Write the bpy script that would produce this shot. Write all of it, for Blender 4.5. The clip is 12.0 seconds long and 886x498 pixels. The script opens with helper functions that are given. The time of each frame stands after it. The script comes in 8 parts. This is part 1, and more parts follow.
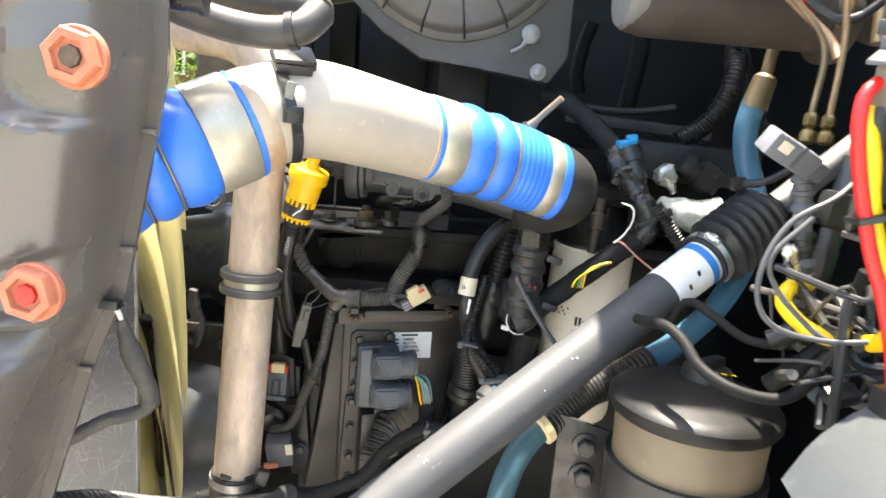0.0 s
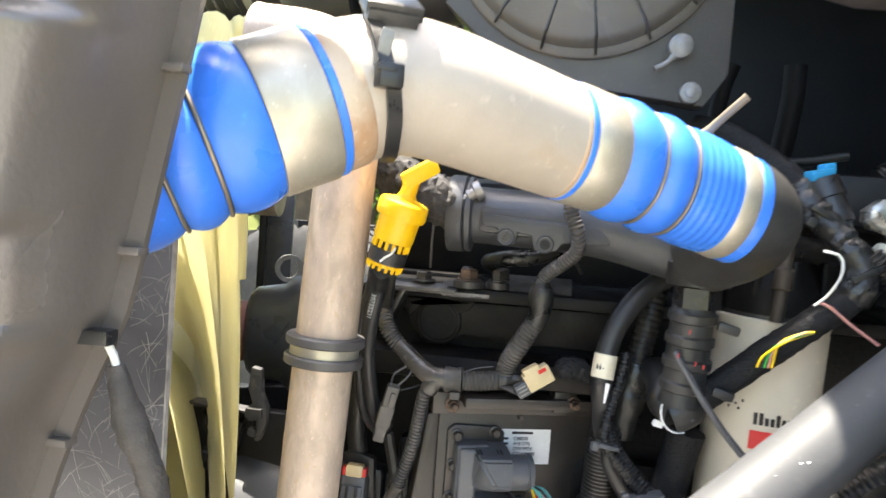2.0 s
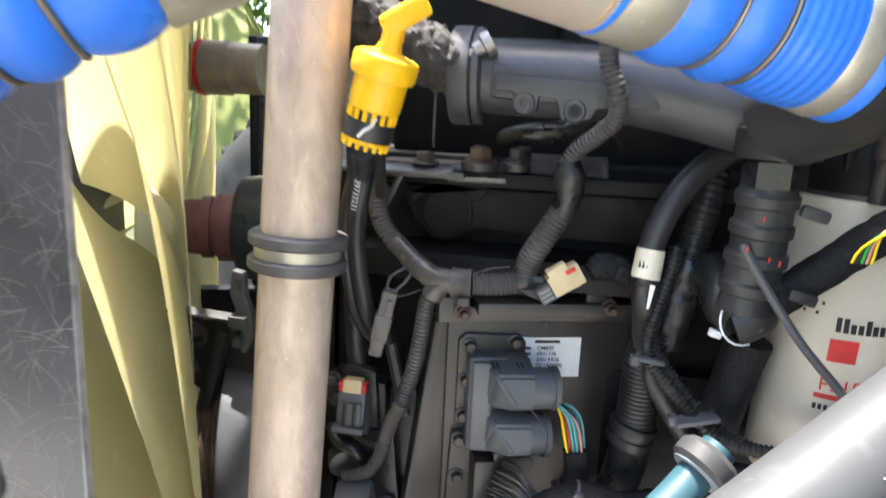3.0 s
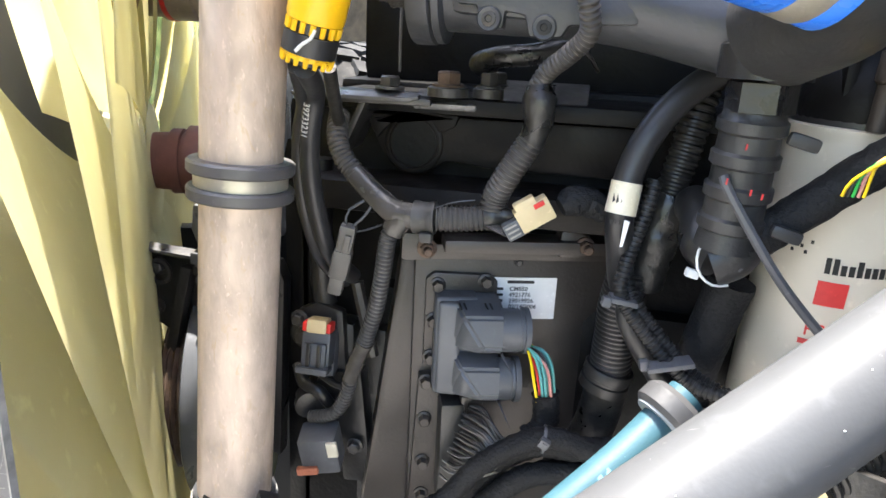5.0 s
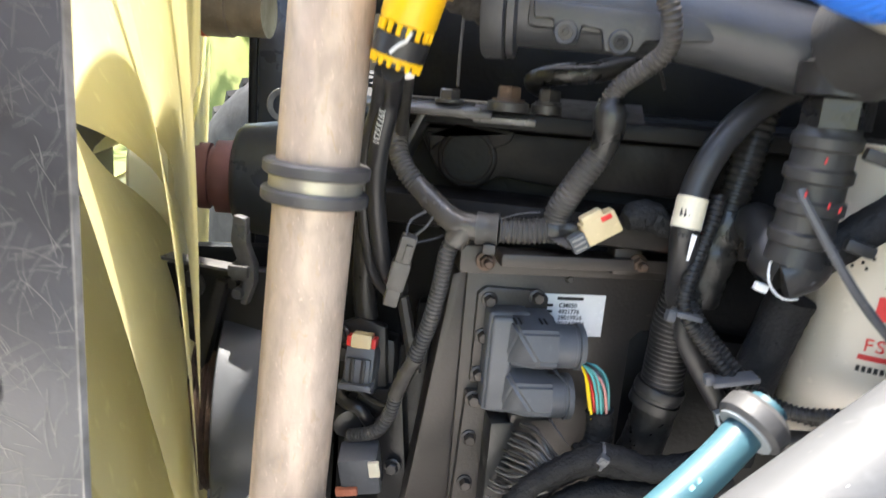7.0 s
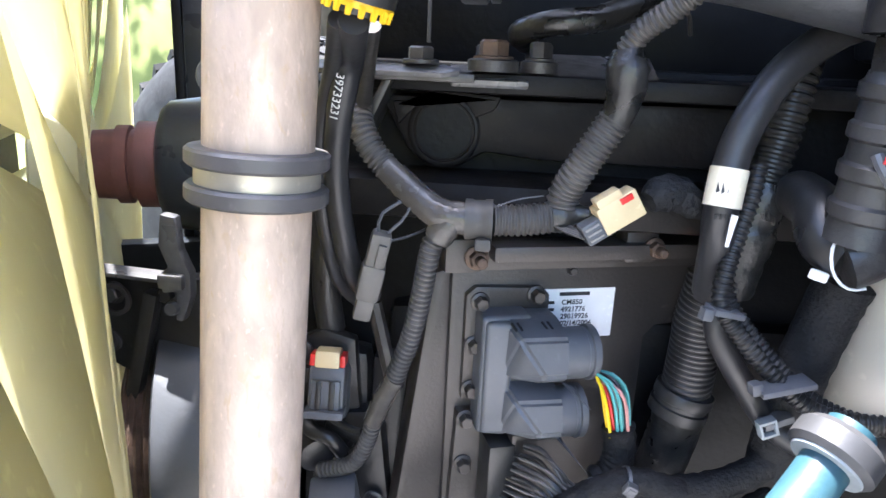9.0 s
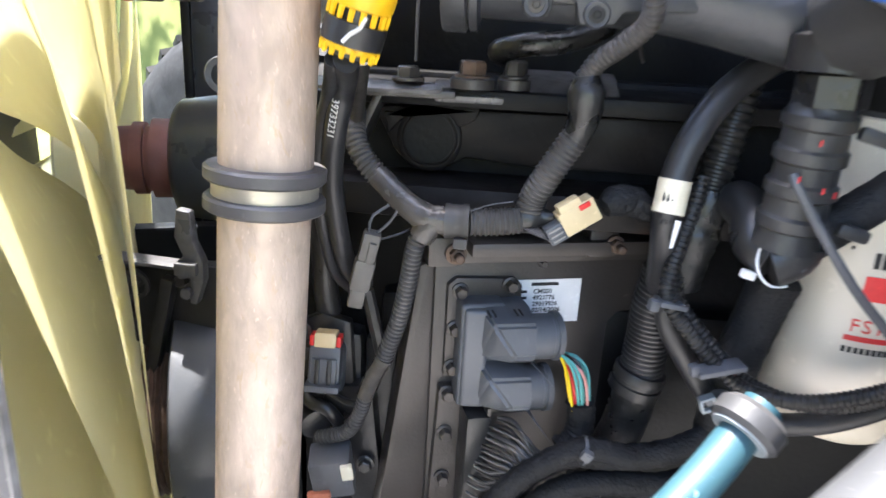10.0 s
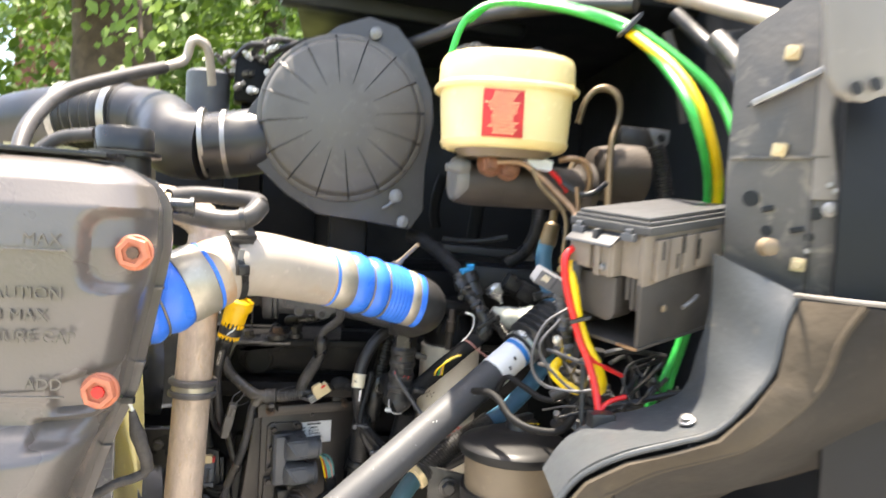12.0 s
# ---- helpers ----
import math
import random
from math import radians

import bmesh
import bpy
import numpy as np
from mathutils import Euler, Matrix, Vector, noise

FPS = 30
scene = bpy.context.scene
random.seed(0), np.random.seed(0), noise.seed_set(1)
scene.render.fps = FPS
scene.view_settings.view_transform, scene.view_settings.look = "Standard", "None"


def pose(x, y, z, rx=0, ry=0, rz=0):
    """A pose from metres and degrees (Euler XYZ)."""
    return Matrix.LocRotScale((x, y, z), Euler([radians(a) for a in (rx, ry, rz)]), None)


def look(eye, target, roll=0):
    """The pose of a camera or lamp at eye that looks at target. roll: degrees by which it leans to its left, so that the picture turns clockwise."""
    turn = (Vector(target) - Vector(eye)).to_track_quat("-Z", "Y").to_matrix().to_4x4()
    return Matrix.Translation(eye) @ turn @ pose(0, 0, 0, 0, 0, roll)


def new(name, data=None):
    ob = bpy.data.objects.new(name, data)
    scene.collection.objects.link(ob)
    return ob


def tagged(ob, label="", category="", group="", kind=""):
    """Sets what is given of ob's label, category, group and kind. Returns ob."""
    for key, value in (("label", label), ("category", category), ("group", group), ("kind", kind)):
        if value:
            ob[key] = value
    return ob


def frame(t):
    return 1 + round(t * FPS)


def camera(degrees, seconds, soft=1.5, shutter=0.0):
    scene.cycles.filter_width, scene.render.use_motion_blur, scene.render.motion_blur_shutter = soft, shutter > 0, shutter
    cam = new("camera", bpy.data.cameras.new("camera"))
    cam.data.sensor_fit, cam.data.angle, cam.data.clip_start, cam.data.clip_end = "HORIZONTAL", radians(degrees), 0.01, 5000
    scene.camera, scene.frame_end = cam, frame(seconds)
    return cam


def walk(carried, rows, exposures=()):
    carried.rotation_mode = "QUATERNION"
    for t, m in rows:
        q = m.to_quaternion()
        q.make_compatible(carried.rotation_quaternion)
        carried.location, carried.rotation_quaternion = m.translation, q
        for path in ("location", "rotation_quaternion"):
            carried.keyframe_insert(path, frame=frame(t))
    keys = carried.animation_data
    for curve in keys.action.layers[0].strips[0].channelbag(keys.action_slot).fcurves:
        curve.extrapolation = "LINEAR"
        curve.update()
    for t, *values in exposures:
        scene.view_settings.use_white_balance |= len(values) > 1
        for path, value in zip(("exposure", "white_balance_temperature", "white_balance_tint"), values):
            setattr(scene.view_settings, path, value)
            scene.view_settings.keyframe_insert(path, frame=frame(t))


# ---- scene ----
cam = camera(65.8, 12.0, shutter=0.5)
PATH = [
    (0, (0.026, 0.048, 1.486), (-0.006, 2.007, 1.084), 4.6),
    (0.5, (0.02, 0.082, 1.485), (-0.088, 2.033, 1.056), 4.6),
    (1, (0.015, 0.091, 1.477), (-0.172, 2.024, 0.999), 4.5),
    (1.5, (0.017, 0.133, 1.45), (-0.232, 2.08, 1.069), 4.2),
    (1.8, (-0.001, 0.198, 1.412), (-0.299, 2.171, 1.288), 4.4),
    (2, (-0.018, 0.227, 1.398), (-0.312, 2.202, 1.302), 4.2),
    (2.5, (-0.03, 0.278, 1.373), (-0.393, 2.235, 1.181), 3.4),
    (3, (-0.014, 0.362, 1.379), (-0.375, 2.285, 0.964), 2.6),
    (3.5, (-0.002, 0.401, 1.365), (-0.321, 2.293, 0.801), 3.3),
    (3.7, (0.007, 0.407, 1.36), (-0.304, 2.295, 0.778), 3.5),
    (5.3, (0.021, 0.401, 1.364), (-0.391, 2.278, 0.809), 3.1),
    (5.5, (0.018, 0.391, 1.373), (-0.406, 2.269, 0.83), 3.4),
    (6, (-0.003, 0.367, 1.393), (-0.424, 2.241, 0.836), 3.9),
    (6.5, (-0.028, 0.348, 1.408), (-0.407, 2.24, 0.883), 4.4),
    (7, (-0.05, 0.388, 1.337), (-0.355, 2.311, 0.882), 4.7),
    (7.2, (-0.051, 0.406, 1.318), (-0.356, 2.335, 0.887), 4.7),
    (8.8, (-0.079, 0.491, 1.338), (-0.259, 2.403, 0.779), 2.5),
    (9, (-0.085, 0.49, 1.33), (-0.247, 2.41, 0.794), 2.6),
    (9.5, (-0.092, 0.491, 1.331), (-0.258, 2.4, 0.761), 2.5),
    (10, (-0.068, 0.436, 1.364), (-0.228, 2.334, 0.754), 3.1),
    (10.5, (-0.032, 0.298, 1.404), (-0.21, 2.198, 0.804), 4.4),
    (11, (0.039, 0.098, 1.479), (-0.077, 2.019, 0.933), 5.8),
    (11.5, (0.02, -0.096, 1.535), (0.195, 1.883, 1.301), 4.6),
    (11.6, (0.021, -0.129, 1.55), (0.216, 1.849, 1.335), 4.1),
    (12, (0.01, -0.269, 1.541), (0.301, 1.708, 1.466), 2.9),
]
walk(cam, [(t, look(eye, target, roll)) for t, eye, target, roll in PATH],
     [(0.0, 2.66, 7200, 8), (2.0, 2.72, 7150, 8), (3.0, 2.64, 6650, 8), (3.5, 2.8, 6500, 9), (5.5, 2.9, 6650, 9), (6.5, 2.78, 6750, 7), (7.0, 2.94, 6750, 9), (9.5, 3.26, 5900, 13), (10.5, 2.82, 6950, 9), (11.0, 2.86, 7200, 8), (11.5, 2.56, 6950, 9), (12.0, 2.38, 7350, 11)])


# ---- world and light ----
SUN_DIR = Vector((-0.08, 0.12, 0.985)).normalized()
world = bpy.data.worlds.new("sky")
scene.world = world
world.use_nodes = True
wn = world.node_tree
sky = wn.nodes.new("ShaderNodeTexSky")
sky.sky_type = "NISHITA"
sky.sun_disc = False
sky.sun_elevation = math.asin(SUN_DIR.z)
sky.sun_rotation = math.atan2(SUN_DIR.x, SUN_DIR.y)
wn.links.new(sky.outputs[0], wn.nodes["Background"].inputs[0])
wn.nodes["Background"].inputs[1].default_value = 0.15
sky.air_density, sky.dust_density = 1.0, 2.2
sun_data = bpy.data.lights.new("sun", "SUN")
sun_data.energy, sun_data.angle, sun_data.color = 4.3, radians(1), (1.0, 0.95, 0.88)
sun = new("sun", sun_data)
sun.matrix_world = look(SUN_DIR * 20, (0, 0, 0))


# ---- materials ----
def mat(name, col, col2=None, scale=30.0, rough=0.5, rvar=0.12, metal=0.0, bump=0.15, bscale=250.0, stain=None, sscale=12.0, sat=0.6, coat=0.0, spec=0.5, stretch=None):
    """Two tones of noise, stains with a shape of their own, uneven gloss and a fine relief."""
    m = bpy.data.materials.new(name)
    m.use_nodes = True
    nt = m.node_tree
    b = nt.nodes["Principled BSDF"]
    tc = nt.nodes.new("ShaderNodeTexCoord")

    def noise_node(sc, det, dist=0.0):
        n = nt.nodes.new("ShaderNodeTexNoise")
        n.inputs["Scale"].default_value, n.inputs["Detail"].default_value, n.inputs["Distortion"].default_value = sc, det, dist
        src_ = tc.outputs["Object"]
        if stretch:
            mp = nt.nodes.new("ShaderNodeMapping")
            mp.inputs["Scale"].default_value = stretch
            nt.links.new(src_, mp.inputs["Vector"])
            src_ = mp.outputs["Vector"]
        nt.links.new(src_, n.inputs["Vector"])
        return n

    def ramp(src, a, z):
        r = nt.nodes.new("ShaderNodeMapRange")
        r.inputs["From Min"].default_value, r.inputs["From Max"].default_value = a, z
        nt.links.new(src, r.inputs["Value"])
        return r.outputs["Result"]

    def mix(fac, a, c):
        x = nt.nodes.new("ShaderNodeMix")
        x.data_type = "RGBA"
        nt.links.new(fac, x.inputs["Factor"])
        for sock, v in ((x.inputs["A"], a), (x.inputs["B"], c)):
            if isinstance(v, tuple):
                sock.default_value = (*v, 1)
            else:
                nt.links.new(v, sock)
        return x.outputs["Result"]

    col2 = col2 or tuple(min(1, c * 0.75) for c in col)
    n1 = noise_node(scale, 6, 0.4)
    n2 = noise_node(scale * 6, 3)
    out = mix(ramp(n1.outputs["Fac"], 0.35, 0.68), col, col2)
    out = mix(ramp(n2.outputs["Fac"], 0.62, 0.85), out, tuple(min(1, c * 1.25 + 0.004) for c in col))
    if stain:
        n3 = noise_node(sscale, 8, 1.0)
        out = mix(ramp(n3.outputs["Fac"], sat, sat + 0.12), out, stain)
    nt.links.new(out, b.inputs["Base Color"])
    rr = nt.nodes.new("ShaderNodeMapRange")
    rr.inputs["From Min"].default_value, rr.inputs["From Max"].default_value = 0.3, 0.7
    rr.inputs["To Min"].default_value, rr.inputs["To Max"].default_value = max(0.05, rough - rvar), min(1, rough + rvar)
    nt.links.new(n1.outputs["Fac"], rr.inputs["Value"])
    nt.links.new(rr.outputs["Result"], b.inputs["Roughness"])
    b.inputs["Metallic"].default_value = metal
    b.inputs["Coat Weight"].default_value = coat
    b.inputs["Specular IOR Level"].default_value = spec
    if bump:
        bn = noise_node(bscale, 4)
        bp = nt.nodes.new("ShaderNodeBump")
        bp.inputs["Strength"].default_value, bp.inputs["Distance"].default_value = bump, 0.002
        nt.links.new(bn.outputs["Fac"], bp.inputs["Height"])
        nt.links.new(bp.outputs["Normal"], b.inputs["Normal"])
    return m


M = {}
M["alu"] = mat("weathered_aluminium", (0.49, 0.43, 0.365), (0.41, 0.355, 0.3), 18, 0.5, 0.12, 0.35, 0.1, 400, (0.42, 0.33, 0.24), 14, 0.62)
M["alu_rust"] = mat("rust_stained_aluminium", (0.48, 0.38, 0.28), (0.4, 0.22, 0.11), 35, 0.6, 0.1, 0.2, 0.2, 400)
M["pipe"] = mat("dirty_coolant_pipe", (0.6, 0.47, 0.37), (0.43, 0.335, 0.26), 70, 0.46, 0.14, 0.2, 0.3, 260, (0.5, 0.37, 0.25), 150, 0.6, stretch=(1, 1, 0.45))
M["band"] = mat("clamp_band_steel", (0.50, 0.46, 0.38), (0.4, 0.36, 0.29), 40, 0.4, 0.1, 0.6, 0.08, 500)
M["blue"] = mat("blue_silicone", (0.036, 0.19, 0.76), (0.03, 0.155, 0.68), 25, 0.3, 0.1, 0, 0.08, 500)
M["wire_ring"] = mat("ring_wire", (0.28, 0.23, 0.17), None, 60, 0.4, 0.1, 0.7, 0.1)
M["black"] = mat("black_plastic", (0.014, 0.014, 0.015), (0.024, 0.023, 0.022), 25, 0.36, 0.12, 0, 0.1, 400, (0.05, 0.044, 0.038), 18, 0.64)
M["grey_plastic"] = mat("grey_black_plastic", (0.09, 0.094, 0.104), (0.072, 0.075, 0.082), 25, 0.45, 0.1, 0, 0.08, 400)
M["loom"] = mat("corrugated_conduit", (0.016, 0.016, 0.017), (0.03, 0.028, 0.026), 30, 0.34, 0.1, 0, 0.05, 400, spec=0.35)
M["loom_dusty"] = mat("dusty_conduit", (0.075, 0.068, 0.062), (0.045, 0.042, 0.04), 30, 0.44, 0.1, 0, 0.06, 400, spec=0.35)
M["tape"] = mat("wrinkled_black_tape", (0.012, 0.012, 0.012), (0.022, 0.021, 0.02), 40, 0.32, 0.12, 0, 0.9, 90)
M["cloth"] = mat("cloth_tape", (0.011, 0.0115, 0.013), (0.02, 0.02, 0.021), 60, 0.62, 0.1, 0, 0.8, 350, spec=0.15)
M["rubber"] = mat("black_rubber", (0.015, 0.015, 0.017), (0.028, 0.027, 0.028), 20, 0.4, 0.1, 0, 0.1, 300)
# dusty black paint, lowered further to put the deep bay's shade into it
M["engine"] = mat("dusty_black_paint_with_shade", (0.004, 0.004, 0.005), (0.011, 0.0105, 0.010), 14, 0.45, 0.15, 0, 0.3, 180, (0.02, 0.0175, 0.015), 12, 0.68, spec=0.14)
# black sheet made darker still, so the colour holds the bay's deep shade
M["deep"] = mat("black_sheet_deepened_for_shade", (0.0045, 0.0055, 0.0075), (0.009, 0.0105, 0.013), 8, 0.45, 0.1, 0.0, 0.1, 200, spec=0.3)
M["ecm"] = mat("control_module_casting", (0.043, 0.037, 0.033), (0.056, 0.047, 0.041), 20, 0.38, 0.1, 0.2, 0.15, 350, (0.1, 0.088, 0.076), 40, 0.7)
M["steel"] = mat("grey_steel", (0.35, 0.34, 0.33), (0.25, 0.24, 0.23), 40, 0.42, 0.12, 0.8, 0.15, 300)
M["dark_steel"] = mat("dark_steel", (0.075, 0.072, 0.07), (0.045, 0.041, 0.038), 40, 0.4, 0.12, 0.5, 0.2, 300)
M["rust"] = mat("rusty_bolt", (0.12, 0.075, 0.05), (0.075, 0.05, 0.036), 80, 0.65, 0.1, 0.3, 0.4, 300)
M["yellow"] = mat("yellow_plastic", (0.85, 0.5, 0.01), (0.78, 0.43, 0.008), 40, 0.4, 0.08, 0, 0.06, 400, (0.5, 0.27, 0.02), 30, 0.7)
M["shaft"] = mat("silver_painted_shaft", (0.074, 0.076, 0.08), (0.057, 0.058, 0.061), 12, 0.55, 0.08, 0.1, 0.06, 400, (0.2, 0.197, 0.19), 110, 0.67, spec=0.22)
M["white"] = mat("white_paper", (0.8, 0.79, 0.77), (0.72, 0.71, 0.69), 30, 0.5, 0.1, 0, 0.03)
# black for print, and for the painted dark of holes and slots
M["print"] = mat("black_print_and_hole_shade", (0.008, 0.008, 0.008), None, 50, 0.6, 0.05, 0, 0)
M["print_red"] = mat("red_print", (0.62, 0.03, 0.03), None, 50, 0.5, 0.05, 0, 0)
M["print_blue"] = mat("blue_print", (0.02, 0.2, 0.55), None, 50, 0.5, 0.05, 0, 0)
M["print_white"] = mat("white_print", (0.75, 0.75, 0.73), None, 50, 0.5, 0.05, 0, 0)
M["cream"] = mat("cream_filter_paint", (0.58, 0.53, 0.435), (0.53, 0.48, 0.39), 15, 0.35, 0.08, 0, 0.04, 300, (0.5, 0.44, 0.34), 30, 0.7)
M["reservoir"] = mat("yellowed_reservoir_plastic", (0.82, 0.67, 0.34), (0.78, 0.6, 0.26), 10, 0.4, 0.08, 0, 0.05, 300, (0.5, 0.36, 0.14), 22, 0.7)
M["tan"] = mat("tan_plastic", (0.2, 0.15, 0.095), (0.155, 0.115, 0.074), 12, 0.45, 0.1, 0, 0.08, 300, (0.12, 0.09, 0.06), 18, 0.66)
M["ivory"] = mat("ivory_connector", (0.6, 0.48, 0.28), (0.52, 0.41, 0.23), 40, 0.42, 0.08, 0, 0.05)
M["red"] = mat("red_plastic", (0.65, 0.025, 0.02), None, 40, 0.4, 0.08, 0, 0.05)
M["orange_plug"] = mat("faded_orange_plug", (0.5, 0.165, 0.09), (0.38, 0.12, 0.065), 60, 0.55, 0.1, 0, 0.25, 300, (0.33, 0.12, 0.07), 40, 0.62)
M["tank"] = mat("grey_black_tank_plastic", (0.096, 0.084, 0.076), (0.116, 0.102, 0.091), 6, 0.26, 0.08, 0, 0.12, 260, (0.15, 0.136, 0.122), 9, 0.66, spec=0.8)
M["fan"] = mat("pale_yellow_fan_plastic", (0.82, 0.79, 0.56), (0.76, 0.72, 0.48), 8, 0.45, 0.1, 0, 0.05, 200, (0.8, 0.72, 0.46), 10, 0.7)
M["shroud"] = mat("fibre_moulded_shroud", (0.095, 0.094, 0.101), (0.118, 0.115, 0.12), 10, 0.42, 0.1, 0, 0.15, 200, (0.05, 0.048, 0.048), 6, 0.62)
M["fibre"] = mat("pale_fibre", (0.34, 0.32, 0.3), (0.17, 0.16, 0.15), 60, 0.5, 0.1, 0, 0)
M["teal"] = mat("teal_hose", (0.022, 0.066, 0.088), (0.034, 0.088, 0.11), 20, 0.45, 0.1, 0, 0.08, 400)
M["navy"] = mat("blue_hose_cover", (0.03, 0.1, 0.17), (0.04, 0.13, 0.21), 20, 0.45, 0.1, 0, 0.08, 400)
M["brass"] = mat("brass_fitting", (0.2, 0.145, 0.06), (0.12, 0.085, 0.036), 50, 0.35, 0.1, 0.9, 0.1)
M["copper"] = mat("brown_fitting", (0.3, 0.19, 0.11), (0.22, 0.13, 0.07), 50, 0.4, 0.1, 0.6, 0.1)
M["foil"] = mat("crumpled_foil", (0.8, 0.78, 0.74), None, 40, 0.25, 0.08, 0.9, 1.0, 60)
M["green"] = mat("green_cable", (0.02, 0.38, 0.06), None, 30, 0.35, 0.08, 0, 0.03)
M["yellow_cable"] = mat("yellow_cable", (0.85, 0.58, 0.01), None, 30, 0.35, 0.08, 0, 0.03)
M["red_cable"] = mat("red_cable", (0.7, 0.015, 0.015), None, 30, 0.35, 0.08, 0, 0.03)
M["grey_cable"] = mat("grey_cable", (0.085, 0.085, 0.092), None, 30, 0.4, 0.08, 0, 0.03)
M["orange_wire"] = mat("orange_wire", (0.7, 0.19, 0.03), None, 30, 0.4, 0.08, 0, 0.0)
M["teal_wire"] = mat("teal_wire", (0.1, 0.36, 0.33), None, 30, 0.4, 0.08, 0, 0.0)
M["pink_wire"] = mat("pink_wire", (0.55, 0.25, 0.22), None, 30, 0.4, 0.08, 0, 0.0)
M["white_wire"] = mat("white_wire", (0.7, 0.72, 0.68), None, 30, 0.4, 0.08, 0, 0.0)
M["fender"] = mat("grey_dusty_fender", (0.05, 0.055, 0.058), (0.036, 0.04, 0.043), 14, 0.48, 0.12, 0, 0.2, 120, (0.09, 0.084, 0.07), 14, 0.6)
M["panel"] = mat("dark_cab_panel", (0.065, 0.062, 0.058), (0.095, 0.088, 0.08), 16, 0.5, 0.12, 0.1, 0.3, 150, (0.17, 0.15, 0.125), 26, 0.54)
M["hub"] = mat("red_oxide_hub", (0.2, 0.075, 0.06), (0.15, 0.06, 0.05), 30, 0.55, 0.1, 0.1, 0.15)
M["tyre"] = mat("grey_tyre_rubber", (0.04, 0.039, 0.038), (0.026, 0.0255, 0.025), 20, 0.8, 0.1, 0, 0.3, 100, spec=0.15)
M["grass"] = mat("lawn", (0.15, 0.16, 0.032), (0.075, 0.095, 0.016), 0.8, 0.8, 0.1, 0, 0.8, 30, (0.12, 0.125, 0.03), 1.2, 0.58)
M["concrete"] = mat("pale_concrete", (0.34, 0.322, 0.295), (0.28, 0.265, 0.242), 3, 0.85, 0.08, 0, 0.6, 120)
M["bark"] = mat("tree_bark", (0.085, 0.055, 0.035), (0.045, 0.03, 0.02), 5, 0.85, 0.08, 0, 1.0, 25)
M["leaf"] = mat("tree_leaves", (0.12, 0.2, 0.035), (0.08, 0.14, 0.025), 3, 0.5, 0.1, 0, 0)
M["brickwall"] = mat("far_brick", (0.17, 0.065, 0.045), (0.13, 0.05, 0.035), 4, 0.85, 0.05, 0, 0.2, 30)
M["roof"] = mat("far_roof", (0.1, 0.09, 0.085), None, 5, 0.8, 0.05, 0, 0.2, 30)
M["crust"] = mat("crumbly_heat_wrap", (0.045, 0.041, 0.039), (0.02, 0.019, 0.018), 90, 0.85, 0.1, 0, 1.0, 220)

M["fuse_body"] = mat("dusty_grey_fuse_body", (0.2, 0.165, 0.13), (0.14, 0.115, 0.092), 16, 0.55, 0.1, 0, 0.15, 200, (0.3, 0.26, 0.2), 14, 0.62)
M["mc"] = mat("rusty_cast_iron", (0.04, 0.032, 0.026), (0.06, 0.047, 0.037), 25, 0.6, 0.12, 0.3, 0.3, 200, (0.12, 0.08, 0.055), 20, 0.64)
M["tape_dusty"] = mat("dusty_shiny_tape", (0.075, 0.066, 0.058), (0.045, 0.04, 0.036), 40, 0.22, 0.1, 0, 0.9, 80)
M["cloth_dusty"] = mat("dusty_cloth_tape", (0.06, 0.052, 0.046), (0.04, 0.036, 0.033), 60, 0.7, 0.1, 0, 0.5, 400)
M["rubber_dusty"] = mat("dusty_rubber", (0.022, 0.022, 0.023), (0.036, 0.034, 0.033), 30, 0.42, 0.1, 0, 0.2, 300)
M["grey_conn"] = mat("grey_connector", (0.1, 0.09, 0.08), (0.08, 0.072, 0.064), 40, 0.45, 0.1, 0, 0.08)
M["relay"] = mat("pale_grey_relay", (0.15, 0.155, 0.17), None, 30, 0.4, 0.08, 0, 0.05)
M["tag"] = mat("cream_tag", (0.72, 0.66, 0.52), (0.64, 0.57, 0.42), 60, 0.5, 0.1, 0, 0.05)
M["blue_lock"] = mat("bright_blue_plastic", (0.02, 0.32, 0.62), None, 40, 0.4, 0.08, 0, 0.05)
M["ivory_cloth"] = mat("pale_braid", (0.45, 0.45, 0.38), (0.33, 0.33, 0.28), 80, 0.5, 0.1, 0, 0.6, 300)
# bright blue base puts the sky's reflection into the metal's colour
M["chrome"] = mat("shiny_metal_sky_in_colour", (0.4, 0.46, 0.56), None, 30, 0.18, 0.05, 0.9, 0.02)
M["copper_tan"] = mat("tan_plated_steel", (0.2, 0.15, 0.09), (0.13, 0.095, 0.055), 40, 0.4, 0.1, 0.6, 0.1)
M["grommet"] = mat("grey_grommet_rubber", (0.05, 0.05, 0.053), (0.035, 0.035, 0.037), 40, 0.5, 0.1, 0, 0.1)
M["pale_plastic"] = mat("pale_blue_grey_plastic", (0.26, 0.29, 0.31), None, 40, 0.45, 0.08, 0, 0.05)
M["teal_print"] = mat("pale_teal_print", (0.14, 0.3, 0.35), None, 50, 0.5, 0.05, 0, 0)
# oily brown, darkened so the colour also carries shade low in the bay
M["head_brown"] = mat("oily_brown_casting_with_shade", (0.014, 0.0115, 0.0105), (0.0085, 0.0078, 0.0078), 25, 0.45, 0.14, 0, 0.3, 140, (0.05, 0.021, 0.013), 16, 0.68, spec=0.14)
M["pad"] = mat("oily_grey_steel", (0.12, 0.118, 0.12), (0.07, 0.068, 0.067), 40, 0.36, 0.12, 0.3, 0.2, 200, (0.1, 0.09, 0.08), 30, 0.62)
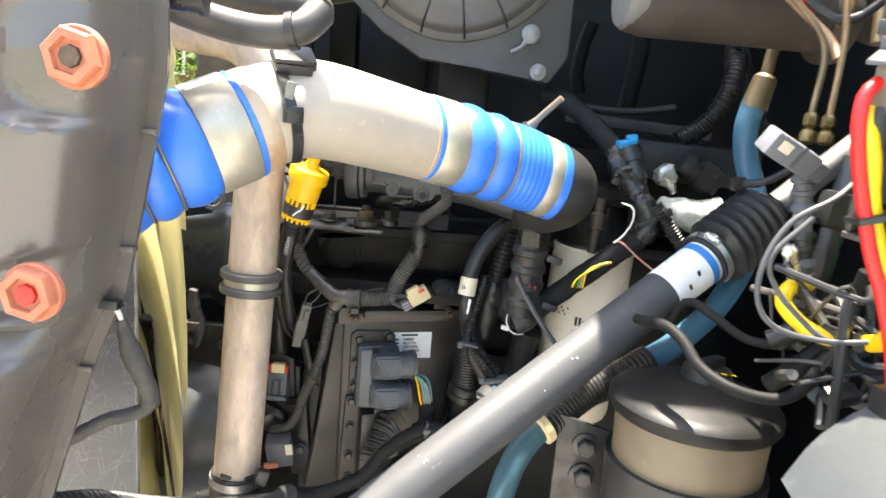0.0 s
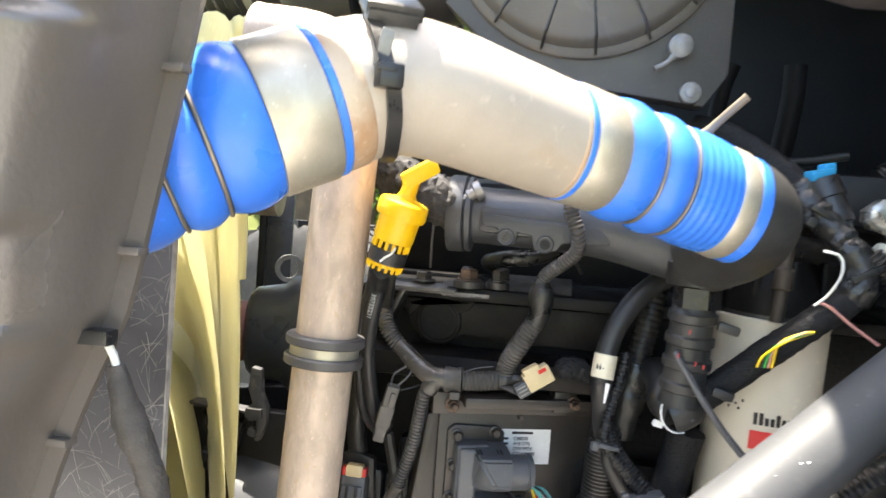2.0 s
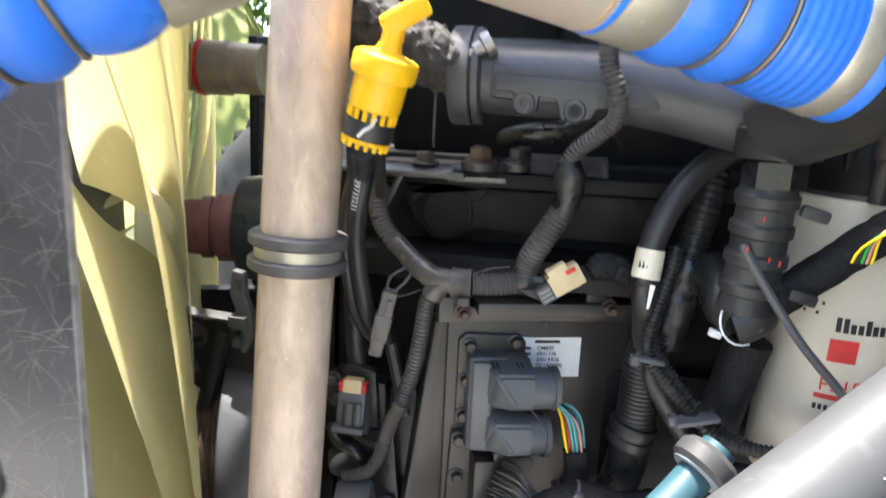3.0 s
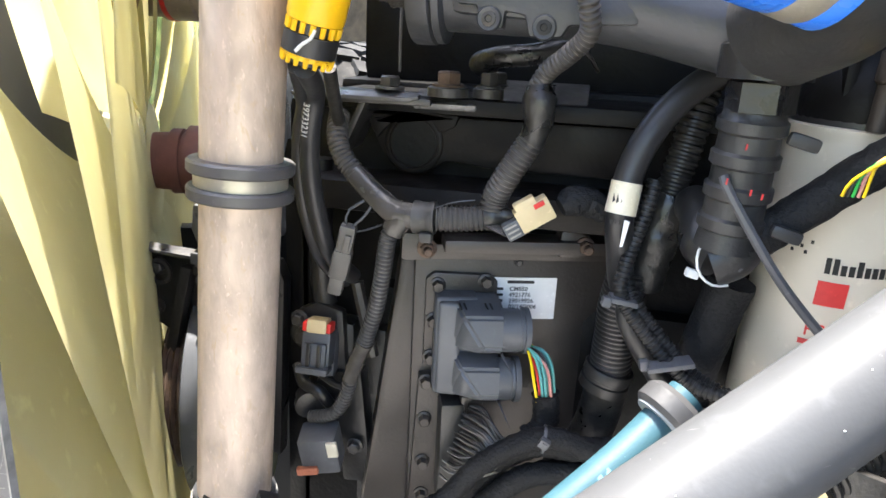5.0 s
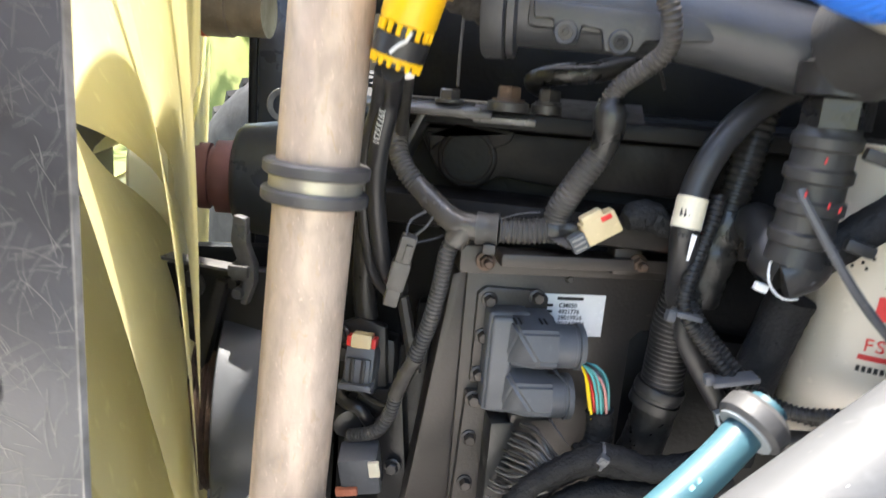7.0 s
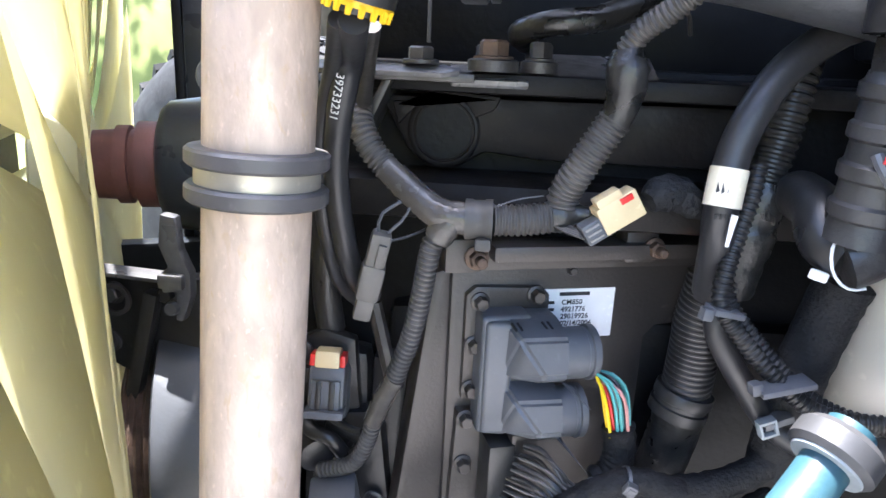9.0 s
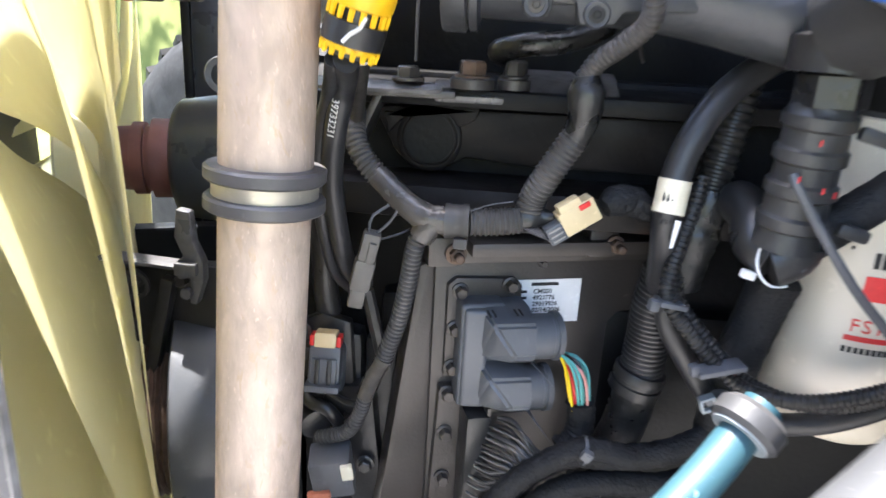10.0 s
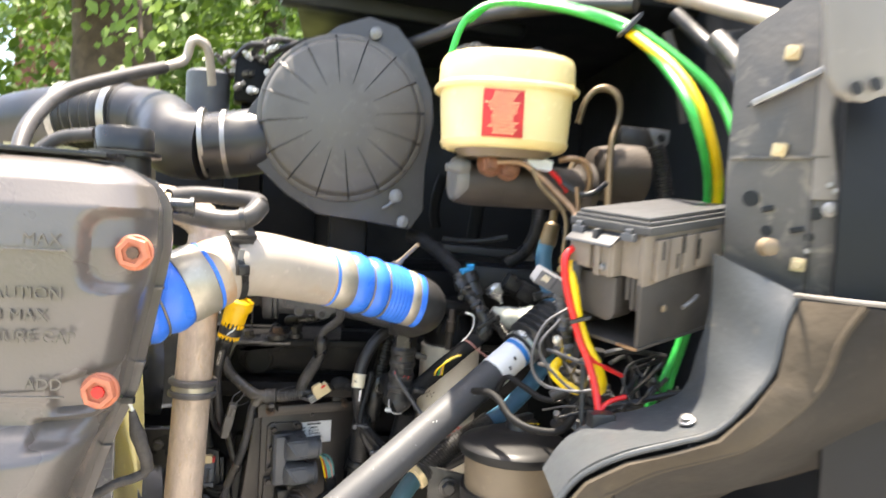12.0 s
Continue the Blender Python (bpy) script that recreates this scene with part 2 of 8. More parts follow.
M["intake"] = mat("dusty_intake_casting", (0.044, 0.047, 0.053), (0.06, 0.062, 0.067), 20, 0.44, 0.14, 0.2, 0.25, 200, (0.1, 0.095, 0.088), 22, 0.66)
M["cast"] = mat("oily_black_casting", (0.016, 0.0155, 0.0165), (0.026, 0.0245, 0.024), 20, 0.34, 0.14, 0.2, 0.25, 200, (0.06, 0.056, 0.05), 16, 0.66)
# same arch mud, with the shade inside the arch put into its colour
M["shaded_mud"] = mat("mud_darkened_for_shade", (0.02, 0.0155, 0.0105), (0.011, 0.009, 0.0065), 7, 0.8, 0.08, 0, 0.6, 70, (0.04, 0.03, 0.019), 9, 0.58)
M["dry_mud"] = mat("dry_tan_mud", (0.066, 0.049, 0.03), (0.04, 0.03, 0.019), 7, 0.85, 0.08, 0, 0.5, 90, (0.024, 0.02, 0.016), 9, 0.56)
M["ring_rubber"] = mat("grey_ring_rubber", (0.082, 0.076, 0.075), (0.06, 0.056, 0.056), 30, 0.4, 0.1, 0, 0.1, 300)
M["filter_shell"] = mat("dusty_brown_filter_shell", (0.098, 0.091, 0.082), (0.08, 0.075, 0.069), 14, 0.5, 0.08, 0, 0.12, 300, (0.12, 0.112, 0.1), 18, 0.64)
M["lid_black"] = mat("dusty_black_lid", (0.05, 0.05, 0.051), (0.04, 0.04, 0.041), 20, 0.46, 0.08, 0, 0.12, 300, (0.075, 0.072, 0.066), 18, 0.64)
M["port_rust"] = mat("red_brown_rusty_nut", (0.26, 0.11, 0.06), (0.16, 0.075, 0.045), 60, 0.6, 0.1, 0.2, 0.3, 300)
M["cap_grey"] = mat("dusty_grey_cap", (0.13, 0.125, 0.115), (0.1, 0.095, 0.088), 30, 0.5, 0.1, 0, 0.1, 300)
M["dull"] = mat("dull_grey_steel", (0.22, 0.22, 0.22), (0.16, 0.155, 0.15), 60, 0.5, 0.1, 0.5, 0.1)
M["fuse_dark"] = mat("brown_black_plastic", (0.05, 0.043, 0.037), (0.038, 0.033, 0.029), 20, 0.5, 0.1, 0, 0.1, 200, (0.09, 0.076, 0.062), 16, 0.62)
M["clamp_steel"] = mat("bright_clamp_steel", (0.62, 0.62, 0.6), (0.5, 0.5, 0.48), 60, 0.3, 0.08, 0.85, 0.05)
M["pulley"] = mat("smooth_grey_pulley", (0.085, 0.09, 0.1), (0.065, 0.068, 0.075), 14, 0.36, 0.1, 0.2, 0.06, 300, (0.06, 0.05, 0.042), 9, 0.62)
M["hose_dull"] = mat("dull_black_hose", (0.007, 0.007, 0.0075), (0.013, 0.0125, 0.012), 30, 0.62, 0.1, 0, 0.15, 300, spec=0.2)
M["bell"] = mat("blue_grey_pulley_paint", (0.045, 0.053, 0.07), (0.034, 0.039, 0.052), 20, 0.32, 0.1, 0.2, 0.06, 300)
M["elbow"] = mat("sooty_black_elbow", (0.03, 0.029, 0.029), (0.022, 0.021, 0.021), 20, 0.5, 0.1, 0, 0.2, 300, (0.055, 0.05, 0.046), 25, 0.64)
M["bundle_wire"] = mat("dusty_black_wire", (0.11, 0.104, 0.098), (0.06, 0.056, 0.053), 40, 0.35, 0.1, 0, 0.03)
M["cap_black"] = mat("clean_black_plastic", (0.008, 0.008, 0.0085), (0.013, 0.0125, 0.012), 25, 0.46, 0.08, 0, 0.08, 400, spec=0.3)
M["elbow_alu"] = mat("dusty_cast_elbow", (0.3, 0.25, 0.21), (0.2, 0.16, 0.13), 30, 0.5, 0.1, 0.4, 0.2, 200)
# leaf green darkened: the wood's shade is put into the colour
M["far_leaf"] = mat("far_leaves_shade_in_colour", (0.05, 0.095, 0.018), (0.1, 0.16, 0.03), 0.5, 0.6, 0.1, 0, 0)
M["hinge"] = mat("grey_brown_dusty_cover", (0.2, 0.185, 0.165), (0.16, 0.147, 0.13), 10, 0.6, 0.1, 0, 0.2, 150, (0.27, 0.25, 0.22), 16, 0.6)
# leaf green brightened: sunlight on the shrubs is put into the colour
M["shrub"] = mat("shrub_leaves_sun_in_colour", (0.2, 0.3, 0.05), (0.12, 0.2, 0.03), 2, 0.5, 0.1, 0, 0)


def let_light_through(m, share):
    """Thin moulded plastic that passes part of the light."""
    nt = m.node_tree
    b, out = nt.nodes["Principled BSDF"], nt.nodes["Material Output"]
    tl_, mx = nt.nodes.new("ShaderNodeBsdfTranslucent"), nt.nodes.new("ShaderNodeMixShader")
    nt.links.new(b.inputs["Base Color"].links[0].from_socket, tl_.inputs["Color"])
    mx.inputs[0].default_value = share
    nt.links.new(b.outputs[0], mx.inputs[1])
    nt.links.new(tl_.outputs[0], mx.inputs[2])
    nt.links.new(mx.outputs[0], out.inputs["Surface"])


let_light_through(M["fan"], 0.5)
let_light_through(M["leaf"], 0.35)
let_light_through(M["shrub"], 0.35)


# ---- mesh helpers ----
def world_of(ob):
    p = Vector((0, 0, 0))
    while ob:
        p = p + ob.location
        ob = ob.parent
    return p


def mesh_of(name, bm, material, smooth=True, angle=40):
    me = bpy.data.meshes.new(name)
    bmesh.ops.recalc_face_normals(bm, faces=bm.faces[:])
    lim = radians(angle)
    for f in bm.faces:
        f.smooth = smooth
    for e in bm.edges:
        if len(e.link_faces) == 2 and e.calc_face_angle(0) > lim:
            e.smooth = False
    bm.to_mesh(me)
    bm.free()
    me.materials.append(material)
    return me


def part(name, bm, material, parent, label="", smooth=True):
    """Links a bmesh, given in world places, as one mesh under a thing or a part."""
    bm.transform(Matrix.Translation(-world_of(parent)))
    ob = new(name, mesh_of(name, bm, material, smooth))
    ob.parent = parent
    return tagged(ob, label) if label else ob


def thing(name, base, label, category, group="", kind=""):
    ob = new(name)
    ob.location = base
    ob.empty_display_size = 0.02
    return tagged(ob, label, category, group, kind)


def solo(name, bm, material, base, label, category="", group="", kind="", smooth=True):
    bm.transform(Matrix.Translation(-Vector(base)))
    ob = new(name, mesh_of(name, bm, material, smooth))
    ob.location = base
    return tagged(ob, label, category, group, kind)


def join(*bms):
    """One bmesh of several."""
    out = bms[0]
    for b in bms[1:]:
        me = bpy.data.meshes.new("tmp")
        b.to_mesh(me)
        b.free()
        out.from_mesh(me)
        bpy.data.meshes.remove(me)
    return out


def curve(pts, step=0.006):
    """A smooth way through the points, at even steps."""
    P = [Vector(p) for p in pts]
    if len(P) == 2:
        dense = [P[0].lerp(P[1], i / 40) for i in range(41)]
    else:
        Q = [2 * P[0] - P[1]] + P + [2 * P[-1] - P[-2]]
        dense = []
        for i in range(1, len(Q) - 2):
            a, b, c, d = Q[i - 1], Q[i], Q[i + 1], Q[i + 2]
            for k in range(24):
                t = k / 24
                dense.append(0.5 * (2 * b + (c - a) * t + (2 * a - 5 * b + 4 * c - d) * t * t + (3 * b - a - 3 * c + d) * t ** 3))
        dense.append(P[-1])
    total = sum((dense[i + 1] - dense[i]).length for i in range(len(dense) - 1))
    n = max(2, round(total / step))
    out, acc, i = [dense[0]], 0.0, 0
    for k in range(1, n):
        want = total * k / n
        while acc + (dense[i + 1] - dense[i]).length < want:
            acc += (dense[i + 1] - dense[i]).length
            i += 1
        seg = (dense[i + 1] - dense[i]).length
        out.append(dense[i].lerp(dense[i + 1], (want - acc) / seg))
    out.append(dense[-1])
    return out


def sweep(path, radii, seg=14, caps=True, wobble=0.0, seed=0):
    """A round skin along a way, with a radius at each step."""
    bm = bmesh.new()
    rng = random.Random(seed)
    rings, n = [], len(path)
    t0 = (path[1] - path[0]).normalized()
    u = t0.orthogonal().normalized()
    for i, p in enumerate(path):
        t = (path[min(i + 1, n - 1)] - path[max(i - 1, 0)]).normalized()
        u = (u - t * u.dot(t)).normalized()
        v = t.cross(u)
        r = radii[i] if isinstance(radii, (list, tuple)) else radii
        rings.append([bm.verts.new(p + (u * math.cos(2 * math.pi * k / seg) + v * math.sin(2 * math.pi * k / seg)) * r * (1 + wobble * rng.uniform(-1, 1))) for k in range(seg)])
    for a, b in zip(rings, rings[1:]):
        for k in range(seg):
            bm.faces.new((a[k], a[(k + 1) % seg], b[(k + 1) % seg], b[k]))
    if caps:
        bm.faces.new(rings[0][::-1])
        bm.faces.new(rings[-1])
    return bm


def hose(pts, r, seg=14, step=0.006, wobble=0.0, seed=0):
    return sweep(curve(pts, step), r, seg, True, wobble, seed)


def conduit(pts, r, pitch=0.0038, depth=0.0012, seg=14):
    """Corrugated conduit: a rib and a groove at each pitch."""
    path = curve(pts, pitch / 4)
    radii = [(r, r, r - depth, r - depth)[i % 4] for i in range(len(path))]
    return sweep(path, radii, seg)


def ring(c, d, r, t, seg=40):
    """A closed round ring of thickness t about the axis d."""
    c, d = Vector(c), Vector(d).normalized()
    u = d.orthogonal().normalized()
    v = d.cross(u)
    bm = bmesh.new()
    loops = []
    for k in range(seg):
        a = 2 * math.pi * k / seg
        o = u * math.cos(a) + v * math.sin(a)
        loops.append([bm.verts.new(c + o * (r + t * math.cos(b)) + d * t * math.sin(b)) for b in (math.pi * (0.25 + 0.5 * j) for j in range(4))])
    for k in range(seg):
        p, q = loops[k], loops[(k + 1) % seg]
        for j in range(4):
            bm.faces.new((p[j], p[(j + 1) % 4], q[(j + 1) % 4], q[j]))
    return bm


def lathe(a, d, profile, seg=32):
    """A turned body about the axis from a along d. profile: pairs of (way along, radius)."""
    a, d = Vector(a), Vector(d).normalized()
    u = d.orthogonal().normalized()
    v = d.cross(u)
    bm = bmesh.new()
    rings = []
    for s, r in profile:
        rings.append([bm.verts.new(a + d * s + (u * math.cos(2 * math.pi * k / seg) + v * math.sin(2 * math.pi * k / seg)) * max(r, 1e-5)) for k in range(seg)])
    for p, q in zip(rings, rings[1:]):
        for k in range(seg):
            bm.faces.new((p[k], p[(k + 1) % seg], q[(k + 1) % seg], q[k]))
    bm.faces.new(rings[0][::-1])
    bm.faces.new(rings[-1])
    return bm


def block(m, size, bevel=0.003, segs=2):
    """A box of that size with rounded edges, at the pose m (its centre)."""
    bm = bmesh.new()
    bmesh.ops.create_cube(bm, size=1)
    bmesh.ops.scale(bm, vec=size, verts=bm.verts[:])
    if bevel:
        bmesh.ops.bevel(bm, geom=bm.edges[:], offset=min(bevel, min(size) * 0.45), segments=segs, affect="EDGES", profile=0.6)
    bm.transform(m)
    return bm


def prism(m, outline, depth, bevel=0.002):
    """A plate with that outline in its own x and z, depth metres thick towards +y, at the pose m."""
    bm = bmesh.new()
    lo = [bm.verts.new((x, 0, z)) for x, z in outline]
    hi = [bm.verts.new((x, depth, z)) for x, z in outline]
    n = len(outline)
    bm.faces.new(lo)
    bm.faces.new(hi[::-1])
    for k in range(n):
        bm.faces.new((lo[k], hi[k], hi[(k + 1) % n], lo[(k + 1) % n]))
    bmesh.ops.recalc_face_normals(bm, faces=bm.faces[:])
    if bevel:
        bmesh.ops.bevel(bm, geom=bm.edges[:], offset=bevel, segments=2, affect="EDGES", profile=0.6)
    bm.transform(m)
    return bm


def hexbolt(at, d, r=0.008, h=0.007, washer=True):
    """A hex head with its washer face, standing on at, along d."""
    at, d = Vector(at), Vector(d).normalized()
    head = lathe(at + d * (0.0022 if washer else 0), d, [(0, r), (h * 0.85, r), (h, r * 0.82)], 6)
    if washer:
        return join(head, lathe(at - d * 0.0005, d, [(0, r * 1.35), (0.002, r * 1.35), (0.0026, r * 1.2)], 20))
    return head


def lettering(text, size, m, depth=0.0004, bold=0.0):
    """Letters of the built-in font, in the x-z plane of the pose m, facing its -y."""
    cu = bpy.data.curves.new("text", "FONT")
    cu.body, cu.size, cu.extrude, cu.offset = text, size, depth, bold
    cu.resolution_u = 3
    ob = bpy.data.objects.new("text", cu)
    scene.collection.objects.link(ob)
    dg = bpy.context.evaluated_depsgraph_get()
    me = bpy.data.meshes.new_from_object(ob.evaluated_get(dg))
    bm = bmesh.new()
    bm.from_mesh(me)
    bpy.data.objects.remove(ob)
    bpy.data.curves.remove(cu)
    bpy.data.meshes.remove(me)
    bm.transform(m @ pose(0, 0, 0, 90, 0, 0))
    return bm


def bar(m, x, z, w, h, depth=0.0006):
    return block(m @ pose(x, 0, z), (w, depth, h), 0)


# ---- the large structure ----
def sheet(name, pts, material, label, kind="structure", thick=0.0):
    bm = bmesh.new()
    vs = [bm.verts.new(p) for p in pts]
    f = bm.faces.new(vs)
    if thick:
        bmesh.ops.solidify(bm, geom=[f], thickness=thick)
    return solo(name, bm, material, pts[0], label, name.replace("_", " "), "", kind, False)


sheet("ground", [(-900, -900, 0.35), (900, -900, 0.35), (900, 900, 0.35), (-900, 900, 0.35)], M["grass"], "sunlit green lawn reaching to the horizon")
# toned pale so that its bounce brightens the bay from below
sheet("road", [(-9, -4, 0.356), (9, -4, 0.356), (9, 1.7, 0.356), (-9, 1.7, 0.356)], M["concrete"], "pale concrete drive under the truck")

# engine block and head: one casting, with ledge, bosses and pads
eng = thing("engine", (0.03, 1.2, 0.7), "dusty black diesel engine with oily castings", "engine")
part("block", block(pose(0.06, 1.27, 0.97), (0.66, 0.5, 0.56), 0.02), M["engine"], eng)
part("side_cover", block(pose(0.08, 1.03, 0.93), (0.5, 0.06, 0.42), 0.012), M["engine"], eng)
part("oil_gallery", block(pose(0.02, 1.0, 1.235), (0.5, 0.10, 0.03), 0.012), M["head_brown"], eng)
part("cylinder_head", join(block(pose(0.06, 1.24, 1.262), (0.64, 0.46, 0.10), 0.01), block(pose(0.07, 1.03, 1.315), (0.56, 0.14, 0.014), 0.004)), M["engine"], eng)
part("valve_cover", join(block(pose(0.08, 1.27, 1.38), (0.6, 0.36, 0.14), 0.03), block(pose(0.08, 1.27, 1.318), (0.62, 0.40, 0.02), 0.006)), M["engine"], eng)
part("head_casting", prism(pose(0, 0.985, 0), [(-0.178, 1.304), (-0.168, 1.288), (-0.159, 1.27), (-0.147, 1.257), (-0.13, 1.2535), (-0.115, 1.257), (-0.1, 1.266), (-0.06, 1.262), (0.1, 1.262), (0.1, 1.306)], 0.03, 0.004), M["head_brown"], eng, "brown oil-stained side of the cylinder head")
# no real recess: a dark disc stands in for the pocket's shade
part("pocket", lathe((-0.13, 0.9865, 1.28), (0, -1, 0), [(0, 0.0205), (0.0022, 0.020), (0.002, 0.012), (0.0018, 0.0005)], 28), M["engine"], eng, "dark disc painted for the shade in the pocket")
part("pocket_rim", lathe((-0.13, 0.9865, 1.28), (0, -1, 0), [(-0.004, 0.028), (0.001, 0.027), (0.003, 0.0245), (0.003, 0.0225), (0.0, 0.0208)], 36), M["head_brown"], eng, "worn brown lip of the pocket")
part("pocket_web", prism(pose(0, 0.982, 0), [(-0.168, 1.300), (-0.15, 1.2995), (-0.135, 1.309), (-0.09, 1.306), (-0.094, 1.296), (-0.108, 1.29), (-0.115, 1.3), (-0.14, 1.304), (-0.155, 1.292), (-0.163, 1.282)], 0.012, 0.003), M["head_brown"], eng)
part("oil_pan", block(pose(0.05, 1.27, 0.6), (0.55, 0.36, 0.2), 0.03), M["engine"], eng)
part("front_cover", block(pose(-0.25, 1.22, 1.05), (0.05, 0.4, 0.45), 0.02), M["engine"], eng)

# near-black walls: part of their shade is in the colour
solo("firewall", join(block(pose(0.68, 1.35, 1.31), (0.04, 1.9, 1.88), 0.01), block(pose(0.30, 1.62, 1.31), (0.76, 0.05, 1.88), 0.02)), M["deep"], (0.68, 1.35, 0.37), "black cab firewall, deep shade put into its colour", "firewall", "", "structure")
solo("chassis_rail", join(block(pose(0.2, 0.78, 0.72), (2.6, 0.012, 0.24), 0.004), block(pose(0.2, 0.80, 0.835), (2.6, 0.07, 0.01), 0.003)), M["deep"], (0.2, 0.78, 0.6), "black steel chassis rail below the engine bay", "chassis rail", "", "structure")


# ---- charge air pipe ----
def bent(a, d, c):
    """A gently curved axis: the place and the way at s metres along it."""
    a, d, c = Vector(a), Vector(d), Vector(c)
    return lambda s_: (a + d * s_ + c * s_ * s_, (d + 2 * c * s_).normalized())


RIGHT_AXIS = bent((-0.0148, 0.7165, 1.4572), (0.825, 0.54, -0.165), (0.93, -0.6, -0.667))
LEFT_AXIS = bent((-0.1572, 0.6173, 1.4592), (-0.775, -0.486, -0.404), (-0.1, 0.3, -0.15))


def loft(axis, profile, lean=0.0, seg=48):
    """A round body along a curved axis. profile: pairs of (way along, radius). lean tips the rings back from the fall of the axis."""
    bm = bmesh.new()
    rings = []
    for s_, r in profile:
        c, d = axis(s_)
        d = (d + Vector((0, 0, lean))).normalized()
        u = d.cross(Vector((0, 0, 1))).normalized()
        v = d.cross(u)
        rings.append([bm.verts.new(c + (u * math.cos(2 * math.pi * k / seg) + v * math.sin(2 * math.pi * k / seg)) * r) for k in range(seg)])
    for p, q in zip(rings, rings[1:]):
        for k in range(seg):
            bm.faces.new((p[k], p[(k + 1) % seg], q[(k + 1) % seg], q[k]))
    bm.faces.new(rings[0][::-1])
    bm.faces.new(rings[-1])
    return bm


def coupling(parent, axis, r, spans, lean):
    """Silicone coupling: hose, bands and rings as spans of (kind, from, to)."""
    core = r - 0.004
    for kind, s0, s1 in spans:
        n = 14
        if kind == "hose":
            prof = [(s0, core)] + [(s0 + (s1 - s0) * i / n, r - 0.0012 + 0.0042 * math.sin(math.pi * i / n) ** 0.8) for i in range(n + 1)] + [(s1, core)]
            part("silicone_hose", loft(axis, prof, lean), M["blue"], parent, "glossy blue silicone hose")
        elif kind == "ribbed":
            prof = [(s0, core)]
            for i in range(49):
                prof.append((s0 + (s1 - s0) * i / 48, r + 0.0006 + 0.00018 * math.sin(i * math.pi / 4) + 0.0012 * math.sin(math.pi * i / 48)))
            prof.append((s1, core))
            part("silicone_hose", loft(axis, prof, lean), M["blue"], parent, "glossy blue silicone hose with fine ribs")
        elif kind == "lip":
            part("hose_lip", loft(axis, [(s0, core), (s0, r - 0.0008), (s0 + 0.0008, r), (s1 - 0.0008, r), (s1, r - 0.0008), (s1, core)], lean), M["blue"], parent, "blue silicone hose")
        elif kind == "band":
            part("clamp_band", loft(axis, [(s0, core), (s0 + 0.0004, r), (s0 + 0.002, r + 0.0008), (s1 - 0.002, r + 0.0008), (s1 - 0.0004, r), (s1, core)], lean), M["band"], parent, "wide dull steel clamp band")
        elif kind == "ring":
            part("ring", loft(axis, [(s0, core)] + [(s0 + (s1 - s0) * (0.5 - 0.5 * math.cos(math.pi * i / 6)), r - 0.0008 + 0.0016 * math.sin(math.pi * i / 6)) for i in range(7)] + [(s1, core)], lean), M["wire_ring"], parent, "thin steel wire ring")


BEND = Vector((-0.1205, 0.641, 1.475))
cp = thing("charge_air_pipe", BEND, "bright weathered aluminium charge air pipe with blue silicone couplings", "pipe")
pipe_path = curve([LEFT_AXIS(0.06)[0], LEFT_AXIS(0.0)[0], (-0.137, 0.630, 1.4695), (-0.117, 0.6435, 1.4755), (-0.092, 0.661, 1.4745), (-0.055, 0.689, 1.4665), RIGHT_AXIS(0.0)[0], RIGHT_AXIS(0.05)[0]], 0.005)
part("pipe", sweep(pipe_path, [0.0437 - 0.0037 * i / (len(pipe_path) - 1) for i in range(len(pipe_path))], 56), M["alu"], cp)
part("weld_bead", loft(LEFT_AXIS, [(-0.019, 0.0425), (-0.0165, 0.0441), (-0.006, 0.0445), (-0.002, 0.0441), (-0.001, 0.0425)]), M["alu_rust"], cp, "rust-stained end of the aluminium pipe")
part("weld_bead", loft(RIGHT_AXIS, [(-0.0055, 0.0395), (-0.004, 0.0409), (-0.0015, 0.0412), (0.0, 0.0405)], 0.12), M["alu_rust"], cp, "rust-stained end of the aluminium pipe")
coupling(cp, LEFT_AXIS, 0.0455, [("lip", -0.003, 0.002), ("band", 0.002, 0.037), ("hose", 0.037, 0.068), ("ring", 0.068, 0.0708), ("hose", 0.0708, 0.0932), ("ring", 0.0932, 0.096), ("hose", 0.096, 0.13), ("band", 0.13, 0.15)], 0.0)
coupling(cp, RIGHT_AXIS, 0.0415, [("lip", 0.0, 0.005), ("band", 0.005, 0.0345), ("hose", 0.0345, 0.063), ("ring", 0.063, 0.0655), ("hose", 0.0655, 0.0885), ("ring", 0.0885, 0.091), ("ribbed", 0.091, 0.1245), ("band", 0.1245, 0.1385), ("lip", 0.1385, 0.147)], 0.13)
e0, ed = RIGHT_AXIS(0.147)
elbow_path = curve([e0 - ed * 0.012, e0 + ed * 0.002, e0 + Vector((0.0105, 0.014, -0.008)), e0 + Vector((0.011, 0.04, -0.02)), e0 + Vector((-0.002, 0.08, -0.035))], 0.004)
part("elbow", sweep(elbow_path, [0.0402 - 0.004 * min(1, i / 24) for i in range(len(elbow_path))], 44), M["elbow"], cp, "black cast intake elbow")

ip = thing("intake_manifold", (0.0, 0.93, 1.39), "dusty grey-black cast intake pipe with bosses", "intake pipe")
part("tube", sweep(curve([(-0.10, 0.932, 1.402), (0.02, 0.925, 1.398), (0.09, 0.915, 1.385), (0.15, 0.9, 1.37)], 0.006), 0.029, 36), M["intake"], ip)
part("flange", lathe((-0.118, 0.933, 1.402), (1, 0, 0), [(0, 0.03), (0, 0.038), (0.002, 0.0395), (0.016, 0.0395), (0.0175, 0.036), (0.019, 0.0385), (0.024, 0.0385), (0.026, 0.031)], 30), M["intake"], ip)
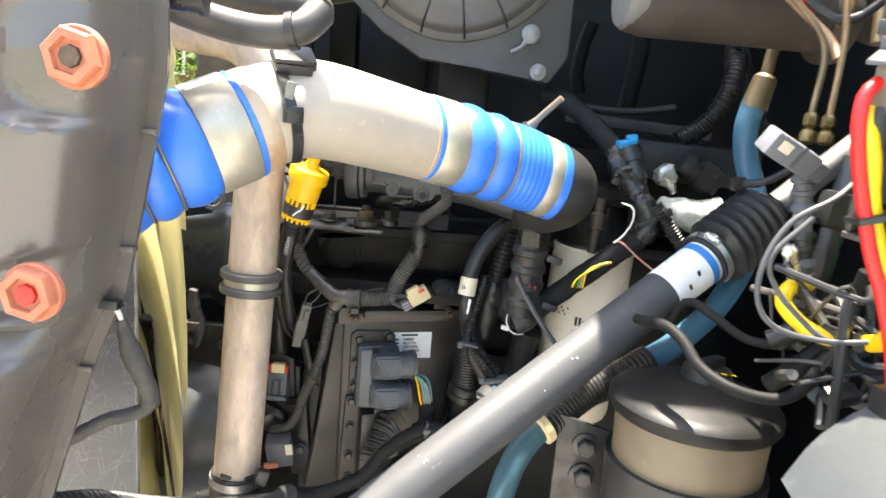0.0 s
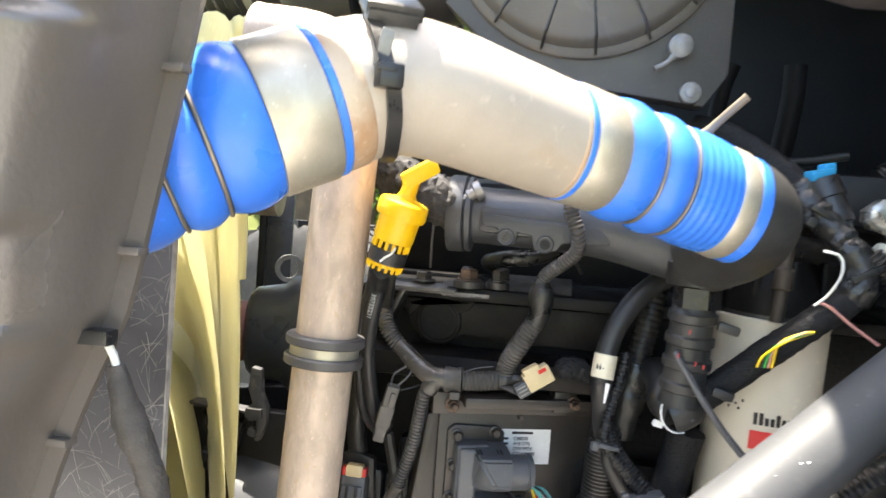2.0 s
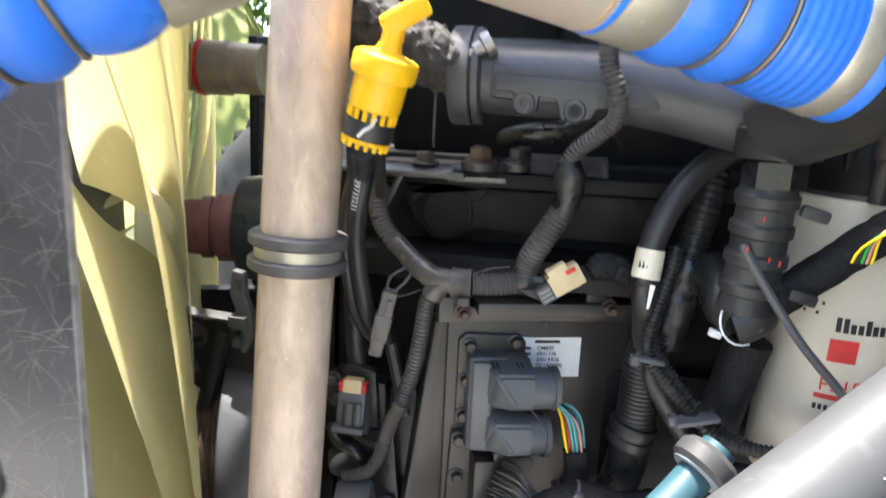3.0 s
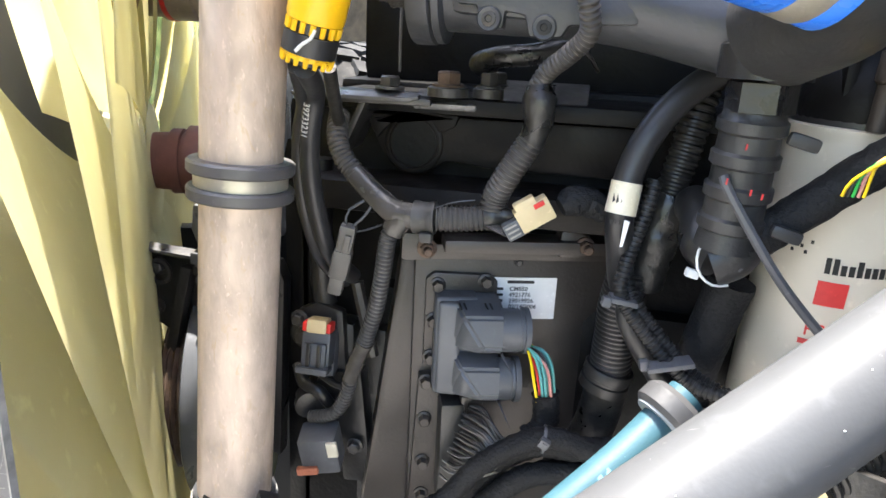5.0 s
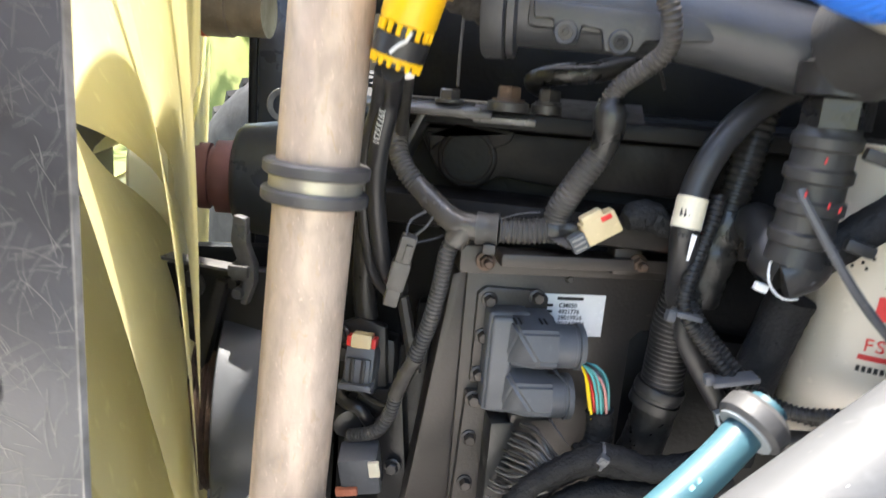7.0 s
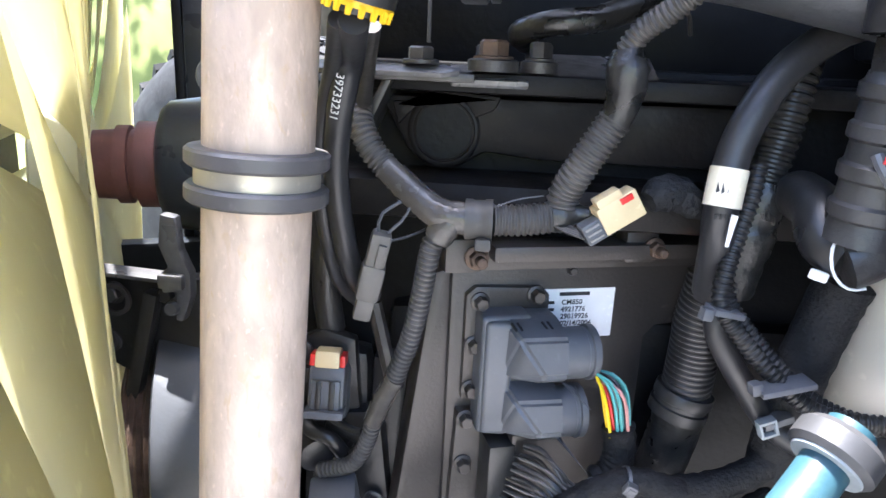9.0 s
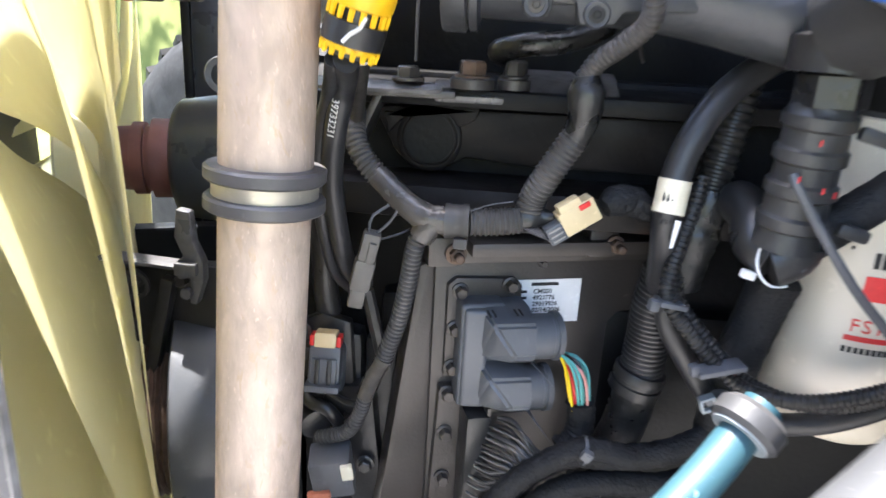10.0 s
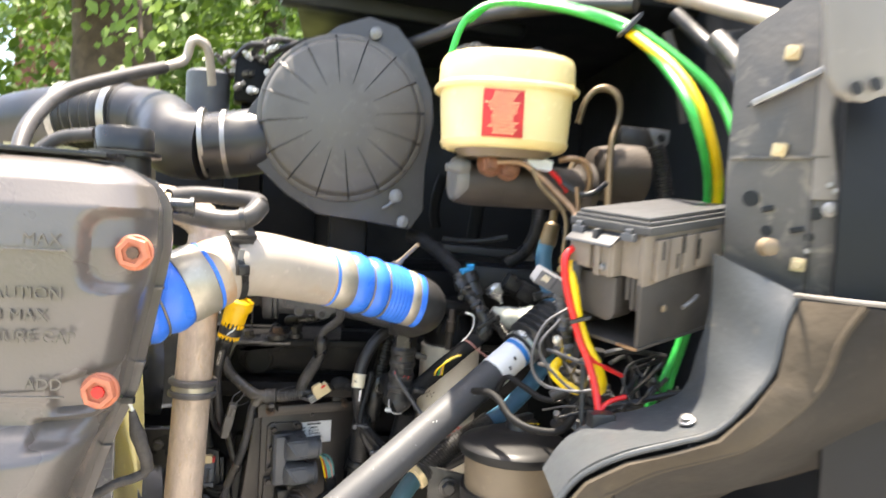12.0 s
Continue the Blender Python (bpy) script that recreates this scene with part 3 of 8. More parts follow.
part("ridge", join(prism(pose(0, 0.8945, 0), [(-0.081, 1.4035), (0.041, 1.3975), (0.0435, 1.3815), (-0.002, 1.3795), (-0.0065, 1.3715), (-0.0285, 1.3708), (-0.0322, 1.385), (-0.0456, 1.3872), (-0.0475, 1.3755), (-0.064, 1.3758), (-0.066, 1.3905), (-0.08, 1.391)], 0.022, 0.003), prism(pose(0, 0.8995, 0), [(-0.085, 1.412), (0.045, 1.405), (0.05, 1.378), (-0.085, 1.385)], 0.03, 0.006)), M["intake"], ip, "flat machined ridge with two lugs")
for bx, bz in ((-0.0565, 1.3818), (-0.0185, 1.3776)):
    part("boss", lathe((bx, 0.896, bz), (0, -1, 0), [(0, 0.0088), (0.0035, 0.0084), (0.0045, 0.0075), (0.0038, 0.005)], 24), M["intake"], ip)
    part("plug", lathe((bx, 0.8925, bz), (0, -1, 0), [(0, 0.0052), (0.0015, 0.005), (0.0018, 0.0026), (0.0006, 0.0022)], 14), M["dark_steel"] if bx < -0.03 else M["print"], ip)


# ---- upright coolant pipe ----
VA, VD = Vector((-0.209, 0.825, 1.269)), Vector((0.044, 0.03, 0.999)).normalized()
vp = thing("coolant_pipe", VA - VD * 0.24, "upright dirty aluminium coolant pipe with rust specks", "pipe")
part("tube", sweep(curve([VA - VD * 0.26, VA, VA + VD * 0.2, VA + VD * 0.245, VA + VD * 0.275 + Vector((-0.035, 0, 0)), VA + VD * 0.285 + Vector((-0.1, 0, 0))], 0.006), 0.0277, 36), M["pipe"], vp)
for s in (0.009, -0.009):
    part("rubber_ring", lathe(VA + VD * (s - 0.005), VD, [(0, 0.0275), (0.0005, 0.0345), (0.002, 0.036), (0.008, 0.036), (0.0095, 0.0345), (0.01, 0.0275)], 40), M["ring_rubber"], vp, "black rubber ring")
part("sleeve", lathe(VA - VD * 0.006, VD, [(0, 0.0275), (0, 0.0315), (0.012, 0.0315), (0.012, 0.0275)], 40), M["band"], vp, "pale band between the rings")
part("lower_hose", sweep(curve([VA - VD * 0.242, VA - VD * 0.28, VA - VD * 0.34, VA - VD * 0.42 + Vector((-0.02, 0.02, 0))], 0.008), [0.031] * 999, 30), M["rubber"], vp, "black rubber hose on the pipe's foot")
part("clamp", lathe(VA - VD * 0.256, VD, [(0, 0.031), (0, 0.0325), (0.01, 0.0325), (0.01, 0.031)], 36), M["steel"], vp)

# ---- steering shaft ----
SA, SD = Vector((0.2345, 0.735, 1.310)), Vector((0.752, 0.400, 0.523)).normalized()
sh = thing("steering_shaft", SA, "silver-grey steering shaft with a rubber boot", "shaft")
part("tube", lathe(SA - SD * 0.80, SD, [(0, 0.022), (0.002, 0.024), (0.878, 0.024), (0.884, 0.022)], 40), M["shaft"], sh)
rng = random.Random(12)
for i in range(8):
    want = Vector((rng.uniform(-0.5, 0.2), -1, rng.uniform(0.2, 1.2)))
    want = (want - SD * want.dot(SD)).normalized()
    c = SA - SD * abs(rng.gauss(0.16, 0.09))
    part("paint_fleck", lathe(c + want * 0.0238, want, [(0, 0.0003 + 0.001 * rng.random() ** 2), (0.0005, 0.0003)], 7), M["print_white"], sh, "white paint fleck")
part("label", lathe(SA + SD * 0.014, SD, [(0, 0.0238), (0, 0.0244), (0.06, 0.0244), (0.06, 0.0238)], 40), M["white"], sh, "white paper label with blue edge")
for i in range(3):
    part("print_mark", block(Matrix.Translation(SA + SD * (0.02 + 0.003 * i)) @ pose(0, 0, 0, 0, -35, 28) @ pose(-0.004 + 0.012 * i, -0.0244, -0.004 + 0.007 * i), (0.003, 0.0008, 0.006), 0), M["print"], sh, "dark bar of print")
part("label_stripe", lathe(SA + SD * 0.062, SD, [(0, 0.024), (0, 0.0247), (0.009, 0.0247), (0.009, 0.024)], 40), M["print_blue"], sh, "blue printed stripe")
B0 = -0.008
prof = [(0.083 + B0, 0.022), (0.083 + B0, 0.029), (0.097 + B0, 0.029)]
for i in range(6):
    prof += [(0.098 + B0 + i * 0.0125, 0.029), (0.104 + B0 + i * 0.0125, 0.0375), (0.107 + B0 + i * 0.0125, 0.0375)]
prof += [(0.176 + B0, 0.028), (0.186 + B0, 0.024), (0.19 + B0, 0.018)]
part("boot", lathe(SA, SD, prof, 40), M["rubber"], sh, "black ribbed rubber boot")
part("clamp", lathe(SA + SD * 0.078, SD, [(0, 0.029), (0, 0.0306), (0.0065, 0.0306), (0.0065, 0.029)], 36), M["clamp_steel"], sh, "bright steel band clamp")
q_ = Vector((-0.5, -1, 0.9))
q_ = (q_ - SD * q_.dot(SD)).normalized()
part("clamp_screw", join(block(Matrix.Translation(SA + SD * 0.0815 + q_ * 0.0325) @ pose(0, 0, 0, 30, -35, 28), (0.009, 0.008, 0.006), 0.0012), lathe(SA + SD * 0.0815 + q_ * 0.033 - SD.cross(q_) * 0.008, SD.cross(q_), [(0, 0.003), (0.016, 0.003), (0.017, 0.002)], 10)), M["clamp_steel"], sh)
part("top_clamp", join(lathe(SA + SD * 0.166, SD, [(0, 0.025), (0, 0.0275), (0.006, 0.0265), (0.006, 0.024)], 32), block(Matrix.Translation(SA + SD * 0.169 + Vector((-0.012, -0.014, 0.021))) @ pose(0, 0, 0, 30, -35, 28), (0.01, 0.007, 0.007), 0.001)), M["clamp_steel"], sh, "small bright clamp")
part("inner_rod", lathe(SA + SD * 0.18, SD, [(0, 0.015), (0.16, 0.015)], 24), M["steel"], sh)


# ---- fuel filter ----
FA, FD = Vector((0.214, 0.961, 1.320)), Vector((0.035, 0.0, 1.0)).normalized()
ff = thing("fuel_filter", FA - FD * 0.24, "cream-white spin-on fuel filter with red and black print", "filter")
part("can", lathe(FA - FD * 0.24, FD, [(0, 0.02), (0.0, 0.045), (0.004, 0.05), (0.014, 0.0535), (0.228, 0.0535), (0.232, 0.0528), (0.236, 0.0545), (0.24, 0.0545), (0.242, 0.047)], 56), M["cream"], ff)
part("gasket", lathe(FA + FD * 0.001, FD, [(0, 0.045), (0, 0.05), (0.006, 0.05), (0.006, 0.045)], 40), M["rubber"], ff)
part("filter_head", join(lathe(FA + FD * 0.005, FD, [(0, 0.05), (0.012, 0.052), (0.03, 0.046), (0.05, 0.036), (0.08, 0.034)], 36), block(pose(0.215, 1.01, 1.365), (0.09, 0.1, 0.05), 0.01)), M["engine"], ff, "black cast filter head")
part("outlet", sweep(curve([(0.19, 0.92, 1.395), (0.225, 0.93, 1.391), (0.262, 0.95, 1.388)], 0.005), 0.0125, 18), M["cast"], ff, "black outlet pipe of the filter head")
part("drain_post", lathe((0.2, 0.902, 1.322), (0.06, 0, 1), [(0, 0.006), (0.03, 0.0065), (0.032, 0.009), (0.05, 0.009), (0.052, 0.006), (0.07, 0.006)], 12), M["mc"], ff, "brown drain post")
for dx in (-0.028, 0.004, 0.035):
    part("head_rib", block(pose(FA.x + dx, 0.928 + abs(dx) * 0.3, 1.355), (0.008, 0.03, 0.05), 0.003), M["engine"], ff)


def round_print(height, ang, r=0.0537):
    """A pose on the can's skin: its x runs round the can, its -y faces out."""
    c = FA - FD * height
    a = radians(ang)
    out = Vector((math.sin(a), -math.cos(a), 0))
    m = Matrix((( -out.y, -out.x, 0, 0), (out.x, -out.y, 0, 0), (0, 0, 1, 0), (0, 0, 0, 1)))
    m.translation = c + out * r
    return m


for i in range(10):
    tall = i in (0, 1, 4, 9)
    part("brand_bar", bar(round_print(0.0925 if tall else 0.0945, -20 + i * 5.4), 0, 0, 0.0036, 0.0115 if tall else 0.0075), M["print"], ff, "dark bar of print")

def curved_print(height, a0, a1, tall, r=0.0538):
    """A thin printed patch that follows the can's skin from angle a0 to a1."""
    bm = bmesh.new()
    cols = []
    for k in range(13):
        a = radians(a0 + (a1 - a0) * k / 12)
        out = Vector((math.sin(a), -math.cos(a), 0))
        cols.append([bm.verts.new(FA - FD * (height + s_ * tall / 2) + out * (r + t_)) for s_, t_ in ((-1, 0), (1, 0), (1, 0.0003), (-1, 0.0003))])
    for p, q in zip(cols, cols[1:]):
        for j in range(4):
            bm.faces.new((p[j], p[(j + 1) % 4], q[(j + 1) % 4], q[j]))
    bm.faces.new(cols[0])
    bm.faces.new(cols[-1][::-1])
    return bm


part("red_square", curved_print(0.113, -24, -3, 0.018), M["print_red"], ff, "red printed square")
for i, ch in enumerate("FS19596"):
    part("letter", lettering(ch, 0.014, round_print(0.146, -26 + i * 8.2)), M["print_red"], ff, "thin red printed character")
part("red_strip", curved_print(0.151, -28, 28, 0.004), M["print_red"], ff, "red printed strip")
for i in range(12):
    part("small_print", bar(round_print(0.16, -26 + i * 4.2), 0, 0, 0.0026, 0.0045), M["print"], ff, "dark bar of small print")
for i in range(7):
    part("small_print", bar(round_print(0.078 + 0.004 * (i % 3), -55 + i * 3.5), 0, 0, 0.002, 0.0025), M["print"], ff, "dark bar of small print")

# ---- control module ----
EM = pose(-0.015, 0.985, 1.075, 0, 0, 18)
ecm = thing("control_module", (-0.015, 0.985, 0.93), "dark grey-brown cast engine control module", "module")
part("housing", block(EM @ pose(0.0, 0.035, -0.015), (0.215, 0.07, 0.265), 0.006), M["ecm"], ecm)
part("side_flange", prism(EM @ pose(0, 0.004, 0), [(-0.106, 0.112), (-0.119, 0.108), (-0.15, -0.14), (-0.106, -0.14)], 0.03, 0.004), M["ecm"], ecm)
part("top_bar", join(block(EM @ pose(0.0, -0.012, 0.129), (0.17, 0.03, 0.012), 0.004), block(EM @ pose(0.0, -0.004, 0.119), (0.19, 0.008, 0.014), 0.003)), M["ecm"], ecm)
for q in ((-0.102, 0.93, 1.206), (0.022, 0.985, 1.206)):
    part("stud_bracket", block(pose(q[0] - 0.008, q[1] - 0.002, q[2], 0, 0, 18), (0.026, 0.02, 0.024), 0.004), M["ecm"], ecm)
    part("mount_bolt", join(hexbolt(Vector(q) + Vector((0.003, -0.011, 0)), (0.3, -0.95, 0), 0.006, 0.006), lathe(Vector(q) + Vector((0.004, -0.014, 0)), (0.3, -0.95, 0), [(0, 0.0036), (0.012, 0.0036), (0.013, 0.0025)], 12)), M["rust"], ecm, "rusty mounting stud and nut")
part("screw", hexbolt(EM @ Vector((-0.016, 0, 0.109)), EM.to_3x3() @ Vector((0, -1, 0)), 0.003, 0.003), M["dark_steel"], ecm)
# upper connector: flange plate, hood with two necks
part("connector_flange", prism(EM @ pose(0, -0.006, 0), [(-0.097, 0.094), (-0.09, 0.100), (-0.04, 0.098), (-0.034, 0.092), (-0.034, 0.012), (-0.097, 0.012)], 0.008, 0.002), M["ecm"], ecm)


def hood():
    """Connector hood: two faceted halves that slope into round necks."""
    b = join(block(EM @ pose(-0.0715, -0.0145, 0.0395), (0.036, 0.023, 0.09), 0.004, 3), block(EM @ pose(-0.076, -0.020, 0.0385, 0, 0, -12), (0.02, 0.022, 0.086), 0.004, 3))
    X = EM.to_3x3() @ Vector((1, 0, 0))
    for zc, h, end in ((0.061, 0.0225, -0.0115), (0.0155, 0.0205, -0.0165)):
        bm = bmesh.new()
        pts = [(u, -0.006, zc + s_ * h) for u in (-0.076, -0.034) for s_ in (-1, 1)]
        pts += [(-0.074, -0.024, zc + 0.98 * h), (-0.034, -0.022, zc + 0.98 * h), (-0.075, -0.028, zc - 0.98 * h), (-0.034, -0.024, zc - 0.98 * h)]
        pts += [(-0.069, -0.047, zc + 0.62 * h), (-0.033, -0.050, zc + 0.66 * h), (-0.033, -0.0545, zc - 0.5 * h), (-0.052, -0.0545, zc - 0.5 * h), (-0.033, -0.046, zc - 0.85 * h), (-0.054, -0.046, zc - 0.85 * h)]
        for p_ in pts:
            bm.verts.new(EM @ Vector(p_))
        bmesh.ops.convex_hull(bm, input=bm.verts[:])
        bmesh.ops.delete(bm, geom=[v for v in bm.verts if not v.link_faces], context="VERTS")
        bmesh.ops.dissolve_limit(bm, angle_limit=radians(3), verts=bm.verts[:], edges=bm.edges[:])
        bmesh.ops.bevel(bm, geom=[e for e in bm.edges if e.calc_face_angle(0) > 0.3], offset=0.0026, segments=4, affect="EDGES")
        ln = end + 0.036
        b = join(b, bm, lathe(EM @ Vector((-0.036, -0.0345, zc - 0.002)), X, [(0, 0.0185), (ln - 0.008, 0.0185), (ln - 0.0075, 0.0178), (ln - 0.005, 0.0178), (ln - 0.0045, 0.0198), (ln, 0.0198), (ln, 0.0165), (ln - 0.006, 0.0155), (ln - 0.006, 0.001)], 36))
    return b


part("connector_hood", hood(), M["grey_plastic"], ecm, "grey-black plastic connector hood with two necks")
# slots are black bars, their inner shade painted on
for u in (-0.070, -0.066, -0.048, -0.044):
    part("slot", block(EM @ pose(u, -0.0345, 0.0800, 18, 0, 10), (0.0014, 0.008, 0.0014), 0), M["print"], ecm)
for u, z in ((-0.087, 0.089), (-0.09, 0.056), (-0.091, 0.021), (-0.045, 0.093)):
    part("connector_bolt", hexbolt(EM @ Vector((u, -0.006, z)), EM.to_3x3() @ Vector((0, -1, 0)), 0.0052, 0.007), M["ecm"], ecm)
# lower connector, its hood left off
part("lower_flange", prism(EM @ pose(0, -0.008, 0), [(-0.100, 0.004), (-0.04, 0.004), (-0.04, -0.135), (-0.106, -0.135)], 0.01, 0.002), M["ecm"], ecm)
part("lower_connector", block(EM @ pose(-0.071, -0.02, -0.062), (0.022, 0.03, 0.10), 0.005), M["black"], ecm)
for z in (-0.002, -0.04, -0.085, -0.12):
    part("connector_bolt", hexbolt(EM @ Vector((-0.094, -0.008, z)), EM.to_3x3() @ Vector((0, -1, 0)), 0.0052, 0.007), M["ecm"], ecm)
# part label with its lines
LM = EM @ pose(-0.0105, -0.0007, 0.0752)
lab = part("label", block(LM, (0.061, 0.0008, 0.039), 0), M["white"], ecm, "white part label with rows of black print")
part("heading_bar", bar(LM, -0.002, 0.0155, 0.024, 0.0028, 0.0014), M["print"], lab, "dark bar of print")
for i, txt in enumerate(("CM850", "4921776", "29019926", "02/14/2006")):
    part("print_line", lettering(txt, 0.0056, LM @ pose(-0.012, -0.0006, 0.0072 - i * 0.0056), 0.0001, 0.0001), M["print"], lab, "line of black numerals")
for i in range(5):
    part("print_bar", bar(LM, -0.022, 0.009 - i * 0.0056, 0.009, 0.0024, 0.0014), M["print"], lab, "dark bar of print")
part("print_bar", bar(LM, -0.003, -0.0134, 0.02, 0.0026, 0.0014), M["print"], lab, "dark bar of print")
part("print_bar", bar(LM, 0.004, -0.0175, 0.01, 0.0022, 0.0014), M["print"], lab, "dark bar of print")

# ---- surge tank ----
TK = [(1.14, -0.28, 0.458), (1.17, -0.268, 0.438), (1.20, -0.259, 0.413), (1.24, -0.246, 0.39), (1.27, -0.237, 0.381), (1.30, -0.226, 0.385), (1.318, -0.218, 0.404), (1.33, -0.213, 0.42), (1.345, -0.207, 0.42), (1.365, -0.203, 0.415), (1.41, -0.194, 0.413), (1.45, -0.186, 0.41), (1.5, -0.177, 0.408), (1.54, -0.178, 0.412), (1.565, -0.188, 0.426), (1.58, -0.21, 0.448), (1.588, -0.24, 0.473)]


def surge_tank():
    bm = bmesh.new()
    rings, n = [], 190
    kz = [k[0] for k in TK]
    for i in range(n):
        z = 1.14 + 0.448 * i / (n - 1)
        xr, yf = np.interp(z, kz, [k[1] for k in TK]) - 0.006, np.interp(z, kz, [k[2] for k in TK])
        xl, yb = -0.66, 0.562
        cx, cy, hx = (xl + xr) / 2, 0.5, (xr - xl) / 2
        ring = []
        for k in range(260):
            a = 2 * math.pi * (k + 0.5) / 260
            c, s = math.cos(a), math.sin(a)
            x = cx + hx * math.copysign(abs(c) ** 0.34, c)
            hy = (yb - cy) if s > 0 else (cy - yf)
            y = cy + hy * math.copysign(abs(s) ** 0.5, s)
            if s < 0:
                # scoops round the two level plugs, and a shallow upright step
                d1 = ((abs(x + 0.196) / 0.042) ** 4 + (abs(z - 1.498) / 0.042) ** 4) ** 0.25
                y += 0.015 * max(0.0, min(1.0, (1.0 - d1) / 0.22))
                box = max(0.0, min(1.0, (x + 0.262) / 0.008)) * max(0.0, min(1.0, (z - 1.338) / 0.006)) * max(0.0, min(1.0, (1.372 + 0.30 * (x + 0.26) - z) / 0.007))
                y += 0.012 * box
                notch = max(0.0, min(1.0, (x + 0.275) / 0.006)) * max(0.0, min(1.0, (-0.215 - x) / 0.006)) * max(0.0, min(1.0, (0.014 - abs(z - 1.322)) / 0.006))
                y += 0.012 * notch
            ring.append(bm.verts.new((x, y, z)))
        rings.append(ring)
    for p, q in zip(rings, rings[1:]):
        for k in range(260):
            bm.faces.new((p[k], p[(k + 1) % 260], q[(k + 1) % 260], q[k]))
    bm.faces.new(rings[0][::-1])
    bm.faces.new(rings[-1])
    return bm


st = thing("surge_tank", (-0.4, 0.487, 1.14), "grey-black moulded plastic coolant surge tank with raised lettering", "tank")
part("body", surge_tank(), M["tank"], st)
kz = [k[0] for k in TK]
part("seam_flange", prism(pose(0, 0.514, 0), [(float(np.interp(z, kz, [k[1] for k in TK])) + 0.003, z) for z in np.linspace(1.145, 1.586, 30)] + [(-0.3, 1.594), (-0.5, 1.594), (-0.5, 1.145)], 0.004, 0), M["tank"], st, "thin moulded seam flange")
for z in (1.455, 1.372, 1.28):
    xr = float(np.interp(z, kz, [k[1] for k in TK]))
    part("seam_tab", block(pose(xr - 0.003, 0.514, z), (0.014, 0.009, 0.004), 0.001), M["tank"], st)
for px, pz, py in ((-0.1885, 1.4975, 0.428), (-0.2135, 1.364, 0.4205)):
    pl = part("level_plug", join(lathe((px, py, pz), (0, -1, 0), [(0, 0.0165), (0.006, 0.0165), (0.0078, 0.0152), (0.008, 0.0105), (0.0045, 0.0098), (0.0045, 0.003)], 6), lathe((px, py + 0.004, pz), (0, -1, 0), [(0, 0.0175), (0.004, 0.0175), (0.005, 0.0165)], 30)), M["orange_plug"], st, "faded orange hexagonal level plug")
    part("plug_core", lathe((px, py - 0.0045, pz), (0, -1, 0), [(0, 0.0065), (0.002, 0.006), (0.0025, 0.003)], 8), M["red"] if pz < 1.4 else M["rust"], pl, "coloured plug core")
for txt, x, z, size in (("MAX", -0.282, 1.5025, 0.016), ("CAUTION", -0.318, 1.452, 0.016), ("15 PSI MAX"[3:], -0.316, 1.431, 0.016), ("PRESSURE CAP", -0.337, 1.411, 0.016), ("ADD", -0.279, 1.366, 0.016)):
    part("raised_letters", lettering(txt, size, pose(x, 0.4096 if z > 1.4 else 0.4136, z), 0.0007), M["tank"], st, "raised moulded letters")
for z, y in ((1.498, 0.4085), (1.3595, 0.4125)):
    part("level_line", block(pose(-0.285, y, z), (0.085, 0.003, 0.0018), 0.0006), M["tank"], st)
part("top_strap", block(pose(-0.40, 0.5, 1.596, 0, 1, 0), (0.34, 0.06, 0.006), 0.002), M["black"], st, "black strap over the tank")
part("wire_clip", block(pose(-0.213, 0.505, 1.333), (0.016, 0.009, 0.007), 0.001), M["black"], st)
part("bonded_nozzle", lathe((-0.19, 0.53, 1.545), (1, 0.1, 0), [(0, 0.009), (0.03, 0.009), (0.03, 0.011), (0.034, 0.011)], 16), M["black"], st)
cap = thing("pressure_cap", (-0.256, 0.56, 1.56), "black ribbed pressure cap on a round neck", "cap")
part("neck", lathe((-0.252, 0.60, 1.54), (0, 0, 1), [(0, 0.03), (0.06, 0.03)], 32), M["black"], cap)
part("rim", lathe((-0.252, 0.60, 1.600), (0, 0, 1), [(0, 0.036), (0.001, 0.041), (0.006, 0.041), (0.007, 0.036)], 40), M["black"], cap)
part("lid", lathe((-0.252, 0.60, 1.608), (0, 0, 1), [(0, 0.031), (0.001, 0.033), (0.024, 0.0325), (0.027, 0.03), (0.028, 0.02)], 40), M["black"], cap)

# ---- fan, shroud, pulley ----
sd = thing("fan_shroud", (-0.5, 0.68, 0.83), "grey-black moulded fan shroud with pale fibres in its skin", "shroud")
part("side_panel", block(pose(-0.527, 0.680, 1.11), (0.5, 0.005, 0.56), 0.002), M["shroud"], sd)
part("front_panel", block(pose(-0.66, 0.965, 1.165), (0.01, 0.56, 0.67), 0.002), M["shroud"], sd)
rng = random.Random(4)
fb_ = bmesh.new()
for i in range(1700):
    x, z, a, k = rng.uniform(-0.60, -0.279), rng.uniform(0.86, 1.36), rng.uniform(0, math.pi), rng.gauss(0, 20)
    ln, w = rng.uniform(0.01, 0.036), rng.uniform(0.00008, 0.00024)
    prev = None
    for s in range(7):
        nx, nz = -math.sin(a), math.cos(a)
        cur = (fb_.verts.new((min(x + nx * w, -0.2775), 0.6771, z + nz * w)), fb_.verts.new((min(x - nx * w, -0.2775), 0.6771, z - nz * w)))
        if prev:
            fb_.faces.new((prev[0], prev[1], cur[1], cur[0]))
        prev = cur
        x, z, a = x + math.cos(a) * ln / 6, z + math.sin(a) * ln / 6, a + k * ln / 6
tagged(part("surface_fibre", fb_, M["fibre"], sd, "pale glass fibres lying in the skin", False), kind="stuff")
part("worn_edge", block(pose(-0.2775, 0.6795, 1.11), (0.0012, 0.0052, 0.56), 0), M["fibre"], sd, "pale worn cut edge")
# the engine lies turned by 18 degrees: its axis and the frame of the fan
AXIS = Vector((math.cos(radians(18)), math.sin(radians(18)), 0))
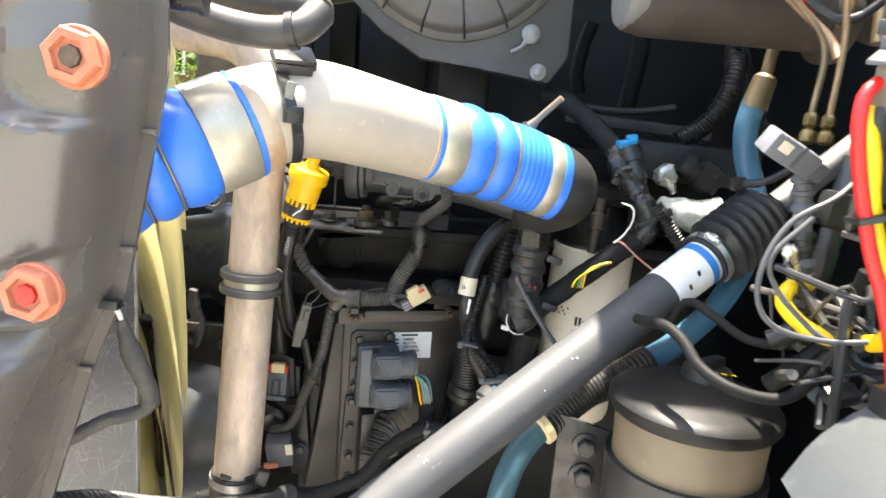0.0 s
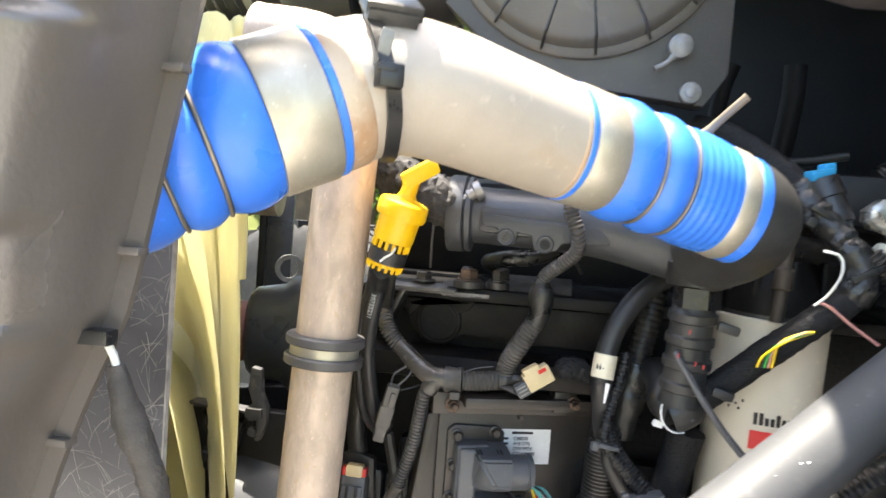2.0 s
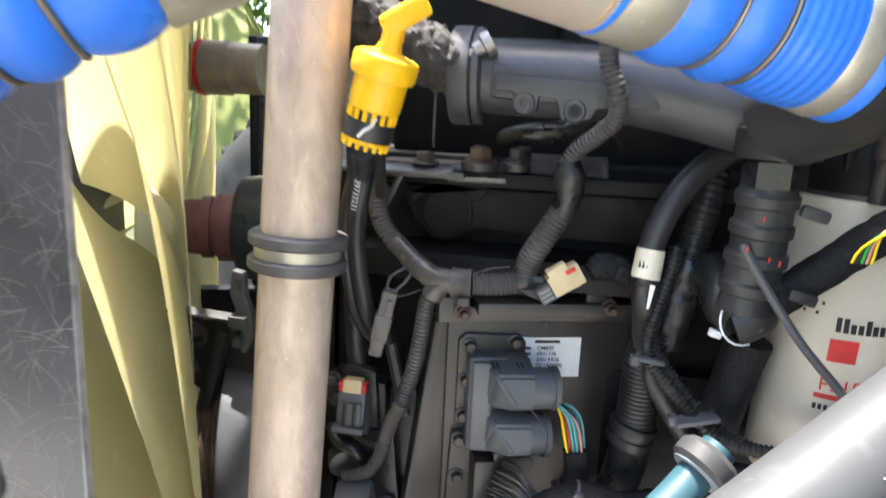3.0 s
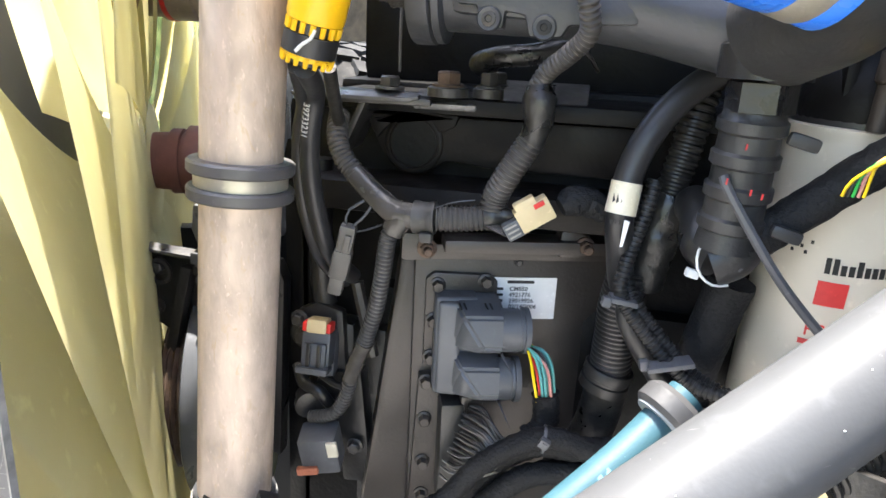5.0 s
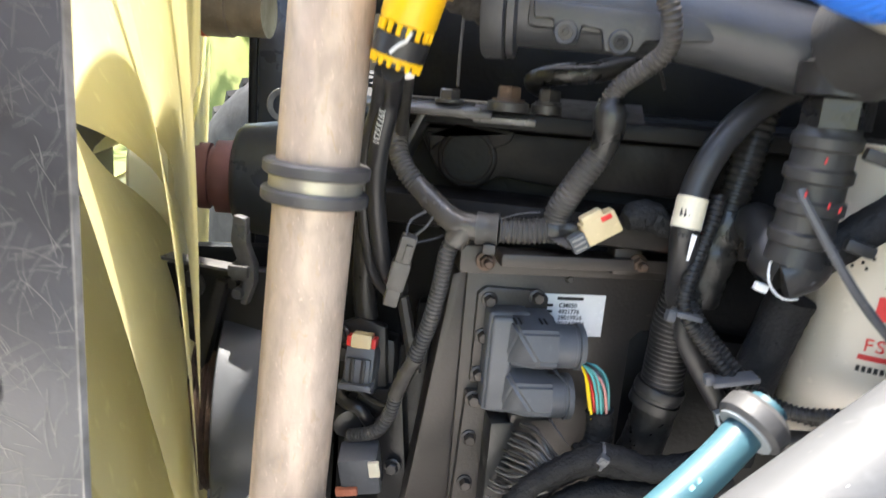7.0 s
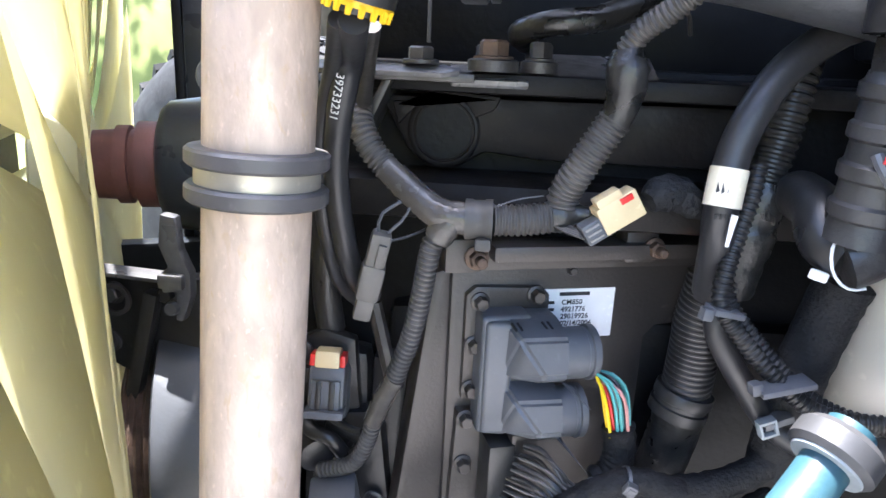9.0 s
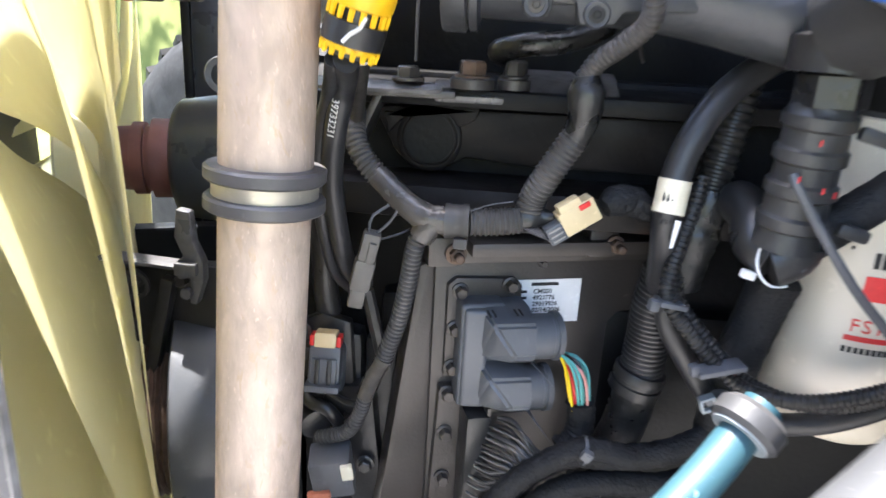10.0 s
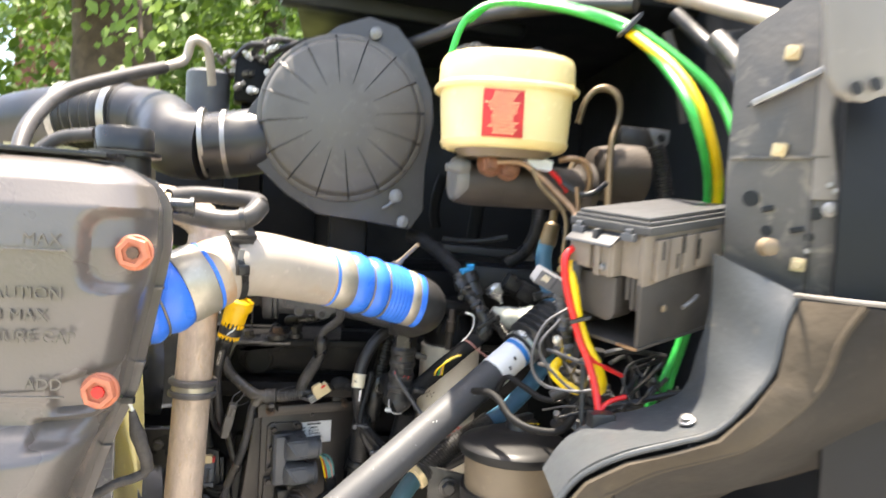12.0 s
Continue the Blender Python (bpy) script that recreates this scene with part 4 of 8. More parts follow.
FAN_AT = Matrix.Translation((-0.487, 1.16, 1.2)) @ Matrix.Rotation(radians(28), 4, "Z")
fan = thing("cooling_fan", (-0.487, 1.16, 0.78), "pale yellow plastic cooling fan with wide blades at rest", "fan")


def blade():
    """One wide scythe-shaped blade along +y of the fan's frame, cupped and widening to its tip."""
    bm = bmesh.new()
    rows = []
    for i in range(25):
        f = i / 24
        r = 0.085 + 0.365 * f
        x0, x1 = -0.125 - 0.015 * f, -0.018 + 0.033 * f ** 0.7
        wide = 1.5 + 0.3 * f
        row = []
        for j in range(17):
            g = j / 16
            ang = (g - 0.5) * wide
            row.append(bm.verts.new((x0 + (x1 - x0) * (1 - (1 - g) ** 2.6), r * math.cos(ang), r * math.sin(ang))))
        rows.append(row)
    for p, q in zip(rows, rows[1:]):
        for j in range(16):
            bm.faces.new((p[j], p[j + 1], q[j + 1], q[j]))
    bmesh.ops.solidify(bm, geom=bm.faces[:], thickness=0.004)
    return bm


for i in range(13):
    bm = blade()
    bm.transform(FAN_AT @ Matrix.Rotation(radians(250 + 360 / 13 * i), 4, "X"))
    part("blade", bm, M["fan"], fan)
part("hub", lathe(FAN_AT @ Vector((-0.07, 0, 0)), FAN_AT.to_3x3() @ Vector((1, 0, 0)), [(0, 0.06), (0.005, 0.08), (0.045, 0.086), (0.052, 0.075), (0.056, 0.05)], 40), M["fan"], fan)
fc = thing("fan_clutch", (-0.42, 1.15, 1.15), "red-oxide fan drive hub with a black pulley bell", "fan hub")
HUB = Vector((-0.463, 1.14, 1.214)) - AXIS * 0.035
part("hub", lathe(HUB, AXIS, [(0, 0.033), (0.03, 0.035), (0.031, 0.039), (0.043, 0.039), (0.044, 0.035), (0.05, 0.035), (0.051, 0.043), (0.07, 0.043), (0.075, 0.04)], 40), M["hub"], fc)
part("bell", lathe(HUB + AXIS * 0.07, AXIS, [(0, 0.045), (0.004, 0.056), (0.012, 0.064), (0.05, 0.07), (0.065, 0.084), (0.075, 0.088), (0.09, 0.088), (0.09, 0.05)], 44), M["bell"], fc)
cpull = thing("crank_pulley", (-0.3, 1.06, 0.9), "black damped crankshaft pulley with a smooth rim", "pulley")
PUL = Vector((-0.333, 1.06, 0.978)) - AXIS * 0.05
part("rim", lathe(PUL, AXIS, [(0, 0.1), (0, 0.119), (0.002, 0.1235), (0.006, 0.124), (0.07, 0.124), (0.074, 0.119), (0.074, 0.1)], 72), M["pulley"], cpull)
part("belt_ring", lathe(PUL - AXIS * 0.03, AXIS, [(0, 0.06), (0, 0.088), (0.003, 0.092), (0.006, 0.088), (0.009, 0.092), (0.012, 0.088), (0.015, 0.092), (0.018, 0.088), (0.021, 0.092), (0.024, 0.09), (0.03, 0.075)], 56), M["rust"], cpull, "rusty grooved belt ring")
part("web", lathe(PUL + AXIS * 0.012, AXIS, [(0, 0.02), (0, 0.092), (0.016, 0.092), (0.02, 0.05), (0.03, 0.03)], 48), M["engine"], cpull)
fbk = thing("front_bracket", (-0.33, 1.02, 0.9), "dark dusty front bracket with bolted lugs", "bracket")
part("plate", prism(pose(0, 1.0, 0), [(-0.43, 1.145), (-0.27, 1.15), (-0.262, 1.13), (-0.27, 0.93), (-0.33, 0.95), (-0.375, 1.05), (-0.43, 1.08)], 0.02, 0.004), M["cast"], fbk)
part("shelf", block(pose(-0.378, 0.992, 1.152, 0, 3, 0), (0.09, 0.022, 0.0035), 0.001), M["pad"], fbk, "worn bright edge")
part("lug", join(prism(pose(0, 0.982, 0), [(-0.347, 1.205), (-0.335, 1.203), (-0.333, 1.176), (-0.325, 1.158), (-0.325, 1.14), (-0.333, 1.117), (-0.339, 1.118), (-0.337, 1.142), (-0.349, 1.14), (-0.351, 1.156), (-0.343, 1.162), (-0.35, 1.18)], 0.012, 0.002), block(pose(-0.339, 0.979, 1.152), (0.02, 0.008, 0.012), 0.002), lathe((-0.339, 0.979, 1.13), (0, -1, 0), [(0, 0.006), (0.005, 0.005)], 12)), M["pad"], fbk, "bare cast lug")
part("ring_boss", ring(Vector((-0.395, 0.992, 1.128)), Vector((0, -1, 0)), 0.012, 0.0025, 24), M["dark_steel"], fbk)
part("strut", block(pose(-0.372, 0.99, 1.09, 0, 14, 0), (0.012, 0.014, 0.1), 0.003), M["cast"], fbk)
for q in ((-0.398, 0.9985, 1.132), (-0.405, 0.9985, 1.088), (-0.352, 0.9985, 1.135), (-0.30, 0.9985, 1.12)):
    part("bolt", hexbolt(q, (0, -1, 0), 0.007, 0.007), M["dark_steel"], fbk)
part("cross_plate", block(pose(-0.44, 1.34, 0.745, 0, 0, 25), (0.28, 0.03, 0.69), 0.006), M["deep"], fbk)

# ---- steering fluid reservoir ----
PC = Vector((0.262, 0.655, 1.248))
ps = thing("steering_reservoir", PC - Vector((0, 0, 0.2)), "tan plastic steering fluid reservoir with a black dished cap", "reservoir")
part("bowl", lathe(PC - Vector((0, 0, 0.2)), (0, 0, 1), [(0, 0.05), (0.01, 0.066), (0.15, 0.069), (0.19, 0.071)], 44), M["tan"], ps)
part("bracket_band", lathe(PC - Vector((0, 0, 0.12)), (0, 0, 1), [(0, 0.069), (0, 0.0735), (0.05, 0.0745), (0.05, 0.069)], 44), M["black"], ps, "black band round the bowl")
part("cap", lathe(PC - Vector((0, 0, 0.022)), (0, 0, 1), [(0, 0.067), (0, 0.0755), (0.004, 0.078), (0.012, 0.078), (0.016, 0.0745), (0.019, 0.067), (0.026, 0.048), (0.031, 0.034), (0.031, 0.02)], 56), M["cap_black"], ps, "glossy black dished cap")
part("cap_knob", join(lathe(PC + Vector((0.012, 0.012, 0.006)), (0, 0, 1), [(0, 0.024), (0.012, 0.022), (0.014, 0.018)], 28), block(Matrix.Translation(PC + Vector((0.012, 0.012, 0.022))) @ pose(0, 0, 0, 0, 0, 35), (0.04, 0.012, 0.012), 0.004)), M["black"], ps)
for i in range(4):
    part("cap_print", block(Matrix.Translation(PC + Vector((0.004 + i * 0.008, -0.004 - 0.002 * i, 0.0205))) @ pose(0, 0, 0, 0, 0, -25), (0.005, 0.0022, 0.0006), 0), M["yellow_cable"], ps, "yellow bar of print")
stb = thing("steering_bracket", (0.18, 0.715, 1.05), "grey steel bracket plate with two greasy hex bolts", "bracket")
part("plate", prism(pose(0, 0.715, 0), [(0.150, 1.185), (0.205, 1.170), (0.215, 1.05), (0.150, 1.05)], 0.006, 0.002), M["dark_steel"], stb)
for z in (1.153, 1.119):
    part("washer", lathe((0.18, 0.7148, z), (0, -1, 0), [(0, 0.014), (0.0015, 0.0138), (0.002, 0.009)], 24), M["dark_steel"], stb)
    part("bolt", hexbolt((0.18, 0.7132, z), (0, -1, 0), 0.010, 0.01), M["dark_steel"], stb)


# ---- fuse box ----
FN, FL, FR = Vector((0.3202, 0.3933, 1.5393)), Vector((0.2681, 0.4772, 1.5494)), Vector((0.4849, 0.4914, 1.5636))
fx = (FR - FN).normalized()
fz = fx.cross(FL - FN).normalized()
FB = Matrix((fx, fz.cross(fx), fz)).transposed().to_4x4()
FB.translation = FN
fb = thing("fuse_box", (0.37, 0.48, 1.41), "black-lidded fuse box with a dusty grey-tan body and open tray", "fuse box")


def span(x0, x1, y0, y1, z0, z1, bev=0.002):
    """A block between limits in the fuse box's frame: x along the front, y along the end, z up."""
    return block(FB @ pose((x0 + x1) / 2, (y0 + y1) / 2, (z0 + z1) / 2), (x1 - x0, y1 - y0, z1 - z0), bev)


part("lid", join(span(-0.003, 0.186, -0.003, 0.103, -0.001, 0.008, 0.0015), span(0.001, 0.182, 0.001, 0.099, 0.008, 0.0125, 0.0015), span(0.004, 0.179, 0.004, 0.096, 0.0125, 0.017, 0.003)), M["lid_black"], fb, "flat black lid with a stepped rim")
part("body", join(span(0.002, 0.155, 0.002, 0.098, -0.050, 0.0, 0.004), prism(FB @ pose(0, 0.0035, 0), [(0.0, -0.002), (0.155, -0.002), (0.155, -0.046), (0.1, -0.05), (0.05, -0.052), (0.012, -0.056), (0.0, -0.056)], 0.007, 0.0015)), M["fuse_body"], fb, "dusty grey-tan body")
for x0, x1, z0 in ((0.012, 0.03, -0.05), (0.034, 0.056, -0.048), (0.06, 0.082, -0.046), (0.09, 0.13, -0.044)):
    part("side_module", span(x0, x1, -0.0045, 0.003, z0, -0.006, 0.0015), M["fuse_body"], fb)
# uncut slots: black bars give the dark inside
for x, z0, z1 in ((0.019, -0.028, -0.008), (0.046, -0.04, -0.024), (0.058, -0.024, -0.004), (0.088, -0.034, -0.012)):
    part("module_slot", span(x, x + 0.003, -0.0052, -0.0035, z0, z1, 0), M["print"], fb)
part("end_module", join(span(-0.011, 0.004, 0.034, 0.062, -0.05, -0.01), span(-0.014, 0.004, 0.064, 0.092, -0.044, -0.012), span(-0.015, 0.0, 0.05, 0.056, -0.05, -0.014, 0.001), span(-0.013, 0.0, 0.038, 0.042, -0.05, -0.014, 0.001)), M["fuse_body"], fb)
part("end_bolt", hexbolt(FB @ Vector((-0.011, 0.046, -0.04)), FB.to_3x3() @ Vector((-1, 0, 0)), 0.0035, 0.003), M["dull"], fb)
part("cable_shield", join(prism(FB @ pose(0, 0.034, 0), [(0.002, -0.003), (-0.018, -0.014), (-0.019, -0.017), (0.002, -0.009)], 0.062, 0.001), span(-0.012, 0.0, 0.058, 0.064, -0.012, -0.001, 0.001)), M["lid_black"], fb, "dusty violet-grey sloping cable cover")
for y in (0.022, 0.088):
    part("lid_latch", join(span(-0.008, 0.0, y - 0.008, y + 0.008, -0.009, -0.001, 0.001), span(-0.007, -0.002, y - 0.004, y + 0.004, -0.001, 0.004, 0.001)), M["grey_plastic"], fb)
part("tray_front", prism(FB @ pose(0, 0.0045, 0), [(0.0, -0.052), (0.15, -0.046), (0.15, -0.122), (0.0, -0.126)], 0.005, 0.001), M["fuse_dark"], fb, "brown-black tray wall")
part("tray_back", span(0.0, 0.15, 0.092, 0.097, -0.122, -0.05), M["fuse_dark"], fb)
part("tray_end", span(0.145, 0.15, 0.007, 0.092, -0.122, -0.05), M["fuse_dark"], fb)
part("tray_floor", span(-0.002, 0.15, 0.003, 0.097, -0.126, -0.122, 0.001), M["fuse_dark"], fb)
part("relay_pocket", prism(FB @ pose(0.032, 0, 0, 0, 0, 90), [(0.034, -0.05), (0.09, -0.05), (0.09, -0.085), (0.086, -0.093), (0.078, -0.098), (0.046, -0.102), (0.038, -0.098), (0.034, -0.09)], 0.036, 0.004), M["fuse_dark"], fb, "rounded brown-black pocket")
for y0 in (0.010, 0.0165, 0.023):
    part("relay_foot", span(0.004, 0.03, y0, y0 + 0.005, -0.085 + 0.01 * (y0 > 0.02), -0.05, 0.001), M["fuse_dark"], fb)
part("tray_edge", span(-0.0035, 0.0, 0.004, 0.03, -0.126, -0.122, 0.001), M["copper"], fb)
part("side_tab", sweep(curve([FB @ Vector((0.06, -0.008, -0.085)), FB @ Vector((0.075, -0.009, -0.08)), FB @ Vector((0.09, -0.007, -0.076))], 0.004), 0.0025, 8), M["dull"], fb)
part("tray_notch", lathe(FB @ Vector((0.034, 0.0, -0.083)), FB.to_3x3() @ Vector((0, -1, 0)), [(0, 0.004), (0.003, 0.004), (0.0035, 0.002)], 10), M["tan"], fb)

# ---- brake fluid reservoir and master cylinder ----
RC = Vector((0.243, 0.745, 1.653))
br = thing("brake_reservoir", RC, "yellowed plastic brake fluid reservoir with red label", "reservoir")


def oval(zr, seg=56, sx=1.05, sy=0.8):
    bm = bmesh.new()
    rings = []
    for z, r in zr:
        rings.append([bm.verts.new((RC.x + r * sx * math.copysign(abs(math.cos(a)) ** 0.8, math.cos(a)), RC.y + r * sy * math.copysign(abs(math.sin(a)) ** 0.8, math.sin(a)), RC.z + z)) for a in (2 * math.pi * k / seg for k in range(seg))])
    for p, q in zip(rings, rings[1:]):
        for k in range(seg):
            bm.faces.new((p[k], p[(k + 1) % seg], q[(k + 1) % seg], q[k]))
    bm.faces.new(rings[0][::-1])
    bm.faces.new(rings[-1])
    return bm


part("bowl", oval([(0, 0.082), (0.004, 0.088), (0.012, 0.091), (0.014, 0.0895), (0.084, 0.094)]), M["reservoir"], br)
part("flange", oval([(0.084, 0.095), (0.084, 0.101), (0.087, 0.1025), (0.091, 0.1025), (0.093, 0.1)]), M["reservoir"], br)
part("upper_shell", oval([(0.093, 0.096), (0.126, 0.095), (0.133, 0.092), (0.136, 0.086), (0.137, 0.06)]), M["reservoir"], br)
for dx in (-0.05, 0.045):
    part("filler_cap", join(lathe(RC + Vector((dx, 0, 0.136)), (0, 0, 1), [(0, 0.03), (0.012, 0.03), (0.014, 0.026)], 28), lathe(RC + Vector((dx, 0, 0.15)), (0, 0, 1), [(0, 0.008), (0.008, 0.007)], 12)), M["black"], br, "black filler cap")
RL = Matrix.Translation(RC + Vector((-0.02, -0.0755, 0.045)))
rl = part("label", block(RL, (0.058, 0.003, 0.066), 0.0005), M["print_red"], br, "red label with pale lines of print")
rng = random.Random(8)
for i in range(13):
    w = rng.uniform(0.03, 0.05)
    part("print_bar", bar(RL, rng.uniform(-0.003, 0.003), 0.028 - i * 0.0046, w, 0.0014, 0.0042), M["reservoir"], rl, "pale bar of print")
part("base_ring", oval([(-0.012, 0.06), (0.0, 0.07), (0.001, 0.06)]), M["tan"], br)

mc = thing("master_cylinder", (0.29, 0.78, 1.58), "rusty brown cast brake master cylinder", "cylinder")
part("body", lathe((0.175, 0.765, 1.605), (1, 0.12, 0.0), [(0, 0.02), (0.0, 0.030), (0.02, 0.034), (0.2, 0.034), (0.21, 0.045), (0.22, 0.045)], 32), M["mc"], mc)
part("end_cap", join(lathe((0.188, 0.766, 1.61), (-1, -0.12, 0), [(0, 0.034), (0.012, 0.0345), (0.018, 0.031), (0.02, 0.02), (0.021, 0.005)], 28), sweep(curve([(0.19, 0.738, 1.626), (0.172, 0.735, 1.6255), (0.156, 0.733, 1.624)], 0.004), [0.011, 0.011, 0.0115, 0.012, 0.0115, 0.010, 0.008, 0.007, 0.006, 0.006, 0.006], 16)), M["cap_grey"], mc, "dusty grey end cap with a round stub")
for x, z in ((0.222, 1.633), (0.25, 1.629)):
    part("port_nut", join(lathe((x, 0.738, z), (0.15, -1, 0.15), [(0, 0.017), (0.012, 0.0165), (0.014, 0.013), (0.022, 0.012), (0.024, 0.007)], 6), lathe((x, 0.742, z), (0.15, -1, 0.15), [(0, 0.02), (0.004, 0.02), (0.005, 0.016)], 20)), M["port_rust"], mc, "rusty red port nut")
part("connector", block(pose(0.292, 0.722, 1.636, 0, 8, 8), (0.042, 0.018, 0.017), 0.004), M["white"], mc, "white plug connector")
part("connector_lead", hose([(0.305, 0.72, 1.632), (0.322, 0.722, 1.618), (0.345, 0.74, 1.60)], 0.0035, 8), M["red_cable"], mc)
part("brake_line", hose([(0.227, 0.71, 1.634), (0.247, 0.705, 1.635), (0.266, 0.7, 1.632), (0.29, 0.695, 1.615), (0.314, 0.68, 1.589), (0.33, 0.665, 1.569), (0.333, 0.65, 1.551)], 0.0042, 10), M["copper"], mc)
part("brake_line", hose([(0.324, 0.73, 1.619), (0.345, 0.725, 1.603), (0.362, 0.72, 1.594), (0.381, 0.72, 1.599), (0.402, 0.73, 1.614)], 0.0045, 10), M["rubber"], mc)
part("brake_line", hose([(0.328, 0.735, 1.645), (0.346, 0.73, 1.648), (0.364, 0.73, 1.644), (0.375, 0.73, 1.629), (0.377, 0.735, 1.604), (0.369, 0.74, 1.593)], 0.005, 10), M["copper"], mc)
bo = thing("brake_booster", (0.47, 0.86, 1.6), "dark brown hydraulic booster with hoses", "booster")
part("case", lathe((0.40, 0.80, 1.635), (1, 0.15, 0), [(0, 0.03), (0.008, 0.042), (0.05, 0.05), (0.085, 0.05), (0.095, 0.035)], 36), M["mc"], bo)
part("mount_arm", prism(pose(0, 0.85, 0), [(0.471, 1.723), (0.522, 1.72), (0.534, 1.679), (0.511, 1.668), (0.473, 1.695)], 0.02, 0.004), M["dark_steel"], bo)
ear = part("flange_ear", prism(pose(0, 0.835, 0), [(0.513, 1.72), (0.552, 1.717), (0.551, 1.696), (0.54, 1.683), (0.528, 1.69)], 0.006, 0.001), M["steel"], bo)
# black disc painted for the dark of the hole
part("ear_hole", lathe((0.535, 0.831, 1.703), (0, -1, 0), [(0, 0.007), (0.0006, 0.007), (0.0007, 0.001)], 16), M["print"], ear)
part("feed_pipe", hose([(0.377, 0.8, 1.713), (0.385, 0.795, 1.746), (0.4, 0.79, 1.766), (0.419, 0.785, 1.768), (0.435, 0.78, 1.752), (0.437, 0.78, 1.724), (0.424, 0.77, 1.688), (0.418, 0.76, 1.642), (0.411, 0.74, 1.578)], 0.0055, 12), M["copper_tan"], bo, "bent steel pipe")
part("ribbed_hose", conduit([(0.52, 0.82, 1.688), (0.531, 0.82, 1.653), (0.543, 0.82, 1.605)], 0.015, 0.005, 0.002, 16), M["rubber"], bo)

# ---- air filter housing ----
AC = Vector((0.0, 0.95, 1.716))
af = thing("air_filter_housing", AC + Vector((0, 0.15, -0.15)), "round black plastic air filter housing with ribbed cover", "air filter")
part("body", lathe(AC + Vector((0, 0.03, 0)), (0, 1, 0), [(0, 0.15), (0.04, 0.15), (0.3, 0.14), (0.31, 0.12)], 56), M["filter_shell"], af)
part("flange", prism(pose(0, 0.958, 0), [(-0.171, 1.7), (-0.156, 1.73), (-0.088, 1.818), (-0.013, 1.878), (0.04, 1.898), (0.09, 1.885), (0.126, 1.844), (0.157, 1.774), (0.163, 1.724), (0.151, 1.638), (0.151, 1.561), (0.129, 1.527), (0.043, 1.538), (-0.037, 1.546), (-0.092, 1.578), (-0.145, 1.626), (-0.168, 1.671)], 0.03, 0.004), M["lid_black"], af)
part("cover", lathe(AC + Vector((0, 0.012, 0)), (0, -1, 0), [(0, 0.147), (0.01, 0.146), (0.014, 0.141), (0.014, 0.137), (0.024, 0.133), (0.029, 0.127), (0.034, 0.05), (0.035, 0.03), (0.036, 0.02)], 72), M["filter_shell"], af, "dished black cover with raised ribs")
for i in range(16):
    a = 2 * math.pi * (i + 0.3) / 16
    p0 = AC + Vector((math.cos(a) * 0.058, -0.0213, math.sin(a) * 0.058))
    p1 = AC + Vector((math.cos(a) * 0.127, -0.0165, math.sin(a) * 0.127))
    p2 = AC + Vector((math.cos(a) * 0.143, -0.0005, math.sin(a) * 0.143))
    part("rib", sweep([p0, p0.lerp(p1, 0.5), p1, p2], [0.0006, 0.0014, 0.002, 0.0016], 6), M["black"], af)
for q in ((0.114, 0.957, 1.54), (0.052, 0.957, 1.868), (-0.157, 0.957, 1.681)):
    part("cover_bolt", join(lathe(q, (0, -1, 0), [(0, 0.0115), (0.006, 0.0105), (0.007, 0.007)], 24), hexbolt(Vector(q) + Vector((0, -0.006, 0)), (0, -1, 0), 0.006, 0.004, False)), M["dull"], af, "grey cover bolt")
part("latch", join(lathe((0.1, 0.957, 1.585), (0, -1, 0), [(0, 0.012), (0.012, 0.012), (0.014, 0.009)], 20), sweep(curve([(0.1, 0.949, 1.585), (0.09, 0.949, 1.57), (0.077, 0.949, 1.562)], 0.004), [0.006, 0.005, 0.005, 0.004, 0.003, 0.003, 0.003, 0.003, 0.003, 0.003], 8)), M["dull"], af, "grey wing latch")
part("outlet_neck", sweep(curve([(-0.10, 1.03, 1.69), (-0.16, 0.995, 1.668), (-0.235, 0.995, 1.655)], 0.008), 0.058, 36), M["black"], af)
part("mount_strap", block(pose(0.02, 1.2, 1.53), (0.08, 0.1, 0.2), 0.01), M["deep"], af, "black mounting foot")
du = thing("intake_duct", (-0.4, 1.15, 1.6), "black rubber intake duct with steel clamps", "duct")
for s in (-0.195, -0.232):
    part("clamp", lathe((s, 0.995, 1.662), (-1, 0, -0.1), [(0, 0.058), (0, 0.0605), (0.008, 0.0605), (0.008, 0.058)], 36), M["steel"], du)
part("elbow", sweep(curve([(-0.235, 0.995, 1.655), (-0.29, 1.01, 1.66), (-0.32, 1.07, 1.69), (-0.36, 1.14, 1.712), (-0.42, 1.17, 1.72)], 0.008), 0.06, 36), M["rubber"], du)
part("bellows", sweep(curve([(-0.415, 1.17, 1.72), (-0.5, 1.2, 1.72), (-0.56, 1.23, 1.715)], 0.004), [0.058 + 0.007 * (0.5 + 0.5 * math.sin(i * 1.3)) for i in range(200)], 36), M["rubber"], du, "ribbed rubber bellows")
for x, y in ((-0.425, 1.172), (-0.535, 1.215)):
    part("clamp", lathe((x, y, 1.719), (-1, 0.35, 0), [(0, 0.066), (0, 0.068), (0.016, 0.068), (0.016, 0.066)], 36), M["steel"], du)
part("far_tube", sweep(curve([(-0.55, 1.225, 1.716), (-0.62, 1.26, 1.71), (-0.7, 1.3, 1.69), (-0.78, 1.33, 1.62)], 0.01), 0.064, 36), M["rubber"], du)
